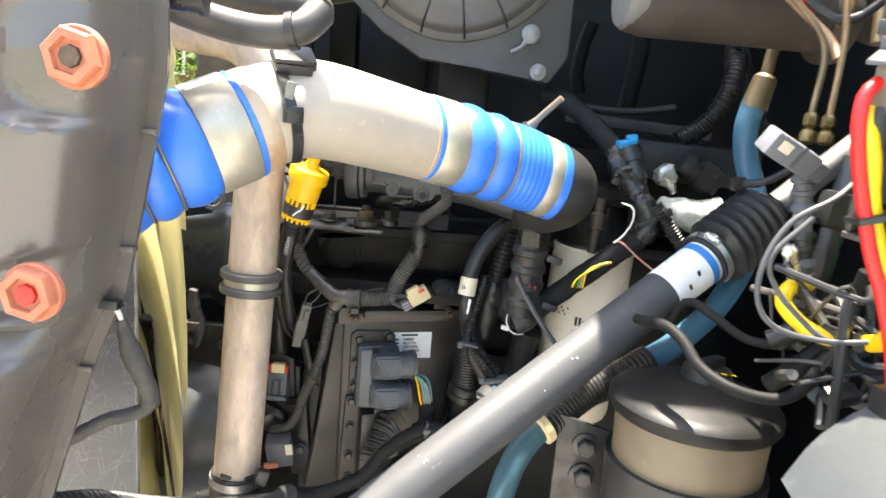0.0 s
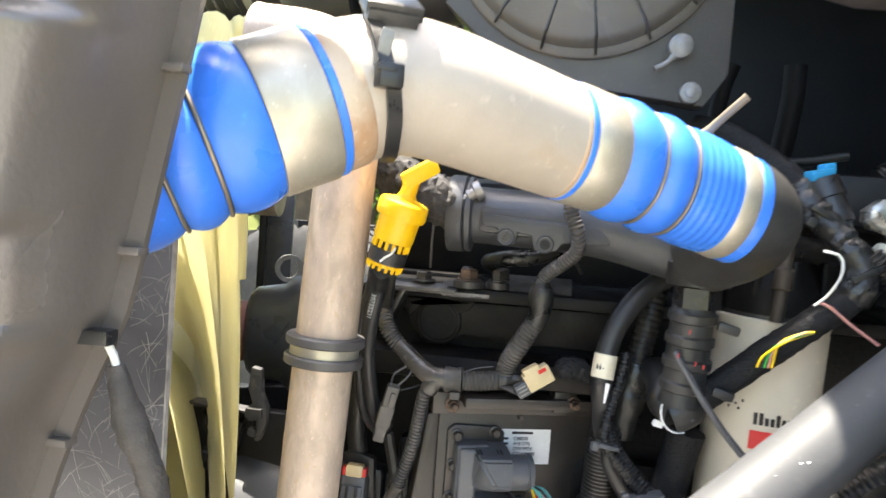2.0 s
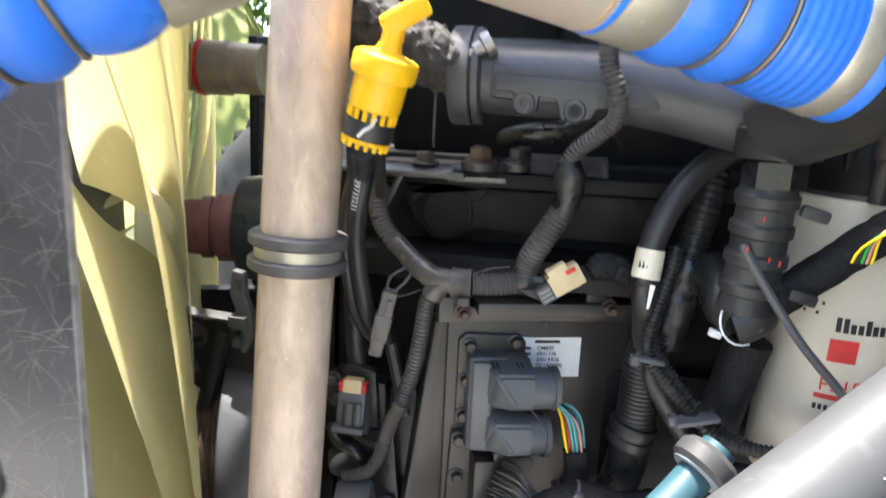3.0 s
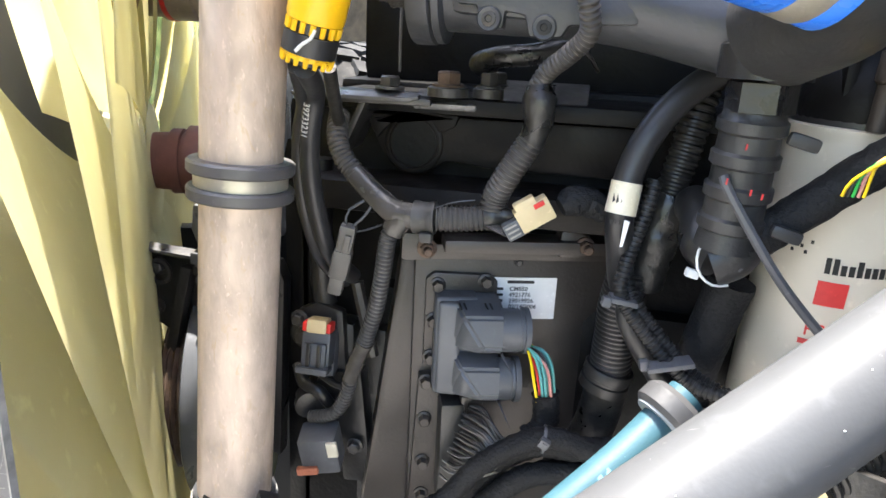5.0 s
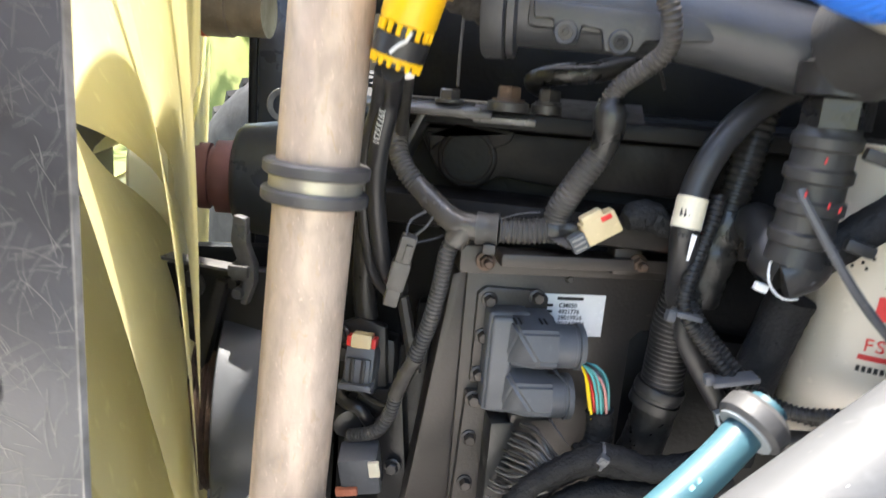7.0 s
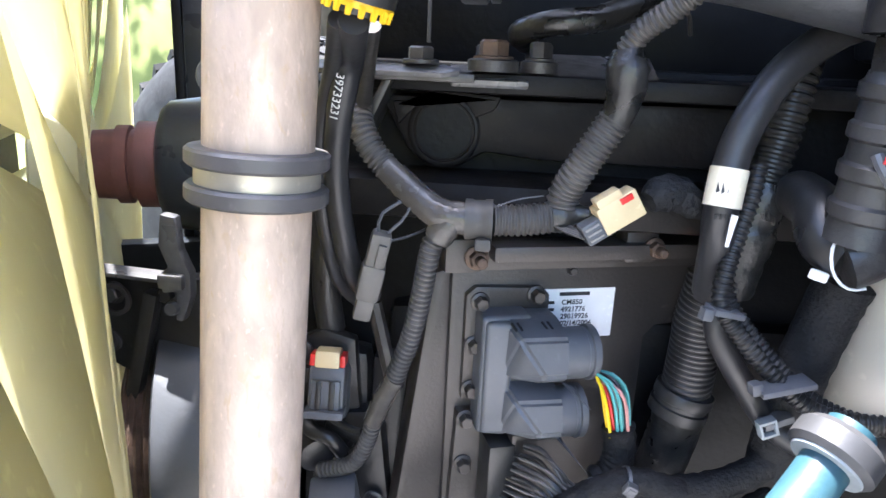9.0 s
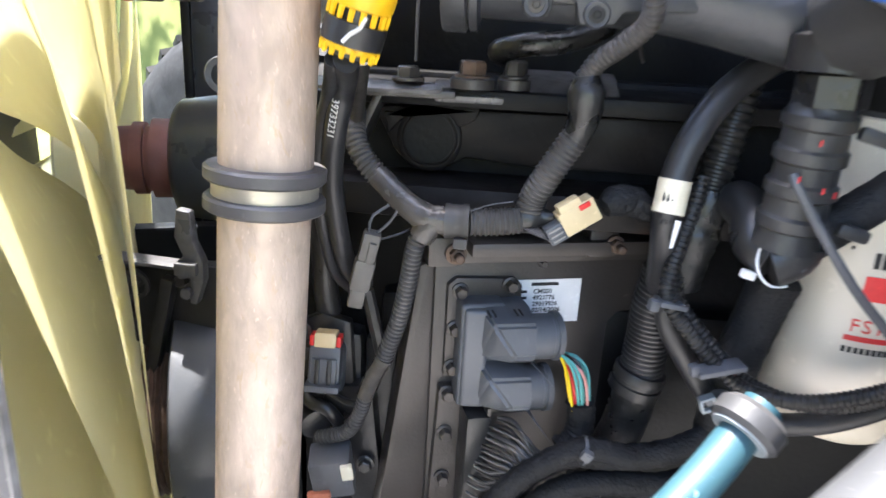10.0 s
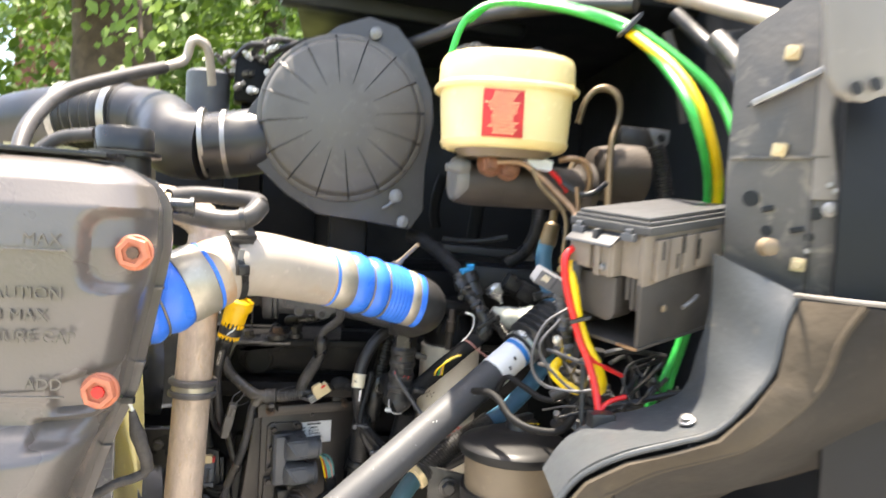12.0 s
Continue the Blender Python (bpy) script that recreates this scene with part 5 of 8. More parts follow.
# valves and canister behind the duct
cn = thing("black_canister", (-0.30, 1.3, 1.7), "black can on a bracket behind the intake duct", "canister")
part("can", lathe((-0.295, 1.3, 1.70), (0, 0, 1), [(0, 0.045), (0.14, 0.046), (0.145, 0.04)], 32), M["grey_plastic"], cn)
part("bracket", block(pose(-0.295, 1.36, 1.6), (0.06, 0.02, 0.3), 0.004), M["deep"], cn)
vb = thing("valve_block", (-0.2, 1.3, 1.75), "dark valve block with pale fittings and hoses", "valve block")
part("body", join(block(pose(-0.205, 1.3, 1.83, 0, 0, 10), (0.07, 0.07, 0.10), 0.008), block(pose(-0.2, 1.32, 1.66), (0.05, 0.05, 0.26), 0.008)), M["engine"], vb)
rng = random.Random(21)
for i in range(14):
    p = Vector((-0.255 + rng.uniform(0, 0.11), 1.255 + rng.uniform(-0.02, 0.04), 1.80 + rng.uniform(0, 0.10)))
    part("fitting", lathe(p, (rng.uniform(-1, 1), -0.6, rng.uniform(-0.5, 1)), [(0, 0.008), (0.014, 0.008), (0.016, 0.005), (0.026, 0.005)], 6), (M["steel"], M["white"], M["dark_steel"])[i % 3], vb)
for i in range(5):
    part("hose_stub", hose([(-0.24 + 0.03 * i, 1.27, 1.87), (-0.2 + 0.035 * i, 1.25, 1.90 + 0.012 * (i % 2)), (-0.14 + 0.04 * i, 1.26, 1.90 + 0.01 * (i % 3)), (-0.08 + 0.05 * i, 1.34, 1.89)], 0.007, 8), M["rubber"], vb)
tw = thing("vent_hose", (-0.43, 0.8, 1.6), "grey-black vent hose with a pale bent pipe at its end", "hose")
part("hose", hose([(-0.431, 0.72, 1.56), (-0.436, 0.75, 1.607), (-0.441, 0.8, 1.658), (-0.438, 0.9, 1.716), (-0.395, 1.0, 1.763), (-0.337, 1.1, 1.808)], 0.0115, 16), M["loom_dusty"], tw)
part("bent_pipe", hose([(-0.345, 1.09, 1.803), (-0.313, 1.15, 1.835), (-0.300, 1.15, 1.872), (-0.284, 1.16, 1.875), (-0.272, 1.17, 1.86), (-0.268, 1.2, 1.80)], 0.009, 14), M["alu"], tw, "pale bent metal pipe")
solo("overflow_hose", hose([(-0.38, 0.6, 1.57), (-0.355, 0.61, 1.60), (-0.33, 0.615, 1.62), (-0.285, 0.60, 1.626)], 0.008, 14), M["loom_dusty"], (-0.33, 0.6, 1.57), "dusty black overflow hose beside the pressure cap", "hose")
lp = thing("tank_vent_hose", (-0.15, 0.58, 1.53), "two grey rubber vent hoses tied over the pipe", "hose")
part("front_hose", hose([(-0.20, 0.565, 1.546), (-0.166, 0.58, 1.536), (-0.13, 0.58, 1.531), (-0.104, 0.585, 1.536), (-0.092, 0.6, 1.551)], 0.0125, 18), M["loom_dusty"], lp)
part("rear_hose", hose([(-0.092, 0.6, 1.551), (-0.10, 0.62, 1.557), (-0.135, 0.635, 1.56), (-0.172, 0.625, 1.561), (-0.2, 0.6, 1.556)], 0.0105, 18), M["loom_dusty"], lp)
part("hose_end", lathe((-0.192, 0.572, 1.545), (-1, -0.2, 0.1), [(0, 0.013), (0, 0.0148), (0.014, 0.0148), (0.014, 0.013)], 24), M["ivory"], lp, "pale hose clip")
part("tie", lathe((-0.112, 0.582, 1.533), (1, 0, 0.2), [(0, 0.0125), (0, 0.0142), (0.006, 0.0142), (0.006, 0.0125)], 20), M["black"], lp)
ck = thing("pipe_strap", (-0.112, 0.63, 1.5), "black strap with a buckle round the charge air pipe", "strap")
strap_path = curve([(-0.1225, 0.6045, 1.5035), (-0.1166, 0.5988, 1.494), (-0.1132, 0.5955, 1.485), (-0.1105, 0.595, 1.4773), (-0.1074, 0.5968, 1.4679), (-0.1065, 0.6003, 1.4576), (-0.1071, 0.606, 1.448), (-0.1095, 0.614, 1.4405), (-0.1135, 0.627, 1.433), (-0.12, 0.645, 1.43)], 0.004)
SC, SN = Vector((-0.128, 0.64, 1.474)), Vector((0.80, 0.6, 0.05)).normalized()
sbm = bmesh.new()
cols = [[sbm.verts.new(p + SN * w + (p - SC).normalized() * t) for w, t in ((-0.0045, -0.002), (0.0045, -0.002), (0.0045, 0.0016), (-0.0045, 0.0016))] for p in strap_path]
for p, q in zip(cols, cols[1:]):
    for j in range(4):
        sbm.faces.new((p[j], p[(j + 1) % 4], q[(j + 1) % 4], q[j]))
sbm.faces.new(cols[0])
sbm.faces.new(cols[-1][::-1])
part("strap", sbm, M["black"], ck)
part("buckle", join(block(pose(-0.1088, 0.5925, 1.4715, 0, 0, 35), (0.0145, 0.011, 0.0135), 0.002), block(pose(-0.1088, 0.587, 1.4745, 0, 0, 35), (0.012, 0.003, 0.0035), 0.001)), M["black"], ck)
part("steel_tongue", block(pose(-0.1128, 0.5938, 1.4865, 12, 8, 30), (0.0075, 0.0025, 0.021), 0.001), M["dull"], ck, "bare steel tongue of the strap")
part("saddle", join(block(pose(-0.1165, 0.618, 1.5165, 30, 0, 28), (0.034, 0.026, 0.009), 0.002), block(pose(-0.1145, 0.612, 1.508, 30, 0, 28), (0.03, 0.012, 0.010), 0.002)), M["black"], ck)

# ---- fender, cab panel, hinge cover ----
fe = thing("fender", (0.45, 0.35, 1.15), "grey dusty fender skirt with a muddy underside", "fender")


def strip(rows, thick=0.004, sub=6):
    """A sheet through rows of points, smoothly filled along each row and across."""
    C = [curve(r, 0.012) for r in rows]
    n = min(len(c) for c in C)
    C = [[c[round(i * (len(c) - 1) / (n - 1))] for i in range(n)] for c in C]
    grid = []
    for a, b in zip(C, C[1:]):
        for k in range(sub):
            grid.append([p.lerp(q, k / sub) for p, q in zip(a, b)])
    grid.append(C[-1])
    bm = bmesh.new()
    V = [[bm.verts.new(p + Vector((noise.noise(p * 9), noise.noise(p * 9 + Vector((5, 0, 0))), noise.noise(p * 9 + Vector((0, 5, 0))))) * 0.003) for p in row] for row in grid]
    for r, s in zip(V, V[1:]):
        for i in range(n - 1):
            bm.faces.new((r[i], r[i + 1], s[i + 1], s[i]))
    bmesh.ops.recalc_face_normals(bm, faces=bm.faces[:])
    bmesh.ops.solidify(bm, geom=bm.faces[:], thickness=thick)
    return bm


BACK = [(0.4228, 0.4404, 1.5213), (0.419, 0.4356, 1.469), (0.4046, 0.4308, 1.4167), (0.397, 0.440, 1.3715), (0.370, 0.45, 1.3485), (0.3345, 0.448, 1.3385), (0.299, 0.445, 1.3325), (0.2565, 0.435, 1.309), (0.232, 0.425, 1.2837)]
LIP = [(0.4667, 0.36, 1.4856), (0.4498, 0.355, 1.456), (0.437, 0.35, 1.412), (0.4065, 0.345, 1.3775), (0.3725, 0.34, 1.3525), (0.3353, 0.34, 1.342), (0.2845, 0.345, 1.3275), (0.2462, 0.35, 1.3075), (0.223, 0.35, 1.283)]
part("skirt", strip([BACK, LIP], 0.004, 8), M["fender"], fe)
part("rolled_edge", sweep(curve(LIP, 0.008), 0.0032, 8), M["fender"], fe)
arch = []
for k, q in enumerate(LIP):
    f = min(1.0, k / 4)
    q = Vector(q) + Vector((0.003, -0.003, -0.006))
    arch.append([q, q + Vector((0.035, -0.042 + 0.05 * f, 0.002 - 0.012 * f)), q + Vector((0.085, -0.085 + 0.135 * f, 0.002 - 0.05 * f)), q + Vector((0.2, -0.12 + 0.26 * f, -0.08 * f))])
arch.append([p + Vector((0, 0.03, -0.16)) for p in arch[-1]])
part("arch_liner", strip([r[:2] for r in arch], 0.004, 6), M["dry_mud"], fe, "tan dried mud over the wheel-arch liner")
# inner liner takes the darkened mud: painted shade, no wetter than the rim
part("liner_inside", strip([[r[1] + Vector((0.001, 0.001, -0.001))] + r[2:] for r in arch], 0.004, 6), M["shaded_mud"], fe, "mud inside the wheel arch, its shade put into the colour")
part("crease", sweep(curve([r[1] + Vector((-0.001, -0.002, 0.0)) for r in arch], 0.01), 0.0035, 8), M["dry_mud"], fe)
# pale strip: edge wear, plus the light along the edge painted in
part("worn_edge", sweep(curve([(0.462, 0.357, 1.487), (0.4557, 0.318, 1.4885), (0.4778, 0.268, 1.489), (0.53, 0.235, 1.489)], 0.01), 0.0025, 8), M["hinge"], fe, "worn panel edge, paled in colour for the light on it")
part("edge_bolt", hexbolt(Vector(BACK[4]).lerp(Vector(LIP[4]), 0.75) + Vector((-0.012, 0, 0.004)), (-0.4, -0.2, 0.9), 0.006, 0.004), M["steel"], fe)
part("grommet", lathe(Vector(BACK[0]) + Vector((0.03, -0.04, 0.012)), (0, -1, 0), [(0, 0.01), (0.012, 0.009), (0.014, 0.006)], 16), M["tan"], fe)
part("stud", lathe(Vector(BACK[6]) + Vector((0, 0, 0.0)), (-0.3, -0.2, 1), [(0, 0.003), (0.012, 0.0025)], 10), M["steel"], fe)
CP = Matrix.Translation((0.481, 0.42, 1.631)) @ pose(0, 0, 0, 0, 0, -43)
cabp = thing("cab_side_panel", (0.487, 0.42, 1.4), "dark dusty cab side panel with pale square nuts", "panel", "", "structure")
part("sheet", prism(CP, [(-0.055, 0.135), (0.02, 0.185), (0.055, 0.165), (0.045, 0.04), (0.062, -0.10), (0.05, -0.16), (-0.055, -0.16), (-0.058, -0.02)], 0.005, 0.001), M["panel"], cabp)
part("fold", prism(CP @ pose(0.03, -0.003, 0, 0, 0, 55), [(0, 0.17), (0.02, 0.165), (0.022, -0.16), (0, -0.16)], 0.004, 0.001), M["panel"], cabp)
part("crease", block(CP @ pose(-0.005, -0.002, 0.0), (0.1, 0.004, 0.004), 0.001), M["panel"], cabp)
part("bright_strip", block(CP @ pose(0.0, -0.008, 0.075, 0, -25, 0), (0.075, 0.006, 0.008), 0.002), M["steel"], cabp)
for u, z in ((0.003, 0.112), (-0.004, 0.008), (0.022, -0.115)):
    part("square_nut", join(block(CP @ pose(u, -0.005, z, 0, 8, 0), (0.0145, 0.009, 0.0145), 0.002), lathe(CP @ Vector((u, -0.009, z)), CP.to_3x3() @ Vector((0, -1, 0)), [(0, 0.005), (0.004, 0.004)], 10)), M["ivory"], cabp, "pale square nut")
# nothing is cut: dark discs stand in for the shade in the holes
for u, z, r in ((-0.03, -0.045, 0.009), (-0.012, -0.08, 0.006), (0.035, -0.06, 0.007), (0.03, -0.085, 0.005)):
    part("panel_hole", lathe(CP @ Vector((u, -0.001, z)), CP.to_3x3() @ Vector((0, -1, 0)), [(0, r), (0.0006, r), (0.0007, 0.001)], 18), M["deep"], cabp)
part("bolt", hexbolt(CP @ Vector((0.048, -0.001, -0.055)), CP.to_3x3() @ Vector((0, -1, 0)), 0.006, 0.006), M["steel"], cabp)
# dark bars stand in for the shade in the slots
for u, z, w, h in ((-0.012, -0.056, 0.012, 0.006), (0.018, -0.078, 0.014, 0.006), (-0.03, 0.06, 0.018, 0.003)):
    part("panel_slot", block(CP @ pose(u, -0.003, z, 0, -12, 0), (w, 0.0015, h), 0.0005), M["deep"], cabp)
for u, z in ((0.047, -0.03), (0.052, -0.036), (0.03, -0.10)):
    part("small_screw", hexbolt(CP @ Vector((u, -0.003, z)), CP.to_3x3() @ Vector((0, -1, 0)), 0.0035, 0.006, False), M["steel"], cabp)
# the light on this fold is painted: paler colour than the panel
part("lit_fold", prism(CP @ pose(0, -0.004, 0), [(0.03, 0.182), (0.053, 0.168), (0.043, 0.04), (0.056, -0.045), (0.03, -0.045)], 0.003, 0.001), M["hinge"], cabp, "folded edge of the panel, light put into its paler colour")
part("edge_rail", sweep(curve([(0.494, 0.6, 1.808), (0.5, 0.55, 1.764), (0.486, 0.5, 1.726)], 0.01), 0.012, 10), M["panel"], cabp)
hc = thing("hinge_cover", (0.40, 0.262, 1.66), "grey-brown dusty hood hinge cover plate", "cover plate")
part("support", block(pose(0.50, 0.31, 1.76), (0.02, 0.11, 0.03), 0.003), M["hinge"], hc)
part("plate", prism(pose(0, 0.262, 0), [(0.399, 1.78), (0.5, 1.79), (0.511, 1.677), (0.461, 1.669), (0.449, 1.663), (0.432, 1.663), (0.418, 1.67), (0.41, 1.682)], 0.008, 0.002), M["hinge"], hc)
# flat black discs in place of shaded holes
for c in [(0.432, 0.257, 1.672), (0.45, 0.257, 1.677)]:
    part("hole", lathe(c, (0, -1, 0), [(0, 0.006), (0.0006, 0.006), (0.0007, 0.001)], 14), M["print"], hc)
solo("rear_wheelhouse", block(pose(0.60, 0.33, 1.5, 0, 0, -20), (0.2, 0.01, 0.6), 0.004), M["deep"], (0.6, 0.33, 1.2), "black cab corner behind the fender, shade put into its colour", "panel", "", "structure")
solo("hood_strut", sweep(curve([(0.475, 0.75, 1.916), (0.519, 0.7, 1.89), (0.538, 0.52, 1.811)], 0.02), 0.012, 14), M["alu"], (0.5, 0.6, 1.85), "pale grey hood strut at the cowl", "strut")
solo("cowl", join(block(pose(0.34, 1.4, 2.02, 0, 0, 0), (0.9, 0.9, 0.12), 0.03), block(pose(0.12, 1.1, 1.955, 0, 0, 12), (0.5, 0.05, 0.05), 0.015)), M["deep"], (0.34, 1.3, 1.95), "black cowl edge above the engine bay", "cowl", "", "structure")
solo("far_inner_fender", block(pose(-0.265, 1.56, 1.56), (0.40, 0.012, 0.22), 0.004), M["deep"], (-0.265, 1.56, 1.45), "black far inner fender, shade put into its colour", "panel", "", "structure")
fcl = thing("firewall_clutter", (0.583, 0.72, 1.815), "dusty grey brackets and hoses beside the cowl", "bracket")
part("hose", hose([(0.53, 0.8, 1.902), (0.555, 0.76, 1.856), (0.572, 0.7, 1.801), (0.565, 0.64, 1.733), (0.548, 0.6, 1.672)], 0.011, 14), M["rubber_dusty"], fcl)
part("bracket", prism(pose(0, 0.66, 0), [(0.527, 1.836), (0.569, 1.843), (0.579, 1.802), (0.558, 1.785), (0.534, 1.806)], 0.012, 0.003), M["dark_steel"], fcl)
part("bolt", hexbolt((0.534, 0.652, 1.822), (0, -1, 0), 0.008, 0.008), M["dull"], fcl)
part("pipe", hose([(0.565, 0.9, 1.902), (0.592, 0.9, 1.834), (0.62, 0.92, 1.748)], 0.009, 12), M["loom_dusty"], fcl)


# ---- dipstick ----
DA, DB = Vector((-0.1575, 0.8172, 1.3494)), Vector((-0.1413, 0.8121, 1.4073))
DD = (DB - DA).normalized()
dp = thing("dipstick", DA, "yellow plastic dipstick handle on black tubes", "dipstick")
part("grip", join(lathe(DA + DD * 0.024, DD, [(0, 0.013), (0.0008, 0.0168), (0.003, 0.0178), (0.022, 0.0182), (0.0225, 0.0212), (0.025, 0.0222), (0.034, 0.0222), (0.0365, 0.0212), (0.0378, 0.0185), (0.0385, 0.0145), (0.0405, 0.009), (0.044, 0.0075)], 40), sweep(curve([DB, DB + DD * 0.012, DB + DD * 0.022], 0.004), 0.0072, 14)), M["yellow"], dp, "yellow grip with a wide disc")
part("finger_tab", block(Matrix.Translation(DB + DD * 0.026 + Vector((0.005, 0, 0.001))) @ pose(0, 0, 0, 10, -32, 20), (0.034, 0.011, 0.015), 0.004), M["yellow"], dp)
du_ = DD.orthogonal().normalized()
dv_ = DD.cross(du_)
for i in range(16):
    a = 2 * math.pi * i / 16
    o = du_ * math.cos(a) + dv_ * math.sin(a)
    part("tooth", lathe(DA + DD * 0.018 + o * 0.0158, DD, [(0, 0.0017), (0.0065, 0.0019)], 6), M["yellow"], dp)
    part("tooth", lathe(DA - DD * 0.0015 + o * 0.0152, DD, [(0, 0.0014), (0.0055, 0.0021)], 6), M["yellow"], dp)
part("lower_ring", lathe(DA + DD * 0.002, DD, [(0, 0.012), (0, 0.0158), (0.004, 0.0162), (0.004, 0.012)], 30), M["yellow"], dp)
part("collar", lathe(DA - DD * 0.001, DD, [(0, 0.0125), (0.006, 0.0145), (0.0062, 0.017), (0.0185, 0.0172), (0.0187, 0.0145), (0.025, 0.0145)], 32), M["rubber"], dp)
part("paint_mark", sweep(curve([DA + DD * 0.006 + Vector((-0.001, -0.0173, 0)), DA + DD * 0.011 + Vector((0.003, -0.0172, 0)), DA + DD * 0.013 + Vector((0.0062, -0.0165, 0)), DA + DD * 0.019 + Vector((0.008, -0.0156, 0))], 0.003), 0.0011, 6), M["print_white"], dp, "smear of white paint")
part("guide_tube", hose([DA - DD * 0.004, (-0.17, 0.86, 1.327), (-0.178, 0.87, 1.299), (-0.184, 0.885, 1.265), (-0.184, 0.9, 1.227), (-0.181, 0.92, 1.19), (-0.176, 0.96, 1.16)], 0.0075, 16), M["rubber"], dp, "glossy black guide tube")
part("side_tube", hose([DA - DD * 0.004 + Vector((-0.008, 0.004, 0)), (-0.181, 0.866, 1.32), (-0.19, 0.878, 1.295), (-0.195, 0.89, 1.26), (-0.195, 0.905, 1.22), (-0.192, 0.93, 1.18), (-0.186, 0.97, 1.15)], 0.0055, 12), M["rubber"], dp)
part("rear_tube", hose([(-0.158, 0.856, 1.345), (-0.166, 0.885, 1.325), (-0.175, 0.92, 1.302)], 0.005, 12), M["dark_steel"], dp)
N0, N1 = Vector((-0.1735, 0.8635, 1.322)), Vector((-0.1835, 0.876, 1.278))
nx_ = (N1 - N0).normalized()
ny_ = Vector((0.05, 1, -0.1))
ny_ = (ny_ - nx_ * ny_.dot(nx_)).normalized()
nz_ = nx_.cross(ny_)
NM = Matrix((nx_, ny_, nz_)).transposed().to_4x4()
NM.translation = N0 - ny_ * 0.0077 + nz_ * -0.002
part("printed_number", lettering("39733231", 0.0068, NM, 0.0001), M["print_white"], dp, "white printed number")

# ---- looms on the engine's side ----
A_PATH = [(0.001, 0.87, 1.43), (0.003, 0.87, 1.411), (0.01, 0.87, 1.393), (0.012, 0.88, 1.375), (0.0, 0.89, 1.361), (-0.013, 0.9, 1.35), (-0.0205, 0.905, 1.338)]
la = thing("upper_loom", (0.0, 0.9, 1.24), "black corrugated wiring loom rising past the intake pipe", "wiring loom")
part("upper_conduit", conduit(A_PATH, 0.0072), M["loom_dusty"], la)
part("tape_joint", sweep(curve([(-0.0195, 0.905, 1.340), (-0.018, 0.905, 1.325), (-0.0185, 0.907, 1.31), (-0.023, 0.91, 1.295)], 0.004), [0.0085, 0.0095, 0.0115, 0.0125, 0.0118, 0.0122, 0.0112, 0.011, 0.0105, 0.010, 0.010, 0.0098, 0.0098, 0.0098], 14, True, 0.05, 3), M["tape"], la, "crinkled black tape")
part("lower_conduit", conduit([(-0.022, 0.909, 1.299), (-0.037, 0.91, 1.273), (-0.046, 0.915, 1.254), (-0.048, 0.915, 1.241)], 0.0105), M["loom_dusty"], la)
part("thin_wire", hose([(0.0, 0.9, 1.37), (0.012, 0.91, 1.362), (0.02, 0.93, 1.35)], 0.0015, 6), M["black"], la)

lb = thing("main_loom", (-0.1, 0.91, 1.23), "dusty taped wiring loom with corrugated branches and clip", "wiring loom")
part("first_conduit", conduit([(-0.182, 0.94, 1.305), (-0.178, 0.925, 1.289), (-0.170, 0.918, 1.274), (-0.158, 0.915, 1.261)], 0.0088), M["loom_dusty"], lb)
part("taped_run", sweep(curve([(-0.16, 0.9155, 1.263), (-0.139, 0.91, 1.246), (-0.122, 0.906, 1.236), (-0.106, 0.905, 1.2345)], 0.003), [0.0085 + 0.0022 * min(1, i / 18) for i in range(60)], 16, True, 0.03, 5), M["tape_dusty"], lb, "shiny tape dulled by dust")
part("branch_tape", sweep(curve([(-0.112, 0.905, 1.236), (-0.118, 0.904, 1.230), (-0.124, 0.905, 1.222)], 0.003), 0.0098, 14, True, 0.04, 6), M["tape_dusty"], lb)
part("clip", join(lathe((-0.107, 0.905, 1.2345), (1, 0.02, 0.02), [(0, 0.0105), (0, 0.0128), (0.004, 0.0128), (0.005, 0.0122), (0.012, 0.0122), (0.013, 0.0128), (0.017, 0.0128), (0.017, 0.0105)], 28), block(pose(-0.095, 0.897, 1.221), (0.01, 0.008, 0.008), 0.002)), M["loom_dusty"], lb, "grey plastic clip")
part("right_conduit", conduit([(-0.09, 0.906, 1.2345), (-0.071, 0.91, 1.235), (-0.05, 0.915, 1.2375)], 0.0102), M["loom_dusty"], lb)
part("down_conduit", conduit([(-0.123, 0.905, 1.225), (-0.128, 0.905, 1.213), (-0.133, 0.91, 1.182), (-0.14, 0.915, 1.148), (-0.152, 0.922, 1.112)], 0.0072), M["loom_dusty"], lb)
part("down_tape", sweep(curve([(-0.150, 0.921, 1.115), (-0.16, 0.928, 1.094), (-0.168, 0.933, 1.072)], 0.004), 0.0075, 12, True, 0.05, 7), M["tape_dusty"], lb)
part("low_conduit", conduit([(-0.167, 0.933, 1.074), (-0.174, 0.937, 1.05), (-0.186, 0.94, 1.03), (-0.212, 0.946, 1.018)], 0.0066), M["loom_dusty"], lb)
part("right_tape", sweep(curve([(-0.052, 0.915, 1.238), (-0.04, 0.914, 1.24), (-0.03, 0.912, 1.241)], 0.003), [0.0105, 0.011, 0.0105, 0.009, 0.007, 0.006, 0.005, 0.005, 0.005], 12, True, 0.06, 8), M["tape"], lb)
part("loose_strand", hose([(-0.09, 0.9, 1.244), (-0.075, 0.9, 1.25), (-0.06, 0.905, 1.252)], 0.0005, 5), M["grey_cable"], lb)

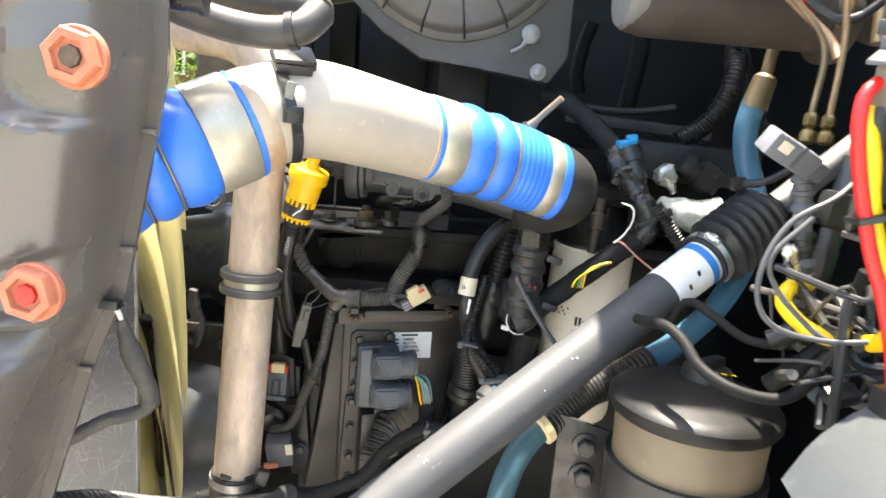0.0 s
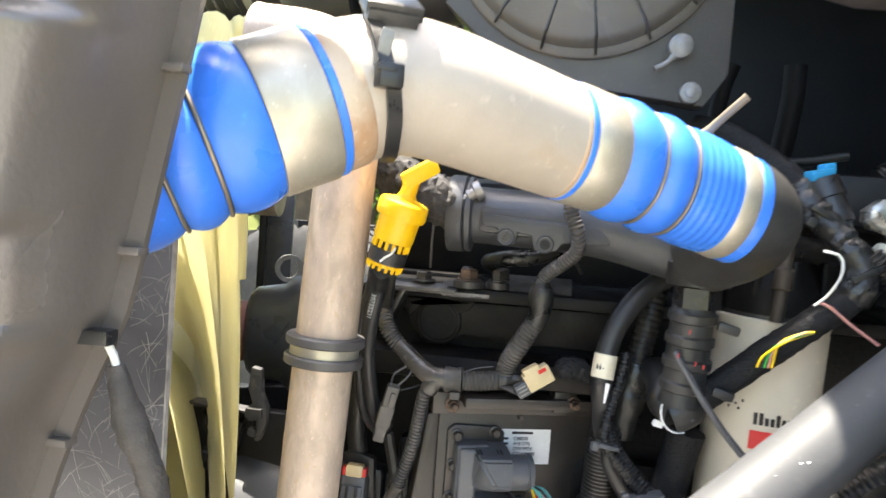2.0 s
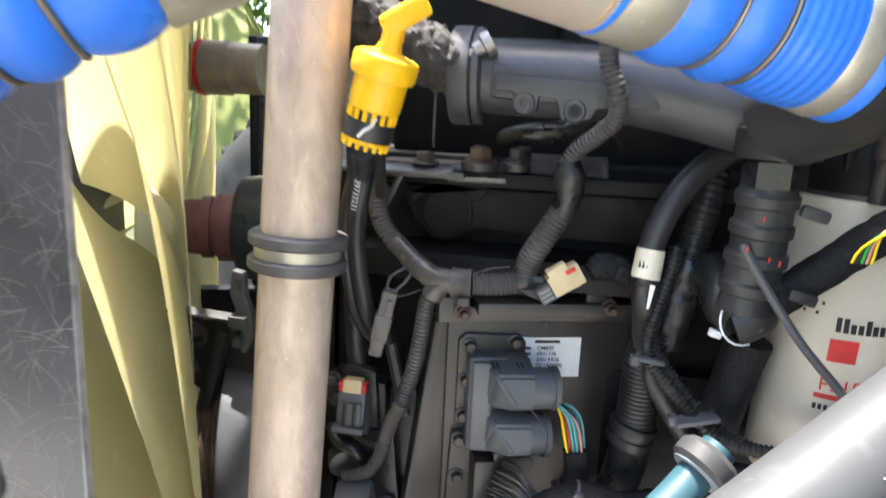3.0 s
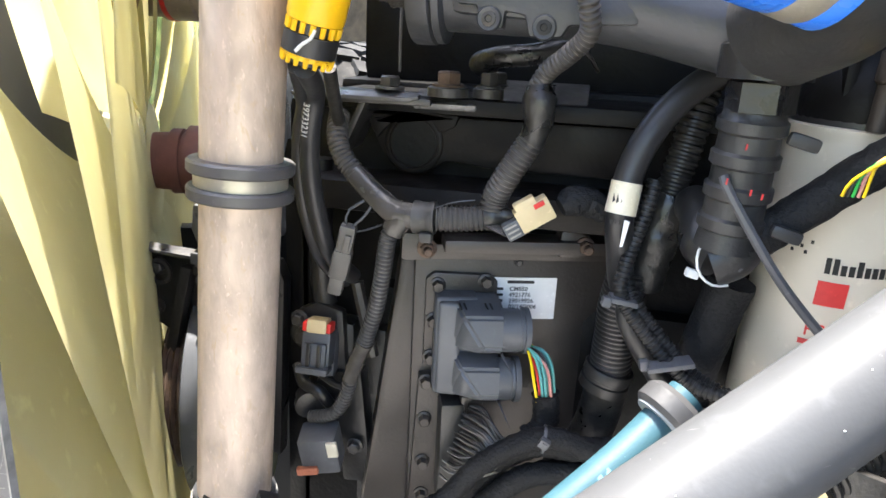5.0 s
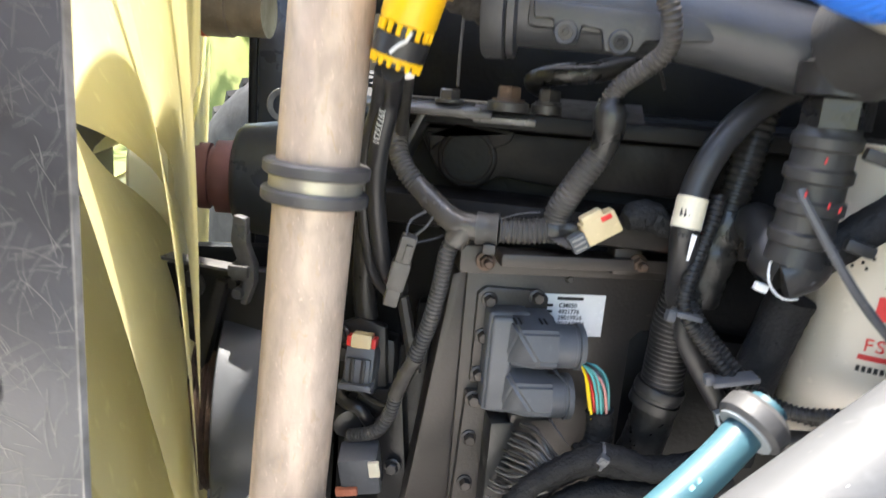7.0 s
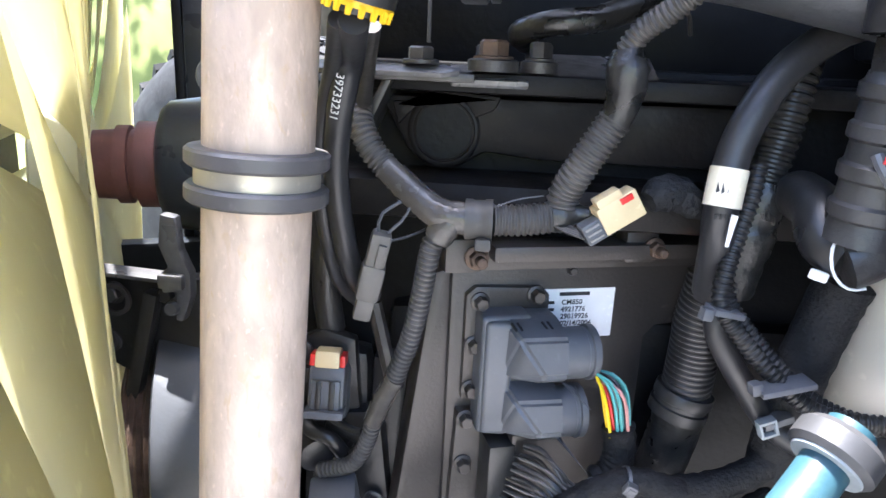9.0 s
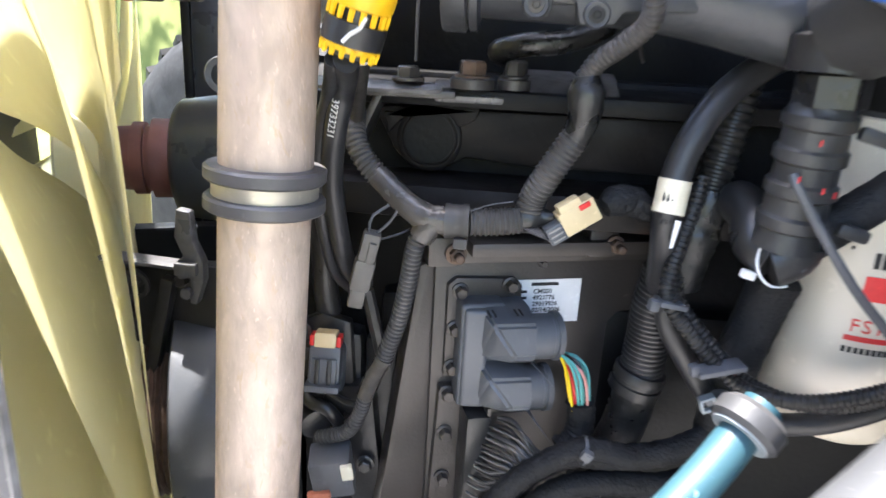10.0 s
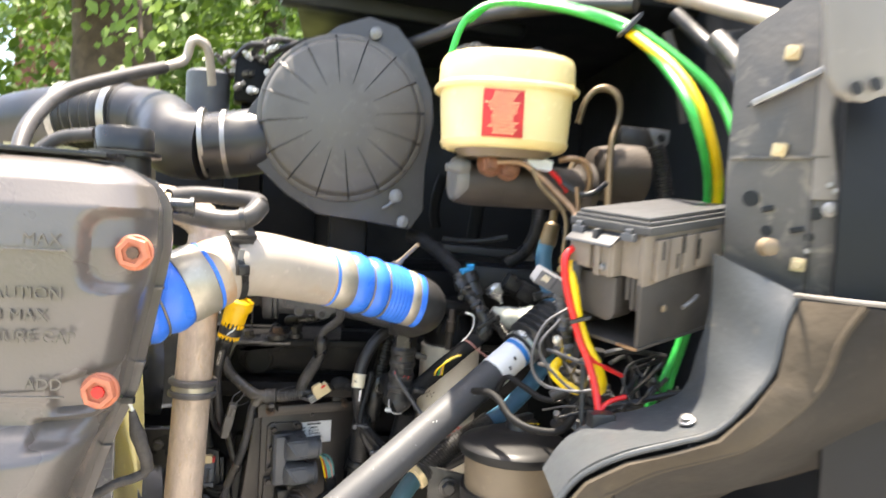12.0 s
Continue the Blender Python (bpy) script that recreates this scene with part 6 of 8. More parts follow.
cc = thing("ivory_connector", (-0.017, 0.905, 1.235), "ivory plug connector with red lock and black socket", "connector")
CM = Matrix.Translation((-0.015, 0.905, 1.246)) @ pose(0, 0, 0, 0, -32, 14) @ Matrix.Scale(0.76, 4)
part("plug", join(block(CM, (0.036, 0.018, 0.024), 0.002), block(CM @ pose(-0.004, -0.002, 0.0145), (0.022, 0.014, 0.008), 0.002)), M["ivory"], cc)
part("lock", block(CM @ pose(0.008, -0.0095, 0.008), (0.011, 0.003, 0.005), 0.001), M["red"], cc, "red lock tab")
part("socket", block(CM @ pose(-0.025, 0, -0.004), (0.018, 0.015, 0.018), 0.002), M["grey_plastic"], cc, "grey-black socket with pin slots")
for k in range(3):
    part("pin_slot", block(CM @ pose(-0.026, -0.008, -0.009 + k * 0.005), (0.012, 0.0015, 0.0018), 0), M["steel"], cc)
for k in range(4):
    part("lead", hose([CM @ Vector((-0.034, 0.002 * k - 0.003, -0.006 + 0.002 * k)), (-0.049, 0.905 + 0.002 * k, 1.232 + 0.001 * k), (-0.056, 0.912, 1.236)], 0.0012, 6), M["black"], cc)
tc_ = thing("taped_connector", (0.025, 0.925, 1.235), "black tape-wrapped connector with crinkles", "connector")
part("wrap", sweep(curve([(0.004, 0.912, 1.251), (0.014, 0.917, 1.256), (0.026, 0.922, 1.254), (0.036, 0.926, 1.248), (0.055, 0.93, 1.246)], 0.003), [0.007, 0.009, 0.0105, 0.0112, 0.0108, 0.0115, 0.011, 0.0105, 0.0108, 0.0102, 0.0098, 0.0095, 0.009, 0.0085, 0.008, 0.008, 0.008, 0.008, 0.008, 0.008, 0.008, 0.008], 20, True, 0.1, 9), M["cloth"], tc_)
part("lug", block(pose(0.047, 0.918, 1.262, 0, 20, 0), (0.008, 0.004, 0.012), 0.001), M["ivory"], tc_)

c3 = thing("grey_connector", (-0.167, 0.9, 1.17), "grey two-pin sensor connector with bare wire ends", "connector")
C3 = Matrix.Translation((-0.163, 0.9, 1.198)) @ pose(0, 0, 0.003, 8, 12, 12) @ Matrix.Scale(0.86, 4)
part("shell", join(block(C3 @ pose(0, 0, 0.014), (0.015, 0.014, 0.028), 0.003), block(C3 @ pose(0, 0, -0.012), (0.018, 0.017, 0.03), 0.004), block(C3 @ pose(0, 0, -0.034), (0.014, 0.014, 0.02), 0.003)), M["grey_conn"], c3)
part("latch", block(C3 @ pose(0.002, -0.008, 0.012), (0.006, 0.004, 0.018), 0.001), M["grey_conn"], c3)
for s in (-1, 1):
    part("wire", hose([C3 @ Vector((0.003 * s, 0, 0.027)), C3 @ Vector((0.008 * s + 0.004, 0.002, 0.04)), C3 @ Vector((0.012 + 0.004 * s, 0.006, 0.052))], 0.0011, 6), M["grey_cable"], c3)
part("strand", hose([C3 @ Vector((0.006, 0.0, 0.022)), C3 @ Vector((0.02, 0.004, 0.028)), C3 @ Vector((0.034, 0.01, 0.036))], 0.0009, 5), M["black"], c3)

c2 = thing("sensor_connector", (-0.206, 0.965, 1.05), "black sensor plug with ivory and red lock", "connector")
C2 = Matrix.Translation((-0.207, 0.957, 1.093)) @ pose(0, 0, 0, -10, 2, 5)
part("housing", join(block(C2 @ pose(0, 0, -0.006), (0.027, 0.024, 0.034), 0.003), block(C2 @ pose(0, -0.013, -0.011), (0.022, 0.006, 0.024), 0.002), block(C2 @ pose(0, -0.012, -0.024), (0.03, 0.02, 0.006), 0.002), block(C2 @ pose(0, 0.022, -0.014), (0.03, 0.03, 0.046), 0.006)), M["grey_plastic"], c2)
part("lock", block(C2 @ pose(0, -0.006, 0.0165), (0.0185, 0.018, 0.013), 0.002), M["ivory"], c2, "ivory lock")
for s in (-1, 1):
    part("lock_side", block(C2 @ pose(0.0112 * s, -0.0055, 0.0155), (0.004, 0.0165, 0.009), 0.001), M["red"], c2, "red lock edge")
for k in range(2):
    part("rib", block(C2 @ pose(-0.005 + 0.01 * k, -0.0165, -0.010), (0.004, 0.003, 0.022), 0.001), M["black"], c2)
part("lead", hose([C2 @ Vector((-0.008, 0, -0.024)), (-0.20, 0.952, 1.058), (-0.185, 0.945, 1.056), (-0.176, 0.938, 1.06)], 0.003, 8), M["black"], c2)
sb = thing("sensor_bracket", (-0.2, 0.99, 0.95), "dusty cast bracket below the sensor plugs", "bracket")
part("casting", join(block(pose(-0.205, 0.995, 1.03), (0.05, 0.03, 0.15), 0.012), block(pose(-0.165, 1.0, 1.0), (0.03, 0.03, 0.2), 0.008), lathe((-0.228, 0.985, 1.09), (0, -1, 0), [(0, 0.016), (0.012, 0.015), (0.013, 0.008)], 20), lathe((-0.21, 0.98, 1.035), (0, -1, 0), [(0, 0.02), (0.014, 0.018)], 20)), M["cast"], sb)
part("rib", join(prism(pose(0, 0.972, 0), [(-0.235, 1.115), (-0.215, 1.125), (-0.19, 1.118), (-0.186, 1.06), (-0.2, 1.045), (-0.232, 1.05)], 0.012, 0.003), block(pose(-0.178, 0.978, 1.0, 0, -6, 0), (0.03, 0.022, 0.12), 0.004), block(pose(-0.197, 0.966, 1.045, 0, 25, 0), (0.03, 0.014, 0.009), 0.003), hose([(-0.232, 0.965, 1.062), (-0.222, 0.955, 1.048), (-0.205, 0.95, 1.045), (-0.196, 0.955, 1.03)], 0.006, 12)), M["cast"], sb)
part("stub", lathe((-0.226, 0.97, 1.028), (0.5, -0.8, -0.1), [(0, 0.011), (0.012, 0.011), (0.013, 0.014), (0.02, 0.014), (0.022, 0.008)], 18), M["dark_steel"], sb)
part("stay", sweep(curve([(-0.176, 0.972, 1.15), (-0.166, 0.97, 1.11), (-0.158, 0.968, 1.08)], 0.006), 0.006, 8), M["dark_steel"], sb)
part("back_pipe", hose([(-0.216, 0.985, 1.26), (-0.217, 0.985, 1.2), (-0.216, 0.985, 1.15), (-0.212, 0.985, 1.12)], 0.011, 14), M["cast"], sb)
for q in ((-0.186, 0.963, 1.03), (-0.172, 0.962, 0.985), (-0.23, 0.965, 1.11)):
    part("bolt", hexbolt(q, (0, -1, 0), 0.006, 0.006), M["dark_steel"], sb)
for q in ((-0.228, 0.97, 1.09), (-0.20, 0.976, 1.033)):
    part("bolt", hexbolt(q, (0, -1, 0), 0.007, 0.006), M["dark_steel"], sb)
c4 = thing("lower_connector", (-0.19, 0.93, 0.985), "grey-black plug with a pale patch and orange seal", "connector")
part("housing", block(pose(-0.196, 0.935, 0.995, 10, -8, 10), (0.036, 0.03, 0.04), 0.004), M["grey_plastic"], c4)
part("pale_patch", block(pose(-0.180, 0.9205, 1.004, 10, -8, 10), (0.010, 0.004, 0.016), 0.001), M["tag"], c4)
part("seal", block(pose(-0.204, 0.92, 0.978, 10, -8, 10), (0.02, 0.006, 0.008), 0.002), M["orange_plug"], c4)

# ---- head ledge: bolts, strap, washers ----
ls = thing("ledge_strap", (-0.15, 0.96, 1.32), "pale grey flat steel strap bolted to the head", "strap")
part("bar", prism(pose(0, 0.95, 1.3235, -73, 0, 0), [(-0.225, -0.009), (-0.13, -0.009), (-0.118, -0.004), (-0.118, 0.004), (-0.13, 0.009), (-0.225, 0.009)], 0.0035, 0.001), M["pad"], ls)
part("bolt", hexbolt((-0.145, 0.958, 1.327), (0, 0, 1), 0.009, 0.008), M["dark_steel"], ls)
for x, y, z, r, mt in ((-0.097, 0.962, 1.327, 0.010, "rust"), (-0.105, 1.02, 1.325, 0.007, "dark_steel"), (-0.066, 0.975, 1.327, 0.0075, "dark_steel"), (-0.064, 1.01, 1.327, 0.0085, "dark_steel")):
    hb = thing("head_bolt", (x, y, z), "rusty hex bolt with a washer" if mt == "rust" else "dark hex bolt on the head ledge", "bolt", "head bolts")
    part("head", hexbolt((x, y, z + 0.004), (0, 0, 1), r, 0.010), M[mt], hb)
    part("spacer", lathe((x, y, z - 0.004), (0, 0, 1), [(0, r * 1.7), (0.007, r * 1.7), (0.008, r * 1.5)], 24), M["dark_steel"], hb)
solo("ledge_plate", join(block(pose(-0.03, 0.9975, 1.326, 18, 0, 0), (0.09, 0.05, 0.007), 0.002), block(pose(-0.1, 0.973, 1.3195, 16, 0, 6), (0.052, 0.036, 0.006), 0.0025)), M["pad"], (-0.05, 0.98, 1.31), "oily grey steel pads under the head bolts", "plate")
solo("ledge_bracket", join(block(pose(-0.15, 0.975, 1.318, 0, 0, 4), (0.08, 0.06, 0.006), 0.002), block(pose(-0.175, 0.975, 1.296, 0, 25, 0), (0.006, 0.05, 0.05), 0.002)), M["dark_steel"], (-0.15, 0.975, 1.29), "dusty folded bracket under the steel strap", "bracket")
solo("ledge_hose", hose([(-0.075, 1.03, 1.345), (-0.08, 1.005, 1.35), (-0.06, 0.985, 1.356), (-0.03, 0.985, 1.36), (0.0, 1.0, 1.372), (0.02, 1.02, 1.39)], 0.009, 14), M["tape"], (-0.03, 0.99, 1.34), "black taped hose lying on the head ledge", "hose")
solo("ledge_wire", hose([(-0.142, 0.975, 1.34), (-0.142, 0.974, 1.37), (-0.141, 0.973, 1.40), (-0.139, 0.972, 1.43)], 0.0014, 6), M["grey_cable"], (-0.142, 0.975, 1.33), "thin upright wire beside the head bolts", "wire")


def crumbly():
    path = curve([(-0.19, 0.90, 1.448), (-0.16, 0.905, 1.428), (-0.13, 0.912, 1.414), (-0.112, 0.925, 1.406)], 0.0022)
    bm = sweep(path, 0.024, 48)
    for v in bm.verts:
        n1 = noise.turbulence(v.co * 90, 4, True)
        c = min(path, key=lambda q: (q - v.co).length_squared)
        v.co += (v.co - c).normalized() * (n1 - 0.6) * 0.007
    return bm


solo("wrapped_pipe", crumbly(), M["crust"], (-0.15, 0.905, 1.40), "pipe end under crumbly grey-black heat wrap", "pipe")
solo("sensor_stud", lathe((-0.112, 0.9, 1.411), (0.75, 0.1, 0.45), [(0, 0.0035), (0.016, 0.0035), (0.017, 0.006), (0.024, 0.006), (0.025, 0.010), (0.032, 0.010)], 12), M["steel"], (-0.1, 0.9, 1.41), "small steel sensor on the intake flange", "sensor")

# ---- hoses between module and filter ----
th = thing("fuel_hose", (0.05, 0.92, 1.18), "thick black rubber fuel hose with a white tag", "hose")
part("hose", hose([(0.16, 0.96, 1.366), (0.136, 0.95, 1.364), (0.108, 0.94, 1.355), (0.079, 0.93, 1.333), (0.061, 0.92, 1.308), (0.051, 0.915, 1.282), (0.047, 0.91, 1.251), (0.05, 0.918, 1.225), (0.056, 0.94, 1.19), (0.066, 0.965, 1.16)], 0.0105, 20), M["rubber"], th)
part("tag", sweep(curve([(0.0495, 0.9135, 1.274), (0.047, 0.91, 1.251)], 0.004), 0.0114, 22), M["tag"], th, "cream paper tag")
part("tag_tail", prism(pose(0.05, 0.8985, 1.235, 0, 0, 0), [(0.0, 0.014), (0.004, 0.013), (0.001, -0.006), (-0.001, -0.006)], 0.0006, 0), M["white"], th)
for i in range(5):
    part("tag_print", bar(pose(0.041 + i * 0.003, 0.8992 - 0.0004 * math.sin(i), 1.247), 0, 0, 0.0015, 0.003), M["print"], th, "dark bar of print")
tl = thing("thick_loom", (0.07, 0.96, 1.0), "thick black corrugated loom with a collar and tape", "wiring loom")
part("upper_conduit", conduit([(0.102, 0.965, 1.345), (0.098, 0.96, 1.328), (0.092, 0.955, 1.296), (0.084, 0.951, 1.258)], 0.0125, 0.006, 0.0015, 18), M["loom"], tl)
part("tape", sweep(curve([(0.085, 0.951, 1.262), (0.078, 0.95, 1.225), (0.072, 0.953, 1.185)], 0.004), [0.015, 0.016, 0.0168, 0.0172, 0.0175, 0.017, 0.0168, 0.017, 0.0175, 0.018, 0.018, 0.0178, 0.0175, 0.0172, 0.017, 0.017, 0.017, 0.017, 0.017, 0.017, 0.017, 0.017], 18, True, 0.05, 11), M["tape"], tl, "crinkled black tape")
part("lower_conduit", conduit([(0.062, 0.95, 1.197), (0.061, 0.95, 1.187), (0.058, 0.953, 1.164), (0.058, 0.955, 1.142), (0.057, 0.957, 1.116), (0.057, 0.96, 1.099)], 0.0178, 0.0042, 0.0014, 24), M["loom"], tl)
part("collar", lathe((0.057, 0.958, 1.107), (-0.22, 0.02, -1), [(0, 0.018), (0, 0.0205), (0.001, 0.0212), (0.008, 0.0212), (0.009, 0.0195), (0.012, 0.0195), (0.013, 0.0212), (0.021, 0.021), (0.022, 0.017)], 30), M["loom"], tl, "black plastic collar")
part("tail", sweep(curve([(0.056, 0.961, 1.091), (0.054, 0.965, 1.066), (0.048, 0.967, 1.038), (0.037, 0.962, 1.015), (0.022, 0.958, 0.991)], 0.004), 0.0185, 18, True, 0.03, 12), M["tape"], tl)
n1 = thing("thin_looms", (0.1, 0.9, 1.12), "two thin black corrugated looms tied together", "wiring loom")
part("front_conduit", conduit([(0.07, 0.925, 1.275), (0.067, 0.92, 1.257), (0.061, 0.915, 1.233), (0.056, 0.91, 1.212), (0.055, 0.905, 1.19), (0.074, 0.9, 1.165), (0.097, 0.895, 1.143), (0.118, 0.89, 1.13), (0.152, 0.88, 1.131), (0.19, 0.876, 1.143), (0.24, 0.88, 1.165), (0.30, 0.9, 1.19)], 0.006, 0.004, 0.0011, 12), M["loom"], n1)
part("rear_conduit", conduit([(0.058, 0.92, 1.2), (0.064, 0.914, 1.185), (0.086, 0.908, 1.16), (0.109, 0.903, 1.138), (0.13, 0.898, 1.127), (0.157, 0.888, 1.125), (0.19, 0.884, 1.132), (0.24, 0.89, 1.15), (0.30, 0.91, 1.17)], 0.0062, 0.004, 0.0011, 12), M["loom"], n1)
for q, rz in (((0.0565, 0.903, 1.187), 10), ((0.094, 0.89, 1.146), -12)):
    part("tie", join(block(Matrix.Translation(q) @ pose(0, 0, 0, 0, rz, 10), (0.02 if rz > 0 else 0.034, 0.016, 0.004), 0.001), block(Matrix.Translation(Vector(q) + Vector((-0.012 if rz > 0 else -0.018, -0.004, -0.001))) @ pose(0, 0, 0, 0, rz, 10), (0.007, 0.008, 0.008), 0.0015)), M["grey_plastic"], n1, "grey cable tie")
gh = thing("return_hose", (0.1, 0.925, 1.08), "dark grey rubber hose with a square tie", "hose")
part("hose", hose([(0.066, 0.935, 1.185), (0.063, 0.93, 1.163), (0.088, 0.93, 1.123), (0.109, 0.925, 1.098), (0.129, 0.915, 1.093), (0.169, 0.905, 1.1), (0.21, 0.905, 1.115), (0.27, 0.92, 1.14)], 0.0085, 16), M["rubber"], gh)
part("tie_head", join(*[block(pose(0.098, 0.911, 1.106, 0, -20, 10) @ pose(dx, 0, dz), sz, 0.0006) for dx, dz, sz in ((-0.005, 0, (0.002, 0.007, 0.012)), (0.005, 0, (0.002, 0.007, 0.012)), (0, 0.005, (0.011, 0.007, 0.002)), (0, -0.005, (0.011, 0.007, 0.002)))]), M["pale_plastic"], gh, "pale open buckle")
part("tie_core", block(pose(0.098, 0.914, 1.106, 0, -20, 10), (0.009, 0.004, 0.009), 0), M["print"], gh)
part("tie", block(pose(0.105, 0.917, 1.109, 0, -20, 10), (0.02, 0.012, 0.005), 0.001), M["grey_plastic"], gh)
bh = thing("wrapped_cable", (0.04, 0.92, 1.03), "black cloth-wrapped cable bundle with ties", "wiring loom")
part("upper_run", sweep(curve([(-0.07, 0.93, 0.955), (-0.04, 0.925, 1.0), (-0.025, 0.92, 1.025), (0.004, 0.915, 1.047), (0.031, 0.917, 1.047), (0.07, 0.92, 1.052), (0.103, 0.93, 1.062), (0.13, 0.935, 1.085)], 0.005), [0.0108 - 0.0009 * (i % 2) for i in range(90)], 16, True, 0.05, 13), M["cloth"], bh)
part("lower_run", sweep(curve([(-0.04, 0.91, 0.98), (-0.005, 0.905, 1.02), (0.03, 0.91, 1.028), (0.08, 0.92, 1.025), (0.12, 0.93, 1.04)], 0.005), [0.0105 - 0.0009 * (i % 2) for i in range(90)], 16, True, 0.05, 14), M["cloth"], bh)
part("tie", join(ring(Vector((0.009, 0.897, 1.064)), Vector((1, 0.1, -0.1)), 0.0102, 0.0016, 28), block(pose(0.010, 0.8855, 1.067, 10, 25, 0), (0.008, 0.006, 0.008), 0.001), block(pose(0.010, 0.8822, 1.067, 10, 25, 0), (0.004, 0.001, 0.004), 0)), M["grey_plastic"], bh, "grey cable tie")
wb = thing("module_wires", (0.0, 0.94, 1.04), "bright coloured wires leaving the module hood", "wires")
WA = [Vector(p) for p in [(-0.012, 0.938, 1.125), (-0.009, 0.93, 1.117), (-0.006, 0.925, 1.104), (-0.001, 0.925, 1.083)]]
WZ = [Vector(p) for p in [(-0.011, 0.938, 1.121), (0.001, 0.93, 1.123), (0.009, 0.925, 1.114), (0.014, 0.925, 1.085)]]
for i in range(18):
    c = ("yellow_cable", "black", "yellow_cable", "green", "orange_wire", "red_cable", "orange_wire", "teal_wire", "black", "pink_wire", "teal_wire", "white_wire", "teal_wire", "black", "teal_wire", "pink_wire", "teal_wire", "teal_wire")[i]
    d = Vector((0, 0.007 * math.sin(i * 2.4), 0.002 * math.cos(i * 1.9)))
    part("wire", hose([p.lerp(q, i / 17) + d for p, q in zip(WA, WZ)], 0.00125, 6), M[c], wb)
part("wrap", sweep(curve([(0.006, 0.925, 1.09), (0.008, 0.925, 1.078), (0.008, 0.925, 1.064), (0.003, 0.922, 1.054), (-0.007, 0.918, 1.048)], 0.004), [0.0118 - 0.0011 * (i % 2) for i in range(60)], 16, True, 0.03, 15), M["cloth"], wb, "black cloth wrap")
lw = thing("lower_wires", (-0.05, 0.93, 0.97), "fan of thin dusty black wires from the lower plug", "wires")
rng = random.Random(5)
for i in range(34):
    f = i / 33
    row = i % 3
    a = Vector((-0.058, 0.928, 1.063)).lerp(Vector((-0.078, 0.922, 0.998)), f) + Vector((rng.uniform(-0.003, 0.003), 0.006 * row, rng.uniform(-0.002, 0.002)))
    z = Vector((-0.024, 0.904, 1.052)).lerp(Vector((-0.046, 0.906, 1.008)), f) + Vector((rng.uniform(-0.002, 0.002), 0.003 * row, rng.uniform(-0.002, 0.002)))
    m1 = a + Vector((0.012, -0.012 + 0.002 * row, 0.003))
    m2 = a.lerp(z, 0.62) + Vector((0.002, -0.006, 0.006))
    part("wire", hose([a, m1, m2, z, z + Vector((0.016, 0.004, 0.006))], 0.0012, 6), M["bundle_wire"] if i % 4 else M["loom"], lw)
part("plug_rim", prism(EM @ pose(0, -0.032, 0), [(-0.064, -0.006), (-0.028, -0.006), (-0.028, -0.012), (-0.058, -0.012), (-0.06, -0.13), (-0.064, -0.13)], 0.012, 0.002), M["ecm"], lw, "cast rim of the open plug")


# ---- breather coupling and filter harness ----
bc = thing("breather_coupling", (0.125, 0.88, 1.2), "dusty black ribbed coupling hose with hex fitting", "coupling")
part("top_flange", lathe((0.121, 0.872, 1.352), (0, 0, 1), [(0, 0.028), (0.02, 0.028), (0.022, 0.022), (0.03, 0.022)], 28), M["cast"], bc)
part("hex", lathe((0.121, 0.872, 1.332), (0, 0, 1), [(0, 0.021), (0.018, 0.021), (0.02, 0.018)], 6), M["cast"], bc)
prof = [(0, 0.017), (0, 0.0188)]
for i in range(4):
    prof += [(0.004 + i * 0.0215, 0.0195), (0.006 + i * 0.0215, 0.0218), (0.013 + i * 0.0215, 0.0218), (0.015 + i * 0.0215, 0.0192)]
prof += [(0.092, 0.021), (0.092, 0.018)]
part("sleeve", lathe((0.120, 0.876, 1.333), (-0.03, 0.08, -1), prof, 30), M["rubber_dusty"], bc)
for dz, dx in ((1.316, 0.024), (1.257, 0.024)):
    part("lug", block(pose(0.119 + dx + 0.006, 0.866, dz, 0, 15, 0), (0.02, 0.008, 0.009), 0.003), M["rubber_dusty"], bc)
for x, z in ((0.114, 1.312), (0.106, 1.29), (0.121, 1.284), (0.128, 1.282)):
    part("paint_mark", block(pose(x, 0.8545, z, 0, 5, 0), (0.0011, 0.0008, 0.004), 0), M["print_red"], bc, "dab of red paint")
E0, E1 = Vector((0.124, 0.884, 1.245)), Vector((0.115, 0.885, 1.232))
part("elbow", sweep(curve([E0, E0.lerp(E1, 0.5) + Vector((0.003, 0.0, -0.001)), E1, E1.lerp(E0, -0.35) + Vector((-0.002, 0, 0.002))], 0.002), [0.0185] * 14 + [0.018, 0.0175, 0.0165, 0.015, 0.0125, 0.009, 0.005] + [0.004] * 40, 28), M["rubber_dusty"], bc, "smooth black elbow with flaked paint")
part("tie", hose([E1 + Vector((0.002, -0.004, 0.001)) + Vector((1, 0.35, 0)).normalized() * 0.0192 * math.cos(a) + Vector((0, 0.28, 0.96)) * 0.0192 * math.sin(a) for a in (2.6, 3.0, 3.5, 4.0, 4.5, 5.0)], 0.0009, 6), M["white"], bc, "white cable tie")
part("tie_head", block(Matrix.Translation(E1 + Vector((-0.016, 0.0, -0.013))) @ pose(0, 0, 0, 0, 15, 10), (0.009, 0.006, 0.006), 0.001), M["white"], bc)
for dx, dz, w in ((0.002, 0.012, 0.003), (0.008, 0.009, 0.002), (0.011, -0.002, 0.002), (-0.006, 0.008, 0.0015)):
    part("paint_flake", block(Matrix.Translation(E1 + Vector((dx, -0.0172, dz))) @ pose(0, 0, 0, 20, 30, 15), (w, 0.0008, w * 1.6), 0), M["grey_cable"], bc, "pale flaked paint")
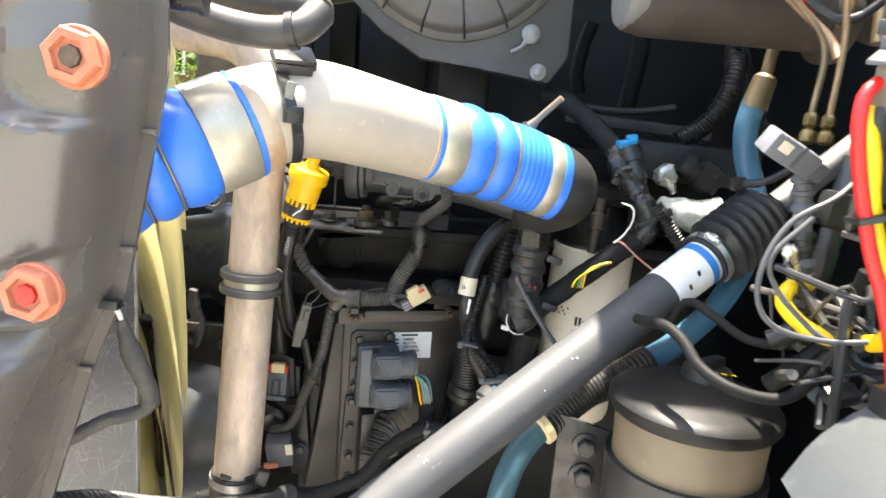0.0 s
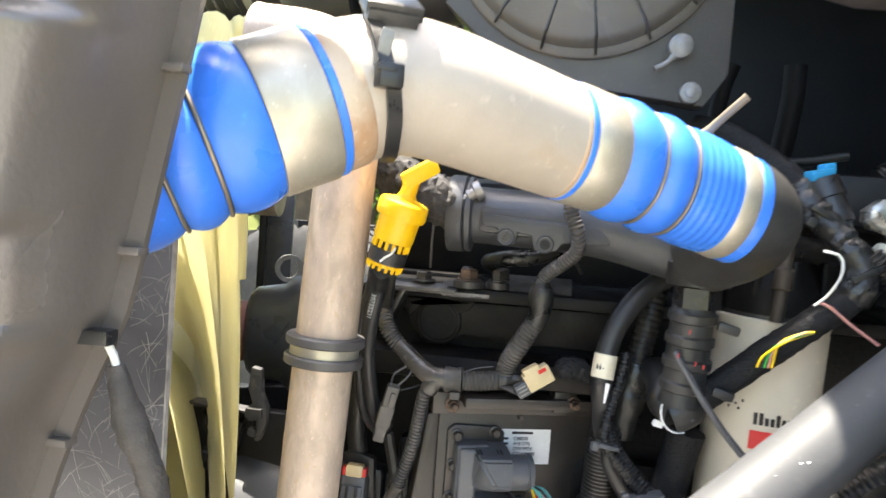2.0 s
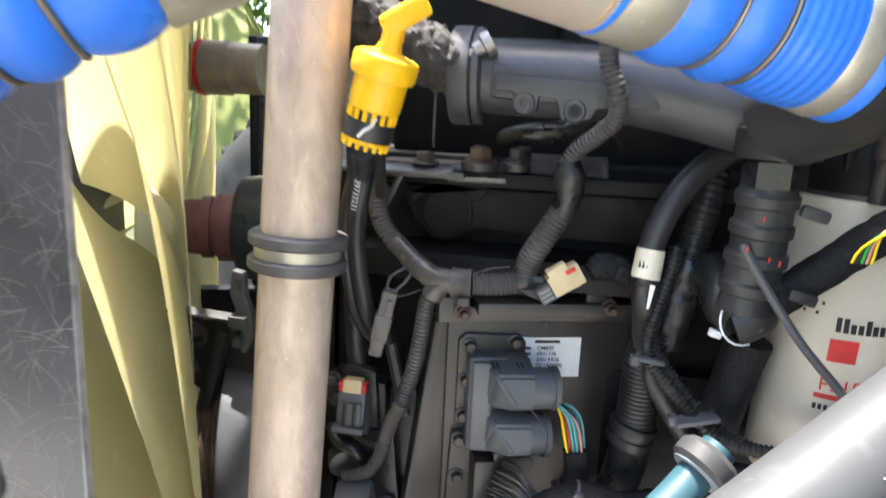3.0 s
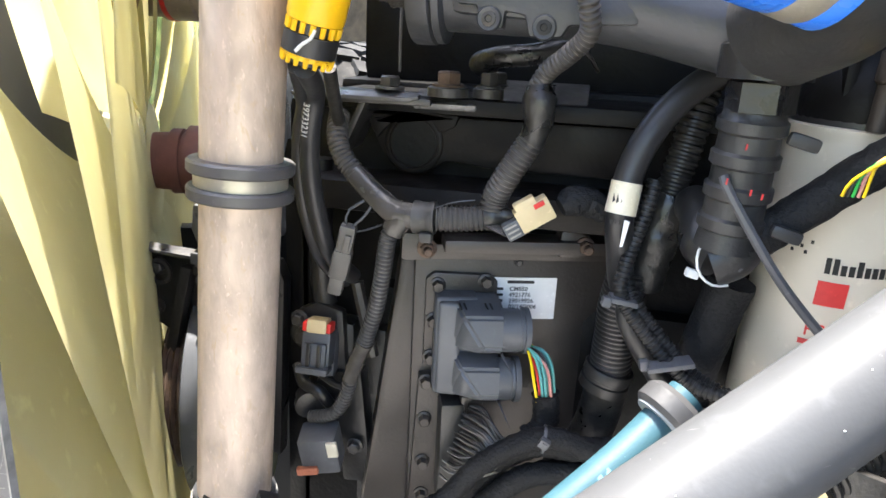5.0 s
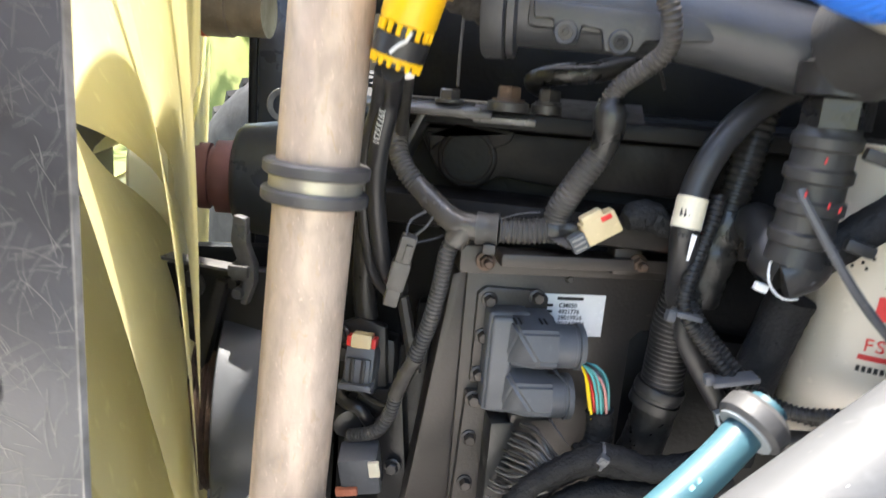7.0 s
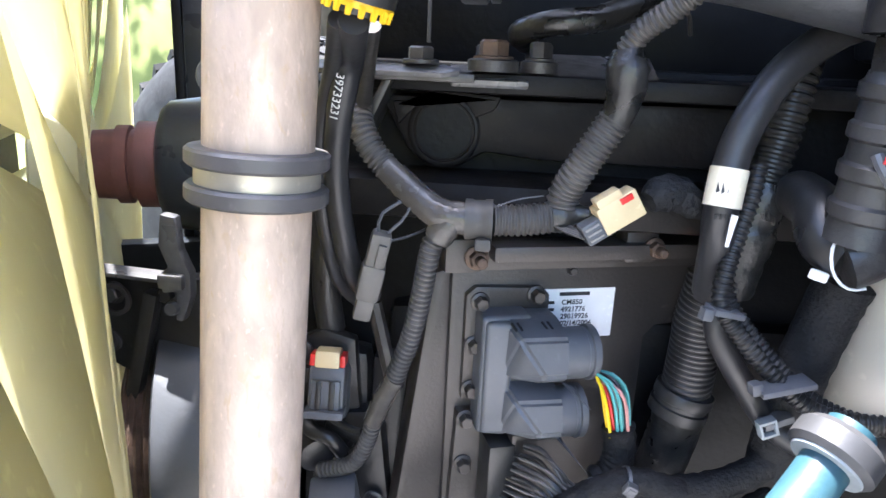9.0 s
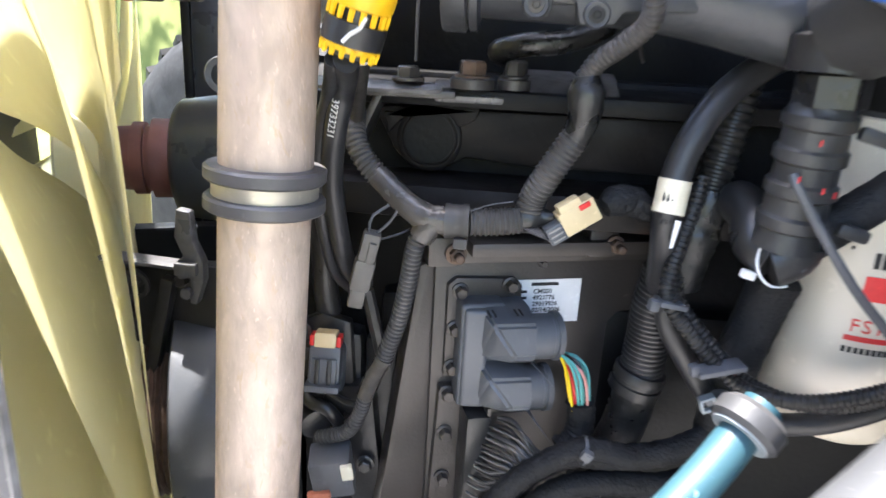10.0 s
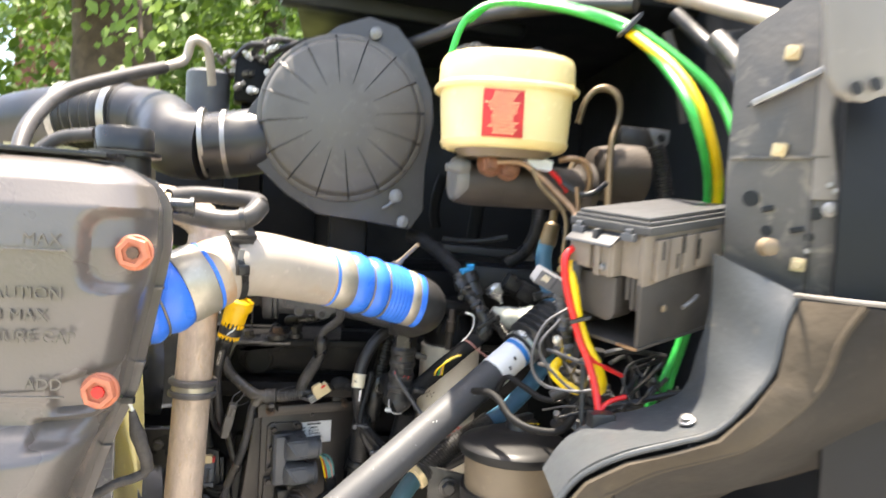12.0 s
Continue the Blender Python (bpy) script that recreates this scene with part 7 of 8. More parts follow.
E2 = Vector((0.105, 0.915, 1.252))
part("side_arm", sweep(curve([E2 + Vector((-0.004, 0.03, 0.006)), E2, E2.lerp(E1, 0.5) + Vector((-0.005, -0.002, -0.004)), E1 + Vector((0.0, 0.002, 0.0))], 0.003), [0.013, 0.0145, 0.0152] + [0.0158] * 60, 26), M["black"], bc)
part("down_hose", sweep(curve([(0.135, 0.925, 1.205), (0.128, 0.93, 1.17), (0.12, 0.935, 1.12), (0.118, 0.94, 1.06)], 0.005), 0.0175, 20, True, 0.03, 16), M["cloth"], bc)
part("thin_tie", hose([(0.105, 0.862, 1.292), (0.111, 0.858, 1.28), (0.145, 0.85, 1.232), (0.178, 0.845, 1.196)], 0.0032, 8), M["grey_cable"], bc)
fh = thing("filter_harness", (0.2, 0.86, 1.25), "black cloth-wrapped harness crossing the fuel filter", "wiring loom")
part("wrap", sweep(curve([(0.13, 0.885, 1.242), (0.161, 0.88, 1.272), (0.194, 0.875, 1.303), (0.2275, 0.872, 1.333), (0.245, 0.872, 1.347), (0.252, 0.872, 1.358)], 0.005), 0.0132, 18, True, 0.05, 17), M["cloth"], fh)
part("knuckle", sweep(curve([(0.248, 0.872, 1.349), (0.255, 0.871, 1.362), (0.2565, 0.872, 1.378), (0.250, 0.876, 1.393)], 0.004), [0.012, 0.0145, 0.0155, 0.015, 0.0155, 0.0148, 0.014, 0.0135, 0.013, 0.013, 0.013, 0.013, 0.013], 18, True, 0.09, 41), M["tape"], fh, "crinkled black tape over the branching")
part("upper_branch", sweep(curve([(0.2515, 0.875, 1.39), (0.241, 0.885, 1.405), (0.229, 0.895, 1.42), (0.219, 0.905, 1.436), (0.216, 0.915, 1.452)], 0.004), [0.0128 + 0.002 * math.sin(i * 1.7) * (i % 3 == 0) for i in range(60)], 16, True, 0.1, 42), M["tape"], fh)
part("side_conduit", conduit([(0.262, 0.868, 1.392), (0.272, 0.866, 1.38), (0.2835, 0.866, 1.365), (0.303, 0.866, 1.341), (0.315, 0.87, 1.32)], 0.0088, 0.0042, 0.0013, 16), M["loom"], fh)
part("tie", join(block(pose(0.2585, 0.858, 1.3765, 0, -28, 0), (0.036, 0.005, 0.006), 0.001), block(pose(0.2745, 0.857, 1.386, 0, -28, 0), (0.009, 0.008, 0.009), 0.0015)), M["black"], fh)
part("tie", join(block(pose(0.2275, 0.889, 1.423, 0, 30, 0), (0.032, 0.02, 0.005), 0.001), block(pose(0.213, 0.878, 1.416, 0, 30, 0), (0.009, 0.008, 0.008), 0.0015)), M["black"], fh)
part("tail", sweep(curve([(0.222, 0.915, 1.445), (0.2105, 0.945, 1.463), (0.1845, 0.975, 1.489), (0.155, 0.99, 1.508), (0.135, 1.01, 1.515)], 0.005), 0.013, 14, True, 0.05, 18), M["cloth"], fh)
for i, c in enumerate(("yellow_cable", "black", "green", "pink_wire", "yellow_cable")):
    part("wire", hose([(0.172 + 0.003 * i, 0.853, 1.281 + 0.006), (0.176 + 0.003 * i, 0.851, 1.298 + 0.003 * i), (0.194 + 0.003 * i, 0.848, 1.313 + 0.002 * i), (0.214, 0.849, 1.322)], 0.001, 6), M[c], fh)
part("wire", hose([(0.2165, 0.862, 1.344), (0.226, 0.86, 1.354), (0.2345, 0.858, 1.372), (0.2335, 0.86, 1.388), (0.221, 0.866, 1.392)], 0.0013, 6), M["white_wire"], fh)
part("wire", hose([(0.219, 0.862, 1.347), (0.228, 0.858, 1.344), (0.245, 0.853, 1.33), (0.266, 0.85, 1.316)], 0.0013, 6), M["pink_wire"], fh)
bp = thing("blue_plug", (0.24, 0.9, 1.41), "black cap plug with a bright blue lock", "connector")
part("body", lathe((0.251, 0.893, 1.398), (-0.33, 0.25, 0.9), [(0, 0.009), (0.02, 0.0105), (0.021, 0.0135), (0.045, 0.0135), (0.046, 0.0155), (0.064, 0.015)], 24), M["black"], bp)
part("lock", join(block(pose(0.2265, 0.906, 1.461, 0, -12, 10), (0.022, 0.016, 0.010), 0.002), block(pose(0.2335, 0.91, 1.468, 0, -12, 10), (0.012, 0.012, 0.009), 0.002), block(pose(0.223, 0.8965, 1.460, 0, -12, 10), (0.010, 0.004, 0.005), 0.001)), M["blue_lock"], bp, "bright blue lock cap")
fo = thing("foil_wrap", (0.276, 0.87, 1.42), "crumpled bright foil round a connector", "foil")
part("foil", sweep(curve([(0.270, 0.905, 1.436), (0.281, 0.90, 1.422), (0.290, 0.898, 1.405)], 0.004), [0.008, 0.0135, 0.015, 0.0145, 0.0135, 0.012, 0.008, 0.006, 0.004, 0.004], 12, True, 0.16, 19), M["foil"], fo)
solo("braided_sleeve", sweep(curve([(0.27, 0.885, 1.396), (0.288, 0.884, 1.387), (0.315, 0.882, 1.381), (0.345, 0.88, 1.389)], 0.004), [0.007 + 0.0125 * min(1, i / 7) for i in range(30)], 20, True, 0.07, 20), M["ivory_cloth"], (0.28, 0.85, 1.39), "pale braided sleeve beside the steering boot", "sleeve")
bk = thing("black_plug", (0.32, 0.93, 1.41), "black round plug with ridged collar", "connector")
part("body", join(lathe((0.302, 0.925, 1.445), (0.75, 0, -0.45), [(0, 0.017), (0.012, 0.018), (0.013, 0.0145), (0.026, 0.0145), (0.027, 0.019), (0.045, 0.019)], 20), block(pose(0.338, 0.925, 1.425, 0, 30, 0), (0.03, 0.03, 0.03), 0.004)), M["black"], bk)
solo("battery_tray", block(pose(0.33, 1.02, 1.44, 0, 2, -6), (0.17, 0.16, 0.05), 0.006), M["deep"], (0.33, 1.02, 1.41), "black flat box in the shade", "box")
solo("corrugated_duct", conduit([(0.385, 1.03, 1.60), (0.378, 1.0, 1.556), (0.37, 1.0, 1.522), (0.349, 1.0, 1.49), (0.318, 1.0, 1.468)], 0.0135, 0.0052, 0.002, 20), M["loom"], (0.35, 1.0, 1.46), "black corrugated duct in the shade", "duct")
solo("chrome_line", hose([(0.375, 1.0, 1.61), (0.3965, 1.03, 1.5896), (0.43, 1.085, 1.565), (0.4619, 1.14, 1.5426), (0.51, 1.2, 1.50)], 0.0095, 14), M["chrome"], (0.47, 1.14, 1.5), "shiny metal line down the firewall, reflected sky in its colour", "pipe")
solo("firewall_hose", hose([(0.321, 1.3, 1.653), (0.321, 1.3, 1.61), (0.316, 1.3, 1.561), (0.309, 1.3, 1.506)], 0.016, 14), M["hose_dull"], (0.309, 1.3, 1.506), "dull black hose hanging down the firewall", "hose")
solo("firewall_hose", hose([(0.233, 1.3, 1.651), (0.222, 1.3, 1.613), (0.216, 1.3, 1.563), (0.223, 1.3, 1.53)], 0.012, 14), M["hose_dull"], (0.223, 1.3, 1.53), "dull black hose beside the air filter", "hose")
solo("firewall_ledge", join(block(pose(0.322, 1.27, 1.482, 0, 3, 0), (0.230, 0.12, 0.02), 0.006), sweep(curve([(0.227, 1.22, 1.507), (0.257, 1.22, 1.504), (0.313, 1.22, 1.506), (0.372, 1.22, 1.517)], 0.01), 0.006, 10)), M["lid_black"], (0.257, 1.27, 1.472), "dusty black ledge with a cable along the firewall", "ledge")
bl = thing("power_steering_line", (0.355, 0.86, 1.4), "blue hose with a brown crimped ferrule and metal pipe", "hose")
part("pipe", hose([(0.40, 0.87, 1.66), (0.369, 0.86, 1.592), (0.362, 0.86, 1.548)], 0.007, 14), M["copper_tan"], bl)
part("ferrule", lathe((0.363, 0.86, 1.552), (-0.22, 0, -1), [(0, 0.009), (0.004, 0.013), (0.036, 0.015), (0.04, 0.015)], 18), M["copper_tan"], bl, "brown crimped ferrule")
part("hose", hose([(0.354, 0.86, 1.519), (0.350, 0.86, 1.49), (0.356, 0.86, 1.455), (0.37, 0.85, 1.41), (0.365, 0.83, 1.36), (0.33, 0.80, 1.30), (0.28, 0.775, 1.255), (0.24, 0.76, 1.231)], 0.0135, 18), M["navy"], bl)
part("sleeve", conduit([(0.248, 0.763, 1.236), (0.228, 0.756, 1.225), (0.181, 0.748, 1.196), (0.138, 0.722, 1.168)], 0.0165, 0.005, 0.0014, 18), M["loom"], bl, "black corrugated sleeve")
part("clip", lathe((0.138, 0.722, 1.168), (-0.8, -0.45, -0.5), [(0, 0.0165), (0, 0.018), (0.008, 0.018), (0.01, 0.015)], 22), M["ivory"], bl)
part("end_hose", hose([(0.145, 0.727, 1.172), (0.12, 0.71, 1.155), (0.10, 0.69, 1.125), (0.088, 0.67, 1.07), (0.085, 0.66, 1.0)], 0.0135, 18), M["teal"], bl)
part("hose_clip", join(sweep(curve([(0.327, 0.8, 1.431), (0.348, 0.785, 1.436), (0.369, 0.78, 1.45)], 0.005), 0.0045, 8), block(pose(0.327, 0.8, 1.431, 0, -14, 0), (0.014, 0.014, 0.014), 0.002)), M["black"], bl, "black plastic clip")
tr = thing("teal_hose", (0.08, 0.79, 1.15), "teal printed hose with a grey rubber grommet", "hose")
GD = Vector((0.62, 0.45, 0.62)).normalized()
GC = Vector((0.083, 0.803, 1.149))
part("grommet", lathe(GC, GD, [(-0.003, 0.012), (-0.003, 0.0185), (0.0, 0.0215), (0.010, 0.0215), (0.014, 0.018), (0.014, 0.01)], 36), M["grommet"], tr, "grey rubber grommet with a pale face")
part("grommet_face", lathe(GC - GD * 0.0042, GD, [(0, 0.0135), (0, 0.0175), (0.0012, 0.018), (0.0012, 0.0135)], 36), M["pale_plastic"], tr)
part("hose", hose([GC + GD * 0.02, GC, GC - GD * 0.04 + Vector((0, -0.002, 0.002)), GC - GD * 0.10 + Vector((-0.006, -0.006, 0.004)), GC - GD * 0.20 + Vector((-0.012, -0.012, 0.004))], 0.0122, 24), M["teal"], tr)
gn = Vector((-0.1, -0.8, 0.55))
gn = (gn - GD * gn.dot(GD)).normalized()
for i in range(8):
    if i not in (2, 5):
        bmx = Matrix((-GD, -gn, (-GD).cross(-gn))).transposed().to_4x4()
        bmx.translation = GC - GD * (0.014 + 0.006 * i) + gn * 0.0121 + Vector((0, -0.0004 * i, 0.0004 * i))
        part("print_bar", block(bmx, (0.0035, 0.0006, 0.0026), 0), M["teal_print"], tr, "pale bar of print")
rod_ = thing("pull_cable_end", (0.095, 0.735, 1.48), "pale wooden-coloured rod end above the coupling", "rod")
part("rod", sweep(curve([(0.0965, 0.797, 1.474), (0.109, 0.791, 1.4885), (0.1255, 0.783, 1.506)], 0.005), [0.006, 0.005, 0.0038, 0.0035, 0.0035, 0.0035, 0.0035, 0.0035, 0.0035, 0.0035, 0.0035], 10), M["tan"], rod_)
part("socket", lathe((0.0905, 0.80, 1.4675), (0.7, -0.1, 0.6), [(0, 0.009), (0.008, 0.009), (0.01, 0.006)], 14), M["black"], rod_)

# ---- lower harness and tank wire ----
lh = thing("lower_harness", (-0.2, 0.7, 1.0), "black corrugated harness sagging across the bay's foot", "wiring loom")
part("front_conduit", conduit([(-0.30, 0.49, 1.165), (-0.26, 0.55, 1.143), (-0.246, 0.62, 1.097), (-0.216, 0.7, 1.047), (-0.181, 0.78, 1.008), (-0.158, 0.84, 0.988)], 0.0125, 0.005, 0.0014, 16), M["loom"], lh)
part("wrapped_run", sweep(curve([(-0.16, 0.835, 0.99), (-0.128, 0.87, 0.972), (-0.074, 0.89, 0.99), (-0.039, 0.895, 1.033), (0.008, 0.897, 1.065), (0.047, 0.9, 1.058)], 0.005), [0.0095 - 0.0008 * (i % 2) for i in range(120)], 14, True, 0.05, 22), M["cloth"], lh)
part("second_conduit", conduit([(-0.29, 0.52, 1.14), (-0.25, 0.60, 1.085), (-0.215, 0.70, 1.028), (-0.17, 0.80, 0.985)], 0.0095, 0.0045, 0.0012, 14), M["loom"], lh)
part("tie", join(block(pose(-0.208, 0.80, 1.03, 0, 8, 20), (0.05, 0.012, 0.006), 0.002), block(pose(-0.183, 0.795, 1.034, 0, 20, 30), (0.016, 0.012, 0.02), 0.003)), M["black"], lh)
twr = thing("tank_wire", (-0.2, 0.49, 1.22), "black cloth-wrapped wire looping from the tank's clip", "wire")
part("bare_wire", hose([(-0.224, 0.508, 1.336), (-0.217, 0.51, 1.335), (-0.2115, 0.515, 1.324), (-0.2095, 0.518, 1.312)], 0.0019, 8), M["white_wire"], twr, "bare white wire")
part("upper_wrap", sweep(curve([(-0.2105, 0.517, 1.318), (-0.205, 0.522, 1.29), (-0.198, 0.53, 1.262), (-0.197, 0.535, 1.246)], 0.004), [0.0035, 0.0045, 0.0052, 0.0058, 0.0062, 0.0066, 0.007, 0.0075, 0.0078, 0.0078, 0.0075, 0.0072] + [0.007] * 30, 12, True, 0.12, 23), M["cloth_dusty"], twr)
part("lower_wrap", sweep(curve([(-0.196, 0.536, 1.248), (-0.206, 0.535, 1.238), (-0.235, 0.53, 1.228), (-0.27, 0.52, 1.203), (-0.29, 0.515, 1.165)], 0.004), 0.0055, 12, True, 0.1, 24), M["cloth_dusty"], twr)

# ---- cables by the fuse box ----
pc = thing("power_cables", (0.28, 0.46, 1.36), "red and yellow battery cables looping from the fuse box", "cable")
part("yellow_cable", hose([(0.264, 0.472, 1.505), (0.264, 0.465, 1.488), (0.267, 0.463, 1.4743), (0.2727, 0.465, 1.45), (0.286, 0.465, 1.414), (0.303, 0.468, 1.385), (0.319, 0.495, 1.357), (0.3205, 0.531, 1.3435), (0.2985, 0.546, 1.344), (0.2848, 0.5676, 1.357), (0.292, 0.58, 1.3685), (0.31, 0.5847, 1.373)], 0.0062, 18), M["yellow_cable"], pc)
part("red_cable", hose([(0.285, 0.475, 1.524), (0.268, 0.468, 1.522), (0.2565, 0.463, 1.513), (0.255, 0.461, 1.495), (0.2585, 0.460, 1.475), (0.266, 0.460, 1.45), (0.2755, 0.458, 1.42), (0.286, 0.458, 1.398), (0.295, 0.453, 1.368), (0.298, 0.443, 1.336)], 0.0042, 16), M["red_cable"], pc)
part("red_branch", hose([(0.284, 0.458, 1.403), (0.3, 0.462, 1.392), (0.315, 0.468, 1.385), (0.335, 0.475, 1.376)], 0.0028, 12), M["red_cable"], pc)
part("pink_lead", hose([(0.298, 0.444, 1.34), (0.303, 0.446, 1.348), (0.314, 0.449, 1.354), (0.33, 0.45, 1.358)], 0.0028, 12), M["red_cable"], pc)
part("lug", block(pose(0.2685, 0.467, 1.492, 0, 10, 0), (0.012, 0.012, 0.03), 0.003), M["black"], pc)
part("tie", block(pose(0.309, 0.539, 1.343, 0, -10, 30), (0.006, 0.016, 0.018), 0.002), M["black"], pc)
part("tie", block(pose(0.2735, 0.461, 1.442, 0, -15, 0), (0.024, 0.018, 0.004), 0.001), M["black"], pc)
solo("cable_clip", join(block(pose(0.296, 0.434, 1.332), (0.027, 0.02, 0.026), 0.003), block(pose(0.298, 0.424, 1.324), (0.016, 0.012, 0.014), 0.002)), M["black"], (0.296, 0.434, 1.32), "black plastic cable clip on the fender edge", "clip")
gc = thing("grey_cables", (0.28, 0.52, 1.34), "two thin grey cables in loose loops", "cable")
part("outer", hose([(0.30, 0.53, 1.46), (0.281, 0.52, 1.446), (0.256, 0.52, 1.429), (0.242, 0.52, 1.4), (0.242, 0.52, 1.371), (0.259, 0.52, 1.352), (0.296, 0.515, 1.347), (0.33, 0.50, 1.356)], 0.0021, 10), M["grey_cable"], gc)
part("inner", hose([(0.28, 0.54, 1.43), (0.256, 0.54, 1.40), (0.264, 0.54, 1.375), (0.293, 0.53, 1.347), (0.318, 0.525, 1.341), (0.335, 0.50, 1.35)], 0.0021, 10), M["grey_cable"], gc)
rb = thing("grey_relay", (0.255, 0.52, 1.47), "grey plastic relay with a yellow window", "relay")
RM = Matrix.Translation((0.2785, 0.592, 1.4735)) @ pose(0, 0, 0, 18, 26, 8) @ Matrix.Scale(0.76, 4)
part("case", block(RM, (0.058, 0.03, 0.026), 0.003), M["relay"], rb)
part("window", block(RM @ pose(-0.014, -0.0152, 0.003), (0.013, 0.001, 0.011), 0), M["tag"], rb, "pale yellow window")
part("window_frame", block(RM @ pose(0.004, -0.0155, 0.002), (0.004, 0.001, 0.024), 0), M["grey_plastic"], rb)
part("plug", block(RM @ pose(0.036, 0, 0), (0.016, 0.022, 0.02), 0.003), M["grey_plastic"], rb)
bt = thing("brake_lines", (0.3, 0.62, 1.48), "brass-ended brake lines behind the relay", "brake line")
part("line", hose([(0.255, 0.62, 1.62), (0.268, 0.62, 1.598), (0.304, 0.62, 1.559), (0.3045, 0.62, 1.505)], 0.0027, 10), M["copper_tan"], bt)
part("line", hose([(0.325, 0.64, 1.60), (0.33, 0.64, 1.56), (0.329, 0.64, 1.505)], 0.0028, 10), M["copper"], bt)
for x, y, z in ((0.3045, 0.62, 1.502), (0.329, 0.64, 1.502)):
    part("fitting", join(lathe((x, y, z + 0.004), (0, 0, -1), [(0, 0.0035), (0.003, 0.0055), (0.010, 0.0055), (0.012, 0.0035), (0.015, 0.0035)], 6), lathe((x, y, z - 0.010), (0, 0, -1), [(0, 0.005), (0.003, 0.0068), (0.009, 0.0068), (0.012, 0.0035)], 16)), M["brass"], bt)
bv = thing("valve_stack", (0.3, 0.6, 1.3), "black stacked plug connectors under the relay", "connector")
for i in range(6):
    q = Vector((0.2985, 0.603, 1.457)).lerp(Vector((0.318, 0.603, 1.345)), i / 5)
    part("plug", lathe(q, (0.17, 0, -1), [(0, 0.0075), (0.003, 0.0098), (0.006, 0.0098), (0.007, 0.0078), (0.012, 0.0078), (0.013, 0.009), (0.016, 0.009), (0.017, 0.0068), (0.0225, 0.0068)], 18), M["grey_plastic"] if i % 3 != 2 else M["black"], bv)
part("upright", block(pose(0.338, 0.622, 1.39, 0, 8, 20), (0.014, 0.016, 0.17), 0.004), M["black"], bv)
part("side_plug", block(pose(0.33, 0.607, 1.43, 0, 12, 10), (0.022, 0.02, 0.03), 0.004), M["black"], bv)
fl = thing("reservoir_hoses", (0.27, 0.56, 1.28), "black hoses and fittings over the steering reservoir", "hose")
part("front_hose", hose([(0.20, 0.66, 1.31), (0.212, 0.62, 1.318), (0.223, 0.6, 1.312), (0.233, 0.58, 1.297), (0.254, 0.56, 1.288), (0.284, 0.55, 1.287), (0.303, 0.55, 1.30), (0.318, 0.55, 1.33)], 0.005, 14), M["hose_dull"], fl)
part("rear_hose", hose([(0.24, 0.70, 1.29), (0.25, 0.68, 1.325), (0.27, 0.66, 1.318), (0.295, 0.64, 1.305), (0.325, 0.62, 1.31), (0.345, 0.6, 1.33)], 0.0042, 12), M["hose_dull"], fl)
part("side_hose", hose([(0.30, 0.60, 1.28), (0.315, 0.585, 1.305), (0.335, 0.57, 1.345), (0.34, 0.56, 1.39)], 0.008, 12), M["hose_dull"], fl)
part("fitting", join(lathe((0.293, 0.60, 1.318), (0.8, -0.2, 0.5), [(0, 0.008), (0.02, 0.009), (0.022, 0.012), (0.034, 0.012), (0.036, 0.007)], 14)), M["dark_steel"], fl)
part("foil_patch", sweep(curve([(0.295, 0.60, 1.40), (0.303, 0.6, 1.38), (0.307, 0.6, 1.36)], 0.005), [0.004, 0.007, 0.0065, 0.006, 0.006, 0.005, 0.005, 0.004, 0.003, 0.003], 10, True, 0.2, 25), M["foil"], fl, "crumpled pale foil")
rng = random.Random(31)
jb = thing("cable_tangle", (0.34, 0.55, 1.3), "tangle of thin black wires and connectors behind the fender", "wires")
for i in range(22):
    p = [Vector((rng.uniform(0.27, 0.45), rng.uniform(0.50, 0.62), rng.uniform(1.27, 1.40))) for _ in range(4)]
    p.sort(key=lambda q: q.x)
    part("wire", hose(p, rng.choice((0.0015, 0.002, 0.003, 0.004)), 8), M["black"] if i % 5 else M["loom_dusty"], jb)
for i in range(9):
    p = Vector((rng.uniform(0.29, 0.44), rng.uniform(0.50, 0.58), rng.uniform(1.28, 1.36)))
    part("plug", block(Matrix.Translation(p) @ pose(0, 0, 0, rng.uniform(-40, 40), rng.uniform(-40, 40), rng.uniform(0, 90)), (0.022, 0.014, 0.012), 0.002), M["black"], jb)
gr = thing("green_cables", (0.45, 0.6, 1.3), "green and yellow cables arching over the firewall", "cable")
part("green_cable", hose([(0.164, 0.8, 1.78), (0.166, 0.8, 1.809), (0.188, 0.8, 1.864), (0.241, 0.8, 1.892), (0.327, 0.75, 1.876), (0.387, 0.65, 1.822), (0.407, 0.55, 1.743), (0.420, 0.5, 1.674), (0.478, 0.567, 1.603), (0.485, 0.6, 1.52), (0.462, 0.585, 1.40), (0.42, 0.58, 1.31)], 0.0056, 14), M["green"], gr)
part("yellow_cable", hose([(0.387, 0.642, 1.818), (0.413, 0.545, 1.746), (0.434, 0.505, 1.679), (0.488, 0.560, 1.604), (0.50, 0.6, 1.52)], 0.0065, 14), M["yellow_cable"], gr)
part("green_cable", hose([(0.19, 0.81, 1.862), (0.241, 0.81, 1.899), (0.327, 0.76, 1.884), (0.387, 0.655, 1.832), (0.44, 0.6, 1.777), (0.478, 0.56, 1.722), (0.486, 0.52, 1.653), (0.505, 0.545, 1.592), (0.505, 0.6, 1.49), (0.47, 0.59, 1.40), (0.44, 0.58, 1.32)], 0.0056, 14), M["green"], gr)
part("tie", block(pose(0.388, 0.64, 1.826, 0, 40, 0), (0.006, 0.03, 0.036), 0.002), M["black"], gr)
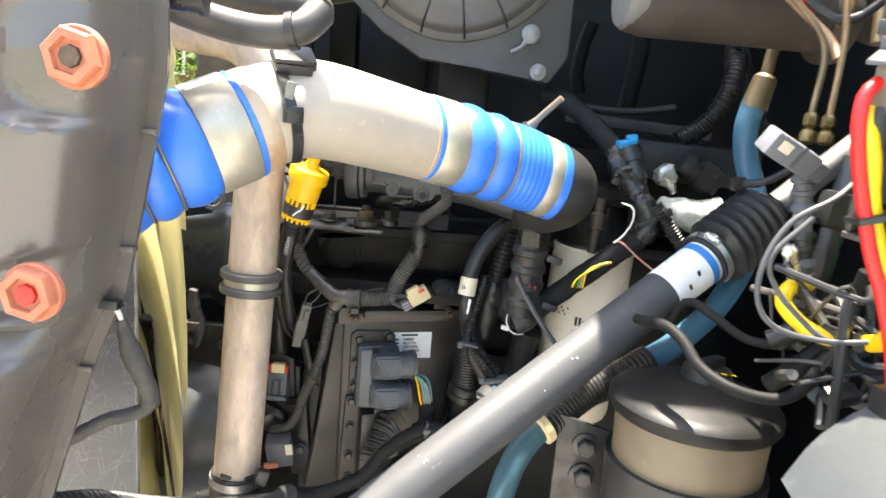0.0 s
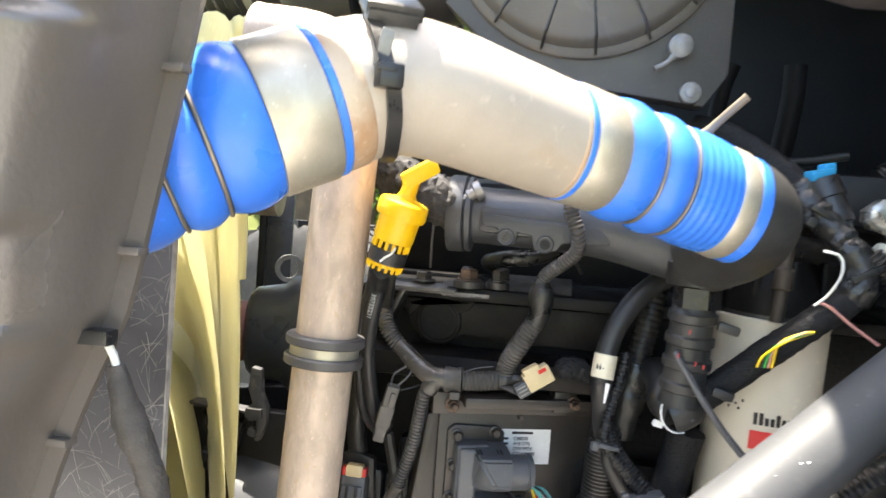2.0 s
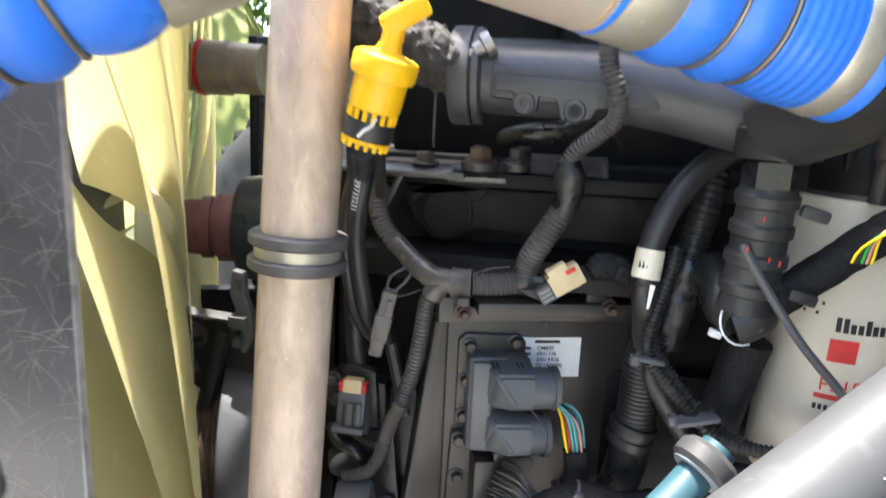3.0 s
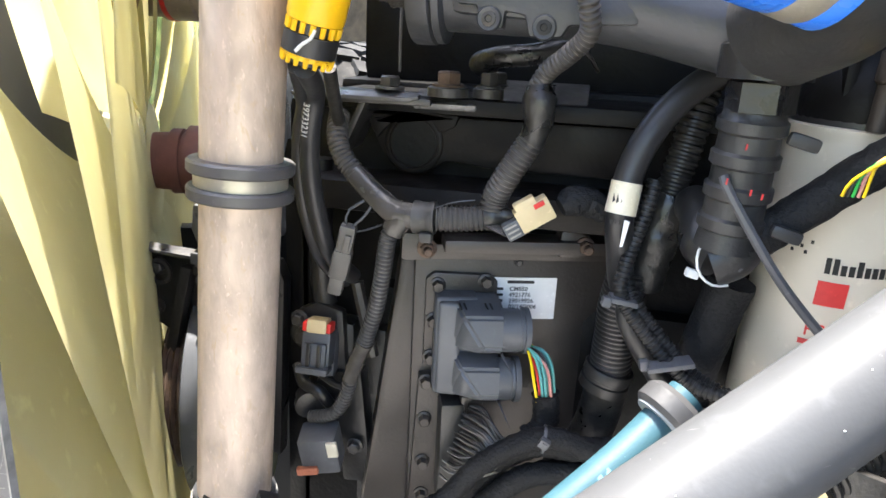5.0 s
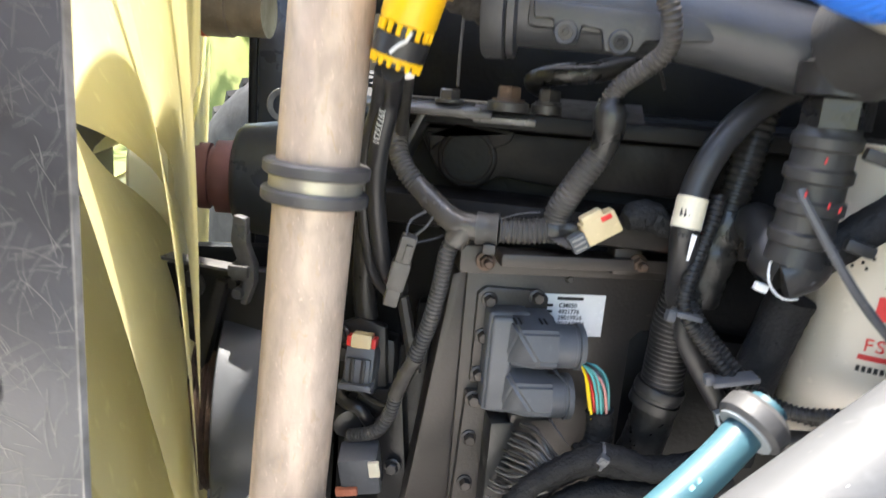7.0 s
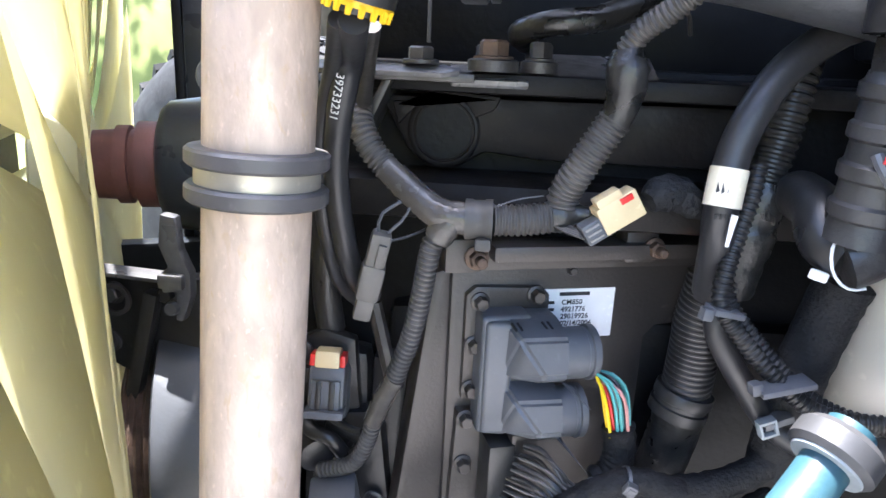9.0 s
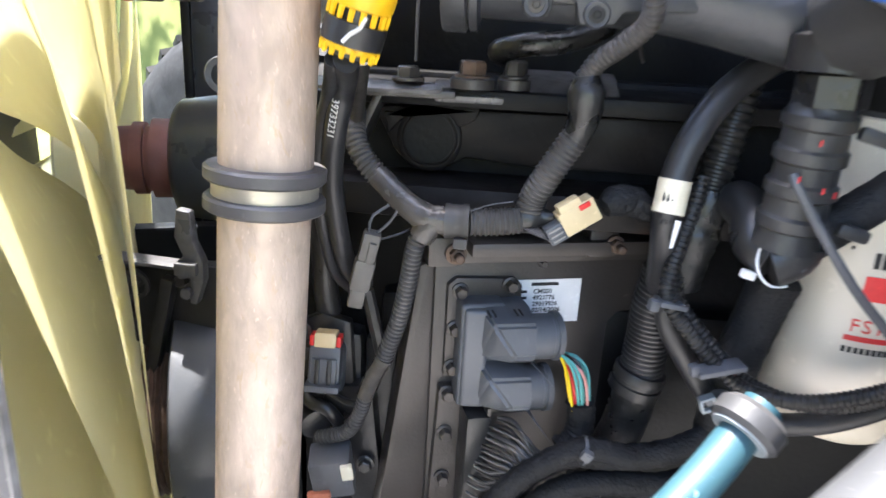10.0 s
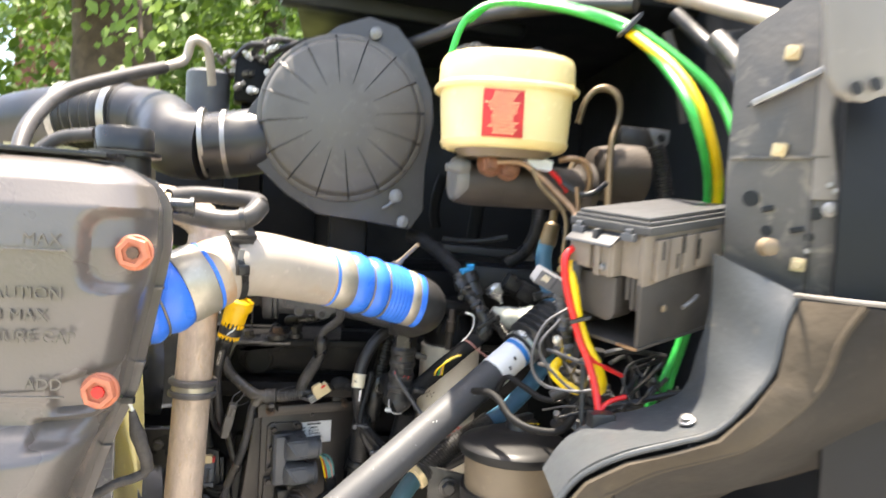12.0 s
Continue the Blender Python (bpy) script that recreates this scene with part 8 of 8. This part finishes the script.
solo("cowl_hose", hose([(0.10, 1.0, 1.86), (0.16, 0.95, 1.875), (0.24, 0.9, 1.90), (0.33, 0.8, 1.895), (0.42, 0.7, 1.875)], 0.012, 14), M["rubber"], (0.2, 0.9, 1.86), "black rubber hose along the cowl", "hose")


# ---- beyond the truck ----
def tyre():
    R, W = 0.495, 0.15
    prof = [(-W, 0.28), (-W, 0.41), (-W * 0.92, 0.46), (-W * 0.8, R - 0.012), (-W * 0.7, R), (W * 0.7, R), (W * 0.8, R - 0.012), (W * 0.92, 0.46), (W, 0.41), (W, 0.28)]
    return lathe((0, 0, 0), (0, 1, 0), prof, 64)


ty = thing("truck_wheel", (-0.55, 1.88, 0.35), "truck wheel with a grey worn tyre of chunky tread blocks", "wheel")
bm = tyre()
TYM = Matrix.Translation((-0.55, 1.88, 0.858)) @ Matrix.Rotation(radians(-31), 4, "Z")
bm.transform(TYM)
part("tyre", bm, M["tyre"], ty)
tread = bmesh.new()
for i in range(44):
    for j, y in enumerate((-0.085, -0.028, 0.028, 0.085)):
        b = block(TYM @ Matrix.Rotation(2 * math.pi * (i + 0.5 * (j % 2)) / 44, 4, "Y") @ pose(0, y, 0.498, 0, 0, 22 if j % 2 else -22), (0.052, 0.046, 0.014), 0)
        me = bpy.data.meshes.new("t")
        b.to_mesh(me)
        b.free()
        tread.from_mesh(me)
        bpy.data.meshes.remove(me)
tagged(part("tread_block", tread, M["tyre"], ty, "", False), kind="stuff")
ib = thing("idler_bracket", (-0.43, 1.28, 1.05), "blue-grey upright bracket plate beside the fan drive", "bracket")
part("plate", block(pose(-0.470, 1.352, 1.245, 0, 0, 18), (0.044, 0.03, 0.44), 0.005), M["bell"], ib)
part("edge_strip", block(pose(-0.4985, 1.345, 1.255, 0, 0, 18), (0.012, 0.024, 0.42), 0.003), M["deep"], ib, "black rubber edge strip")
part("eye", ring((-0.405, 1.235, 1.30), (0.5, -0.85, 0.0), 0.018, 0.005, 28), M["dull"], ib, "pale lifting eye")
ho = thing("coolant_elbow", (-0.5, 1.35, 1.45), "dusty brown coolant elbow with a red seal", "elbow")
part("tube", lathe((-0.60, 1.19, 1.411), (1, 0.1, 0), [(0, 0.031), (0.095, 0.031), (0.097, 0.0345), (0.14, 0.0345), (0.142, 0.032), (0.185, 0.032)], 28), M["elbow_alu"], ho)
part("seal", lathe((-0.498, 1.2, 1.411), (1, 0.1, 0), [(0, 0.033), (0, 0.0355), (0.006, 0.0355), (0.006, 0.033)], 28), M["red"], ho)

rng = random.Random(77)


def tree(base, h, trunk_r, lean, leaves, crown_r, crown_z, label):
    t = thing("tree", base, label, "tree", "trees behind the truck")
    base = Vector(base)
    top = base + Vector((lean, 0, h))
    pts = [base, base.lerp(top, 0.3) + Vector((0.1, 0, 0)), base.lerp(top, 0.6), top]
    path = curve(pts, 0.25)
    part("trunk", sweep(path, [trunk_r * (1.25 - 0.85 * i / len(path)) for i in range(len(path))], 16, True, 0.06, 3), M["bark"], t)
    lb_ = bmesh.new()
    for k in range(9):
        f = rng.uniform(0.55, 0.95)
        p = base.lerp(top, f)
        a = rng.uniform(0, 6.28)
        d = Vector((math.cos(a), math.sin(a), rng.uniform(0.1, 0.6)))
        q = p + d * crown_r * rng.uniform(0.5, 0.9)
        limb = sweep(curve([p, p.lerp(q, 0.5) + Vector((0, 0, 0.15)), q], 0.3), [trunk_r * 0.3, trunk_r * 0.24, trunk_r * 0.18] + [trunk_r * 0.1] * 60, 8)
        part("limb", limb, M["bark"], t)
    for k in range(leaves):
        a, u = rng.uniform(0, 6.28), rng.random() ** 0.5
        cl = Vector((math.cos(a) * u * crown_r, math.sin(a) * u * crown_r, crown_z + rng.uniform(-0.55, 0.6) * crown_r))
        if noise.noise(cl * 1.1) < -0.12:
            continue
        c = base + Vector((lean * 0.5, 0, 0)) + cl
        s = rng.uniform(0.08, 0.17)
        n = Vector((rng.uniform(-1, 1), rng.uniform(-1, 1), rng.uniform(0.0, 1.4))).normalized()
        e1 = n.orthogonal().normalized()
        e1.rotate(Matrix.Rotation(rng.uniform(0, 6.28), 3, n))
        e2 = n.cross(e1)
        vs = [lb_.verts.new(c + w) for w in (-e1 * s, e2 * s * 0.5 - e1 * s * 0.2, e1 * s, -e2 * s * 0.5 - e1 * s * 0.2)]
        lb_.faces.new(vs)
    tagged(part("crown", lb_, M["leaf"], t, "loose crown of green leaves", False), kind="stuff")
    return t


def leafy_spray(t, a, z, n):
    """A drooping spray of broad leaves on a thin limb, in front of the trunk."""
    a, z = Vector(a), Vector(z)
    part("limb", sweep(curve([a, a.lerp(z, 0.5) + Vector((0, 0, 0.25)), z], 0.1), [0.05] * 6 + [0.03] * 60, 8), M["bark"], t)
    bm_ = bmesh.new()
    for k in range(n):
        f = rng.uniform(0.35, 1.05)
        c = a.lerp(z, f) + Vector((rng.gauss(0, 0.28), rng.gauss(0, 0.2), rng.gauss(0, 0.22) - 0.1))
        nn = Vector((rng.uniform(-0.6, 0.6), -1, rng.uniform(0, 1.2))).normalized()
        e1 = Vector((rng.uniform(-0.5, 0.5), 0, -1))
        e1 = (e1 - nn * e1.dot(nn)).normalized()
        e2, s_ = nn.cross(e1), rng.uniform(0.07, 0.13)
        bm_.faces.new([bm_.verts.new(c + w) for w in (-e1 * s_, e2 * s_ * 0.55 - e1 * s_ * 0.3, e2 * s_ * 0.4 + e1 * s_ * 0.4, e1 * s_, -e2 * s_ * 0.4 + e1 * s_ * 0.4, -e2 * s_ * 0.55 - e1 * s_ * 0.3)])
    tagged(part("leaf_spray", bm_, M["shrub"], t, "broad leaves, sunlight put into their green", False), kind="stuff")


big = tree((-3.2, 10.0, 0), 8.5, 0.6, -0.3, 5000, 3.0, 6.3, "thick brown tree trunk with leafy branches")
leafy_spray(big, (-2.9, 9.6, 4.6), (-2.55, 8.7, 3.6), 90)
leafy_spray(big, (-3.6, 9.6, 5.0), (-4.3, 8.9, 4.3), 90)
tree((-5.0, 14.0, 0), 8.5, 0.25, 0.3, 7000, 3.0, 4.2, "leafy green tree behind the lawn")
tree((-1.6, 13.5, 0), 8.5, 0.28, 0.2, 6000, 3.2, 4.4, "leafy green tree behind the lawn")


def shrub(base, r, h, leaves):
    bm_ = bmesh.new()
    base = Vector(base)
    for k in range(leaves):
        a, u, f = rng.uniform(0, 6.28), rng.random() ** 0.5, rng.random()
        w = r * (1 - 0.5 * f * f)
        c = base + Vector((math.cos(a) * u * w, math.sin(a) * u * w, f * h * (0.8 + 0.4 * noise.noise(Vector((a, 0, 3))))))
        s = rng.uniform(0.05, 0.1)
        n = Vector((rng.uniform(-1, 1), rng.uniform(-1, 1), rng.uniform(0.2, 1.5))).normalized()
        e1 = n.orthogonal().normalized()
        e2 = n.cross(e1)
        bm_.faces.new([bm_.verts.new(c + w_) for w_ in (-e1 * s, e2 * s * 0.55, e1 * s, -e2 * s * 0.55)])
    return solo("shrub", bm_, M["shrub"], base, "green shrub beside the lawn, sunlight put into its colour", "shrub", "shrubs along the lawn", "", False)


for x, y, r, h in ((-3.2, 11.5, 1.1, 2.6), (-2.2, 10.5, 1.0, 2.4), (-1.0, 11.5, 1.1, 2.6), (-4.6, 17, 2.0, 5.5), (-1.5, 18, 2.4, 6.5), (-7.2, 20.5, 2.0, 5.0), (1.5, 17, 2.2, 6.0)):
    shrub((x, y, 0.35), r, h, 1500 if h < 3 else 3500)
bank = bmesh.new()
rows = []
for i in range(70):
    p = Vector((-12.5, 5.6, 0.3)).lerp(Vector((-3.9, 11.2, 0.3)), i / 69)
    row = []
    for j in range(26):
        f = j / 25
        q = p + Vector((-0.55, 0.84, 0)) * (f - 0.5) * 5.0
        q.z += 2.5 * math.sin(math.pi * f) ** 1.5 * min(1, i / 8, (69 - i) / 10) + 0.12 * noise.noise(q * 1.3) * (j % 25 > 0)
        row.append(bank.verts.new(q))
    rows.append(row)
for a_, b_ in zip(rows, rows[1:]):
    for j in range(25):
        bank.faces.new((a_[j], b_[j], b_[j + 1], a_[j + 1]))
solo("grass_bank", bank, M["grass"], (-8, 8, 0.3), "sunlit yellow-green grass bank beyond the drive", "grass bank", "", "structure")
hd = bmesh.new()
for k in range(16000):
    x = rng.uniform(-6.6, 4.0)
    h = 7.5 + 1.2 * noise.noise(Vector((x * 0.5, 0, 1)))
    c = Vector((x, 17.5 + rng.uniform(-0.8, 0.8) + 0.9 * noise.noise(Vector((x * 0.6, 3, 0))), rng.uniform(0.0, h)))
    n = Vector((rng.uniform(-1, 1), -1 + rng.uniform(-0.6, 0.6), rng.uniform(0, 1.2))).normalized()
    e1 = n.orthogonal().normalized()
    e1.rotate(Matrix.Rotation(rng.uniform(0, 6.28), 3, n))
    e2, sz = n.cross(e1), rng.uniform(0.12, 0.26)
    hd.faces.new([hd.verts.new(c + w_) for w_ in (-e1 * sz, e2 * sz * 0.6, e1 * sz, -e2 * sz * 0.6)])
solo("far_wood", hd, M["far_leaf"], (-2, 17.5, 0), "dense green wood behind the lawn, shade put into its colour", "wood", "", "stuff", False)
hs = thing("house", (-8, 22, 0), "red brick house seen through the leaves", "house")
part("wall", block(pose(-7.6, 27, 4.0), (6.4, 6, 8.0), 0.02), M["brickwall"], hs)
part("roof", prism(pose(-7.6, 23.7, 8.0), [(-3.5, 0), (3.5, 0), (0, 2.4)], 6.6, 0.02), M["roof"], hs)
for x in (-10.2, -8.2, -6.0):
    w_ = part("window", block(pose(x, 23.97, 2.6), (1.1, 0.1, 1.4), 0.02), M["print_white"], hs, "white framed window")
    part("pane", block(pose(x, 23.915, 2.6), (0.9, 0.02, 1.2), 0.01), M["deep"], w_, "dark glass pane")
